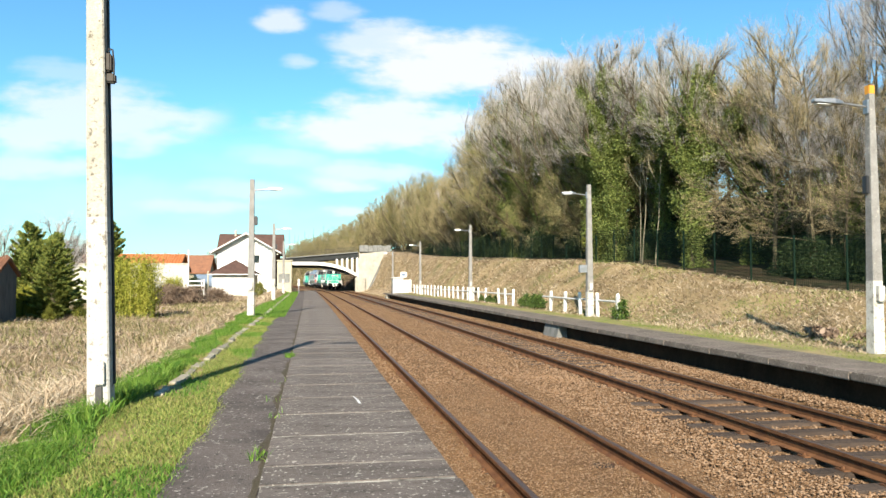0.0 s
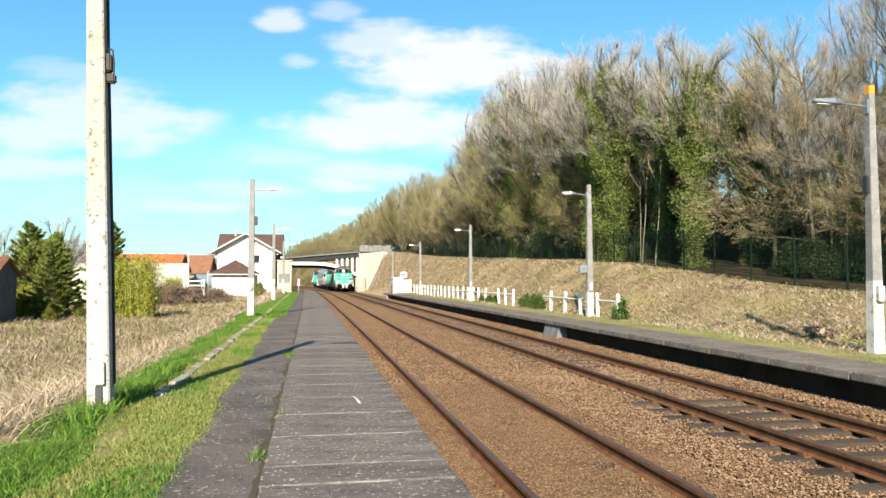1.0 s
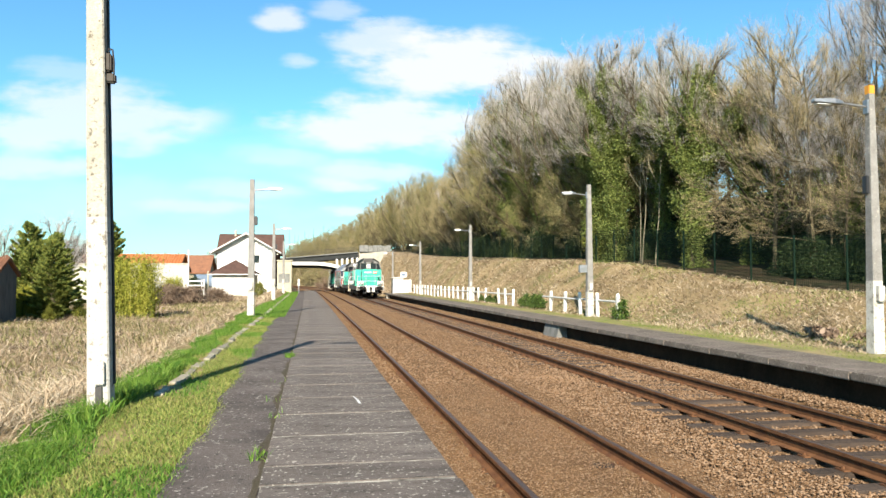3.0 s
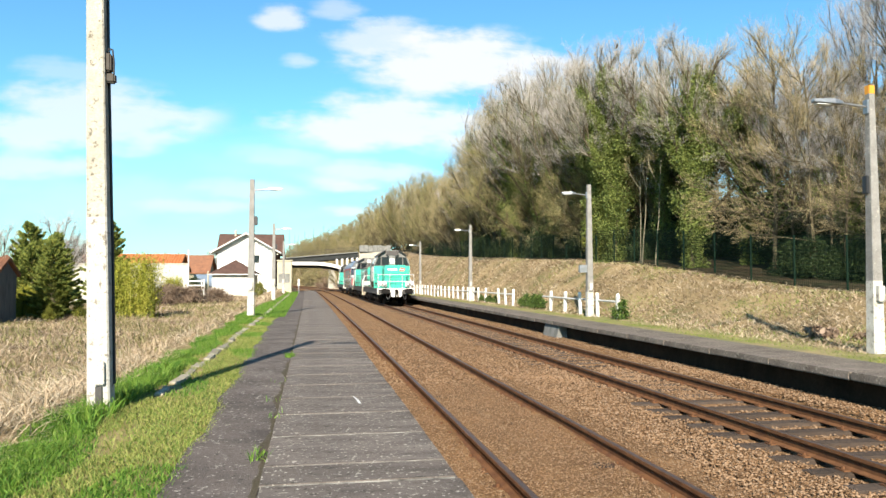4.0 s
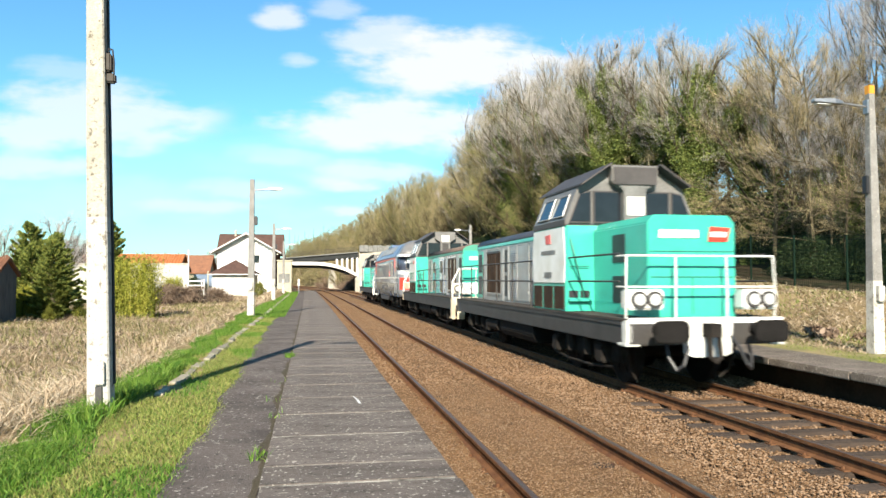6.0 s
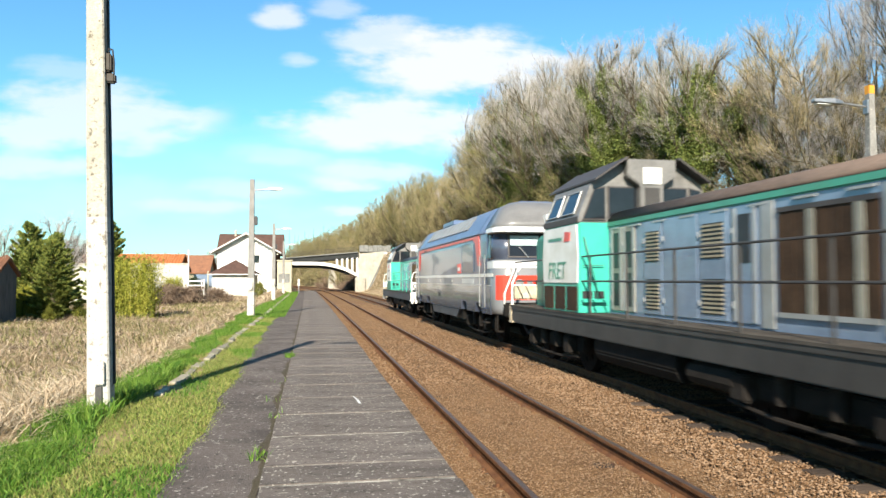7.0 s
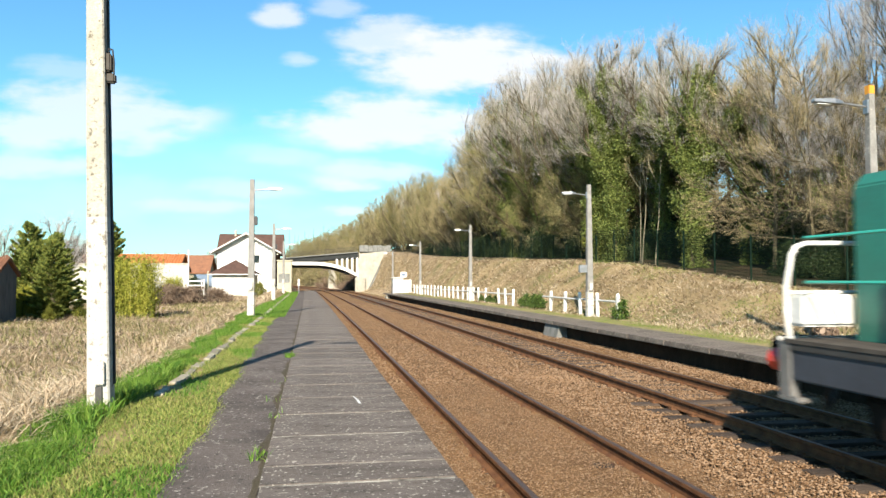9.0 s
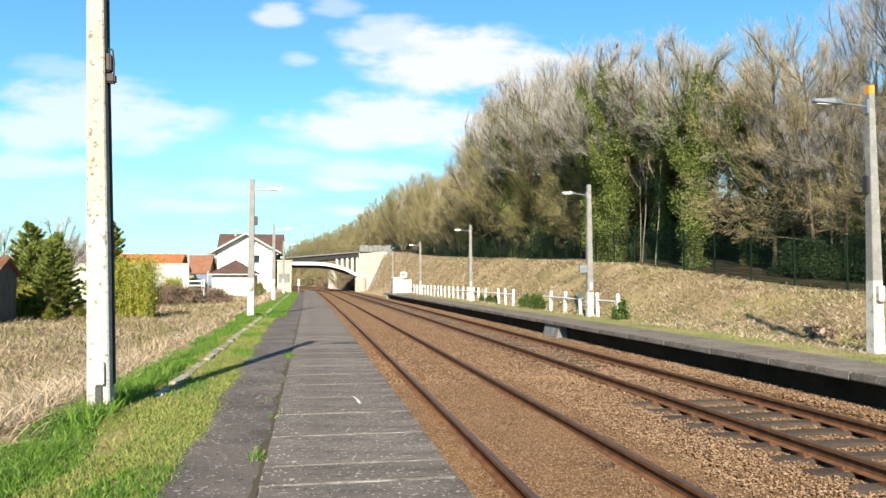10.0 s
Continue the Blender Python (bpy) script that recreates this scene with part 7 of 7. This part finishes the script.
for sx in (-1, 1):
    word = bpy.data.curves.new("lettering", "FONT")
    word.body = "FRET"
    word.size, word.extrude, word.shear = 0.50, 0.003, 0.15
    word.materials.append(DULL)
    letters = new("lettering", word)
    letters.parent = next(c for c in loco2.children if c.name.startswith("side_panel") and (c.data.vertices[0].co.x > 0) == (sx > 0))
    letters.matrix_basis = Matrix(((0, 0, sx, sx * 1.447), (sx, 0, 0, 4.38 - sx * 0.66), (0, 1, 0, 1.9), (0, 0, 0, 1)))
    tagged(letters, "faded green lettering")
loco3 = line_loco("dark grey mainline diesel with red nose and white waist stripe")
LOCOS.append((loco3, 29.8, 17.1, False))
loco4 = hood_loco("clean green shunting diesel with blue-grey side panels at the convoy's end", M["l_green"], M["l_green"], M["l_bluegrey"], M["l_white"], M["l_sill"], M["l_green"], True, M["l_cabgrey"], M["l_white"], SMALL_MARKS, M["l_cabgrey"], M["l_green_dark"], None, 4.2)
LOCOS.append((loco4, 47.3, 14.9, True))
part("tail_lamp", Shape().tube((1.24, 0.49, 0.98), (1.24, 0.22, 0.98), 0.13, 0.13, 14), M["l_red"], loco4, "red tail lamp")

# ---- small plants and stones ----
rs = np.random.RandomState(77)


def scatter(n, u0, u1, y0, y1, pw=1.0):
    y = y0 + (y1 - y0) * rs.rand(n) ** pw
    u = rs.uniform(u0, u1, n)
    return u + bend(y), y, u


def patchy(x, y, s=0.35):
    return np.sin(x * s * 2.1 + np.sin(y * s)) * np.sin(y * s * 1.7 + 1.3 * np.sin(x * s * 0.8))


x, y, u = scatter(130000, -2.62, -0.75, 3.0, 30, 1.7)
edge = -(0.87 + 0.0165 * np.minimum(y, 22)) + 0.035 * np.sin(y * 1.9) + 0.02 * np.sin(y * 4.7)
worn = patchy(x * 2.2, y, 0.55) + 0.5 * np.sin((u + 1.75) * 9) * np.sin(y * 0.8)
keep = ((np.abs(u + 1.8) > 0.10 + 0.05 * np.sin(y * 3.3) + 0.04 * np.sin(y * 7.1)) | (y < 9.2) | (rs.rand(len(u)) < 0.15)) & (u < edge + 0.10 * rs.rand(len(u)) ** 2) & (rs.rand(len(u)) < 1.05 - 0.55 * np.clip(worn, 0, 1))
keep &= (((u + 1.70) / 0.2) ** 2 + ((y - 7.0) / 1.0) ** 2 > 0.1 + 1.1 * rs.rand(len(u))) | (rs.rand(len(u)) < 0.2)
keep &= u > -2.45 - 0.12 * np.sin(y * 1.9) - 0.08 * np.sin(y * 4.3) - 0.08 * rs.rand(len(u))
lush = (u < -1.95 + 0.25 * np.sin(y * 1.3)) | (patchy(x * 1.5 + 3, y, 0.8) > 0.45)
z0 = PLAT_L - 0.04
a = keep & lush
blades("verge_grass", x[a], y[a], np.full(a.sum(), z0), np.where(u[a] < -1.95, 0.085 + 0.045 * np.sin(y[a] * 2.1 + 0.5) * np.sin(y[a] * 5.3), 0.05), 0.008, 1.0, M["grass"], "lush bright green grass on the verge", "grass", 2)
a = keep & ~lush
blades("worn_verge_grass", x[a], y[a], np.full(a.sum(), z0), 0.045, 0.008, 1.1, M["grass_worn"], "short worn yellow-green grass beside the path", "grass", 12)
x, y, u = scatter(9000, -2.75, -0.9, -9, 3.05)
blades("verge_grass_behind", x, y, np.full(len(x), PLAT_L - 0.04), 0.06, 0.01, 1.0, M["grass"], "green grass on the verge", "grass", 22)
x, y, u = scatter(9000, -14, -2.7, -9, 5.6)
blades("meadow_behind", x, y, ground_z(x, y) - 0.02, 0.2, 0.014, 1.5, M["straw"], "pale dry meadow grass", "grass", 23, 0.7)
x, y, u = scatter(34000, -2.75, -0.95, 28, 86, 1.6)
keep = (np.abs(u + 1.8) > 0.12) | (rs.rand(len(u)) < 0.15)
x, y = x[keep], y[keep]
blades("verge_grass_far", x, y, np.full(len(x), PLAT_L - 0.04), 0.085, 0.022, 0.8, M["grass"], "bright green grass on the far verge", "grass", 3)
x, y, u = scatter(2000, -2.45, -2.0, 7.4, 12)
blades("tall_grass", x, y, np.full(len(x), PLAT_L - 0.04), 0.17, 0.012, 0.9, M["grass"], "taller grass tufts beside the lamp post", "grass", 4)
tx_, ty_ = [], []
for cx, cy, n in ((-0.36, 13.5, 170), (-0.38, 5.9, 40), (-0.37, 7.6, 8), (-0.38, 10.2, 10), (-0.40, 8.6, 6)):
    tx_.append(rs.normal(cx + bend1(cy), 0.05, n))
    ty_.append(rs.normal(cy, 0.09, n))
tx_, ty_ = np.concatenate(tx_), np.concatenate(ty_)
blades("joint_weeds", tx_, ty_, np.full(len(tx_), PLAT_L - 0.02), 0.08, 0.009, 0.9, M["grass"], "small grass tufts in the platform joint", "grass", 5)

x, y, u = scatter(80000, -16, -2.7, 5.5, 46, 1.35)
z = ground_z(x, y)
mk = patchy(x, y)
keep = rs.rand(len(x)) < 0.55 + 0.6 * mk + 0.3 * patchy(x, y, 1.1)
old = (u < -3.9 - 0.6 * np.sin(y * 0.45)) & (patchy(x + 6, y, 0.42) + 0.5 * patchy(x, y, 1.3) + rs.normal(0, 0.3, len(x)) > -0.25)
for a, mt, nm, lab, sd in ((keep & ~old, "straw", "dry_meadow", "tangled pale dry meadow grass", 6), (keep & old, "mat_brown", "brown_meadow", "matted brown dead grass in the meadow", 32)):
    blades(nm, x[a], y[a], z[a] - 0.02, 0.19 + 0.10 * mk[a], 0.010 + 0.0006 * y[a], 1.5, M[mt], lab, "grass", sd, 0.7)
x, y, u = scatter(26000, -16, -2.6, 6, 46, 1.3)
keep = rs.rand(len(x)) < 0.55 - 0.5 * patchy(x, y)
blades("old_straw", x[keep], y[keep], ground_z(x, y)[keep], 0.30, 0.009 + 0.0006 * y[keep], 1.8, M["straw_old"], "brown weathered straw lying in the meadow", "straw", 28, 0.8)
x, y, u = scatter(20000, -14, -3.0, 12, 60, 1.15)
keep = (patchy(x + 2, y, 0.9) + 0.5 * patchy(x, y, 2.1) > 0.3) & (u < -3.4 - 0.5 * np.sin(y * 0.7))
blades("tall_dry_grass", x[keep], y[keep], ground_z(x, y)[keep] - 0.02, 0.30, 0.007 + 0.0006 * y[keep], 0.9, M["straw_old"], "upright tufts of tall dry grass", "grass", 26, 0.15)
x, y, u = scatter(15000, -13.5, -3.6, 10, 60, 1.2)
keep = patchy(x - 4, y, 0.45) + 0.4 * patchy(x, y, 1.4) > -0.05
blades("meadow_weeds", x[keep], y[keep], ground_z(x, y)[keep] - 0.02, 0.26, 0.014 + 0.0006 * y[keep], 0.8, M["weed"], "olive weeds among the dry grass", "weeds", 27)
x, y, u = scatter(12000, -6.5, -2.3, 5.5, 14, 1.2)
keep = (u < -2.42 - 0.15 * (np.sin(y * 1.7) > 0)) & (rs.rand(len(u)) < 0.35 + 0.65 * np.clip((u + 5.5) / 2, 0, 1))
blades("lying_straw", x[keep], y[keep], ground_z(x, y)[keep] + 0.01, 0.34, 0.010, 1.6, M["straw"], "long pale straw stalks lying at the meadow edge", "straw", 16, 0.85)
x, y, u = scatter(22000, -14, -2.6, 46, 100, 1.2)
blades("dry_meadow_far", x, y, ground_z(x, y) - 0.02, 0.22, 0.05, 1.3, M["straw"], "pale dry meadow grass further off", "grass", 7, 0.5)
x, y, u = scatter(9000, -13, -2.8, 7, 50, 1.2)
keep = patchy(x, y, 0.6) > 0.25
blades("meadow_green", x[keep], y[keep], ground_z(x, y)[keep] - 0.02, 0.14, 0.014 + 0.0006 * y[keep], 0.9, M["weed"], "green patches in the dry meadow", "grass", 8)
x, y, u = scatter(155000, 10.5, 16.6, 12.5, 123, 1.6)
mk = patchy(x, y, 0.5)
keep = (rs.rand(len(x)) < 0.66 + 0.45 * mk + 0.3 * patchy(x + 5, y, 0.17)) & ((u > 11.2) | (rs.rand(len(x)) < 0.35))
foot = np.where(u < 11.3, np.maximum(ground_z(x, y), PLAT_R - 0.012), ground_z(x, y)) - 0.02
old = patchy(x + 1.7, y, 0.8) + 0.6 * patchy(x, y + 3, 1.9) + rs.normal(0, 0.35, len(x)) > 0.12
for a, mt, nm, lab, sd in ((keep & ~old, "straw", "bank_grass", "flattened pale dry grass on the bank", 9), (keep & old, "straw_old", "bank_old_grass", "brown weathered grass in patches on the bank", 31)):
    blades(nm, x[a], y[a], foot[a], 0.2, 0.008 + 0.0008 * y[a], 1.5, M[mt], lab, "grass", sd, 0.85)
x, y, u = scatter(36000, 11.2, 16.4, 13, 90, 1.4)
keep = ((patchy(x, y, 0.35) > 0.30) & (rs.rand(len(u)) < 0.7)) | (u > 15.7) | ((u < 12.2) & (y < 40) & (rs.rand(len(u)) < 0.5)) | (((u - 12.9) / 1.0) ** 2 + ((y - 27.5) / 3.6) ** 2 < rs.rand(len(u)))
blades("bank_green", x[keep], y[keep], ground_z(x, y)[keep] - 0.02, 0.10, 0.02, 1.1, M["grass_worn"], "greener tufts on the bank", "grass", 10)
x, y, u = scatter(46000, 9.6, 11.6, 10, 84, 1.6)
keep = (u > 9.75 + 0.15 * np.sin(y)) & (rs.rand(len(u)) < np.where(y < 30, 0.65, 0.4) * np.clip(1.1 - (u - 9.8) / 1.3, 0.1, 1) * (0.5 + 0.5 * (patchy(x, y, 0.6) > -0.15)))
blades("far_verge_grass", x[keep], y[keep], np.full(keep.sum(), PLAT_R - 0.014), 0.035, 0.010, 1.2, M["grass_far"], "green grass behind the far platform", "grass", 11)
x, y, u = scatter(26000, 9.4, 17.5, 94, 123.5, 1.0)
blades("bridge_bank_grass", x, y, ground_z(x, y) - 0.02, 0.22, 0.035, 1.2, M["straw"], "pale dry grass beside the bridge", "grass", 19, 0.6)
debris = shrub(81, 1.0, 0.35, 500, M["bramble"], "dark heap of dead cut branches on the bank", 0.14, "brush_pile", 5)
debris.matrix_basis = at(12.0, 15.6, 0, 0.7)
for x_, y_, s_ in ((12.3, 14.6, 0.5), (12.9, 13.9, 0.45), (13.1, 13.3, 0.5)):
    copy_thing(debris, at(x_, y_, x_ * 99, s_))


def stones(name, n, u0, u1, y0, y1, size, pw, seed, label):
    r = np.random.RandomState(seed)
    y = y0 + (y1 - y0) * r.rand(n) ** pw
    u = r.uniform(u0, u1, n)
    z = np.full(n, -0.165) + 0.02 * (np.abs(u - 4.57) < 0.9) + 0.035 * (np.abs(u - TRACK_1) < 1.5) + 0.10 * np.clip((u - 7.6) / 0.3, 0, 1) - 0.04 * ((np.abs(u - TRACK_2) < 1.35) & (y < 11.5)) + r.uniform(-0.015, 0.02, n)
    near = np.minimum.reduce([np.abs(u - c) for c in (TRACK_1 - 0.7535, TRACK_1 + 0.7535, TRACK_2 - 0.7535, TRACK_2 + 0.7535)])
    keep = near > 0.12
    bare = (np.abs(u - TRACK_2) < 1.35) & (y < 11.8) & (r.rand(n) < 0.42)
    keep &= ~bare
    u, y, z = u[keep], y[keep], z[keep]
    n = len(u)
    base = np.array([(1, 0, 0), (-1, 0, 0), (0, 1, 0), (0, -1, 0), (0, 0, 1), (0, 0, -1)], float)
    V = base[None] * (size * r.uniform(0.45, 1.25, (n, 1, 1))) * r.uniform(0.6, 1.2, (n, 1, 3))
    V += r.normal(0, size * 0.18, (n, 6, 3))
    a = r.uniform(0, 2 * np.pi, n)
    ca, sa = np.cos(a)[:, None], np.sin(a)[:, None]
    X = V[..., 0] * ca - V[..., 1] * sa + (u + bend(y))[:, None]
    Y = V[..., 0] * sa + V[..., 1] * ca + y[:, None]
    Z = V[..., 2] * 0.6 + z[:, None]
    F = np.array([(0, 2, 4), (2, 1, 4), (1, 3, 4), (3, 0, 4), (2, 0, 5), (1, 2, 5), (3, 1, 5), (0, 3, 5)])
    tagged(sheet(name, np.stack([X, Y, Z], -1), tris=(np.arange(n)[:, None, None] * 6 + F[None]).reshape(-1, 3), material=M["stone"]), label, "ballast", kind="stuff")


stones("ballast_stones", 46000, 4.0, 8.45, 4.5, 16, 0.0225, 1.1, 1, "loose brown ballast stones between the rails")
stones("fine_ballast", 52000, 1.02, 4.2, 3.2, 14, 0.0115, 1.3, 3, "fine packed brown ballast of the near track")
stones("ballast_stones_far", 42000, 1.05, 8.45, 14, 60, 0.026, 1.6, 2, "brown ballast stones further along the line")

stones("ballast_behind", 8000, 1.02, 8.45, -9, 4.6, 0.02, 1.0, 4, "brown ballast stones under both tracks")

# ---- track ----
RAIL = [(-0.036, 0.0), (0.036, 0.0), (0.036, -0.035), (0.012, -0.05), (0.010, -0.125), (0.07, -0.145), (0.07, -0.155), (-0.07, -0.155), (-0.07, -0.145), (-0.010, -0.125), (-0.012, -0.05), (-0.036, -0.035)]
sleeper_mesh = as_mesh("sleeper", Shape().box(-1.3, 1.3, -0.12, 0.12, -0.30, -0.155), M["sleeper"], 0.012)
chair_mesh = as_mesh("rail_chair", Shape().box(-0.15, 0.15, -0.07, 0.07, -0.16, -0.143).tube((-0.105, 0, -0.15), (-0.105, 0, -0.11), 0.022, 0.02, 6).tube((0.105, 0, -0.15), (0.105, 0, -0.11), 0.022, 0.02, 6), M["rust"])
for centre, lab in ((TRACK_1, "rusty railway track half buried in brown ballast"), (TRACK_2, "rusty railway track with dark exposed wooden sleepers")):
    tr = thing("railway_track", lab, "track", "tracks", "structure")
    for sx in (-1, 1):
        s = sweep(Shape(), [(centre + sx * 0.7535 + a, b) for a, b in RAIL], YS)
        rl = part("rail", s, M["rust"], tr, "rust-brown rail")
        s = sweep(Shape(), [(centre + sx * 0.7535 + a, b) for a, b in ((-0.027, 0.0), (0.027, 0.0), (0.027, 0.003), (-0.027, 0.003))], YS)
        part("rail_head", s, M["rail_top"], rl, "dull polished running surface")
    for i in range(168):
        yv = -9.25 + i * 0.625
        o = new("sleeper", sleeper_mesh)
        o.parent = tr
        o.matrix_basis = pose(centre + bend1(yv) + spot.uniform(-0.02, 0.02), yv + spot.uniform(-0.015, 0.015), spot.uniform(-0.006, 0.004), 0, 0, spot.uniform(-0.8, 0.8))
        if yv < 40:
            for sx in (-1, 1):
                c = new("rail_chair", chair_mesh)
                c.parent = tr
                c.matrix_basis = pose(centre + sx * 0.7535 + bend1(yv), yv, 0)

# ---- platform pieces ----
pf = thing("platform_edge", "row of worn grey concrete platform edge slabs", "platform", kind="structure")
slab_a = as_mesh("slab", Shape().box(-0.34, 1.03, 0.014, 1.036, -0.14, 0.0), M["slab"], 0.012)
slab_b = as_mesh("slab", Shape().box(-0.34, 1.03, 0.014, 0.496, -0.14, 0.0), M["slab"], 0.012)
yv = -5.44
while yv < 92:
    half = abs(yv - 5.06) < 0.02
    o = new("slab", slab_b if half else slab_a)
    o.parent = pf
    o.matrix_basis = pose(bend1(yv) + spot.uniform(-0.008, 0.008), yv, PLAT_L + spot.uniform(-0.002, 0.002), spot.uniform(-0.08, 0.08), spot.uniform(-0.08, 0.08), spot.uniform(-0.2, 0.2))
    yv += 0.51 if half else 1.05
part("joint_mortar", sweep(Shape(), [(-0.325, PLAT_L - 0.02), (1.0, PLAT_L - 0.02), (1.0, PLAT_L - 0.007), (-0.325, PLAT_L - 0.007)], [y for y in ysf if y >= -5.4]), M["joint"], pf, "pale worn joints")

moss = Shape().loft([[(-0.375 - 0.02 * math.sin(y * 2.3) - 0.022 * math.sin(y * 5.1 + 1) - 0.012 * math.sin(y * 17.0) + bend1(y), y, PLAT_L - 0.0105), (-0.338 + bend1(y), y, PLAT_L - 0.0105), (-0.338 + bend1(y), y, PLAT_L - 0.06), (-0.49 + bend1(y), y, PLAT_L - 0.06)] for y in np.arange(-5, 40, 0.13)])
tagged(part("joint_moss", moss, M["moss"]), "dark mossy soil in the long joint beside the slabs", "moss", kind="structure")

fe = thing("far_platform_edge", "row of dark concrete nosing slabs on the far platform", "platform", kind="structure")
nose_mesh = as_mesh("nosing_slab", Shape().box(8.16, 8.75, 0.006, 1.994, -0.13, 0.0), M["nosing"], 0.02)
for i in range(44):
    yv = -8 + i * 2.0
    o = new("nosing_slab", nose_mesh)
    o.parent = fe
    o.matrix_basis = pose(bend1(yv), yv, PLAT_R + spot.uniform(-0.004, 0.004))
bl = thing("wall_block", "pale concrete pier in the platform wall", "wall")
part("block", Shape().loft([[(8.02, 23.5, -0.45), (8.6, 23.3, -0.45), (8.6, 25.2, -0.45), (8.02, 25.0, -0.45)], [(8.2, 23.5, 0.33), (8.6, 23.5, 0.33), (8.6, 25.0, 0.33), (8.2, 25.0, 0.33)]]), M["concrete"], bl, "", 0.02)
rp = thing("platform_ramp", "sloping pale end ramp of the far platform", "platform", kind="structure")
part("ramp", Shape().prism_x([(76.7, PLAT_R), (76.7, -0.5), (81, -0.5)], 8.2 + bend1(78), 9.5 + bend1(78)), M["stonework"], rp)

kb = thing("kerb", "broken pale kerb stones sunk in the grass", "kerb", kind="structure")
kerb_mesh = as_mesh("kerb_stone", Shape().loft([[(-0.09, 0.03, -0.2), (0.08, 0.0, -0.2), (0.10, 0.5, -0.2), (0.07, 0.93, -0.2), (-0.10, 0.90, -0.2), (-0.07, 0.45, -0.2)], [(-0.085, 0.04, 0.0), (0.07, 0.01, -0.01), (0.09, 0.5, 0.005), (0.06, 0.91, -0.008), (-0.095, 0.89, 0.0), (-0.06, 0.45, 0.006)]]), M["kerb"], 0.012)
for i in range(80):
    yv = 9.4 + i * 0.98
    if spot.random() < 0.10:
        continue
    o = new("kerb_stone", kerb_mesh)
    o.parent = kb
    o.matrix_basis = pose(-1.8 + bend1(yv) + spot.uniform(-0.02, 0.02), yv, PLAT_L - 0.004 + spot.uniform(-0.02, 0.012), spot.uniform(-1.0, 1.0), spot.uniform(-3, 3), spot.uniform(-3, 3)) @ Matrix.Diagonal((spot.uniform(0.7, 1.2), spot.uniform(0.8, 1.04), 1, 1))
mk_ = thing("paint_mark", "splash of white paint on a platform slab", "paint mark")
part("splash", Shape().prism_z([(0.525, 8.22), (0.55, 8.2), (0.545, 8.42), (0.50, 8.72), (0.49, 8.7), (0.515, 8.45)], PLAT_L + 0.002, PLAT_L + 0.005), M["white"], mk_)

# ---- movement ----
FRONT_0, SPEED = 140.88, 21.702


def motions():
    for ob, back, length, turned in LOCOS:
        rows = []
        for i in range(41):
            t = i * 0.25
            s = FRONT_0 - SPEED * t + back
            ya, yb = s + 3.2, s + length - 3.2
            xa, xb = TRACK_2 + bend1(ya), TRACK_2 + bend1(yb)
            turn = -math.degrees(math.atan2(xb - xa, yb - ya))
            m = pose(xa, ya, 0, 0, 0, turn) @ pose(0, -3.2, 0)
            if turned:
                m = m @ pose(0, length, 0, 0, 0, 180)
            rows.append((t, m))
        walk(ob, rows)
    for w, yc, r, side in WHEELSETS:
        step = math.degrees(SPEED / 30 / r)
        walk(w, [(i / 30, pose(0, yc, r) @ pose(0, 0, 0, side * step * i, 0, 0)) for i in range(301)])
    for ob, cx, cy, cz, dx, dz in CLOUDS:
        walk(ob, [(0.0, pose(cx, cy, cz)), (5.0, pose(cx + dx * 0.45, cy, cz + dz * 0.45)), (10.0, pose(cx + dx, cy, cz + dz))])


motions()
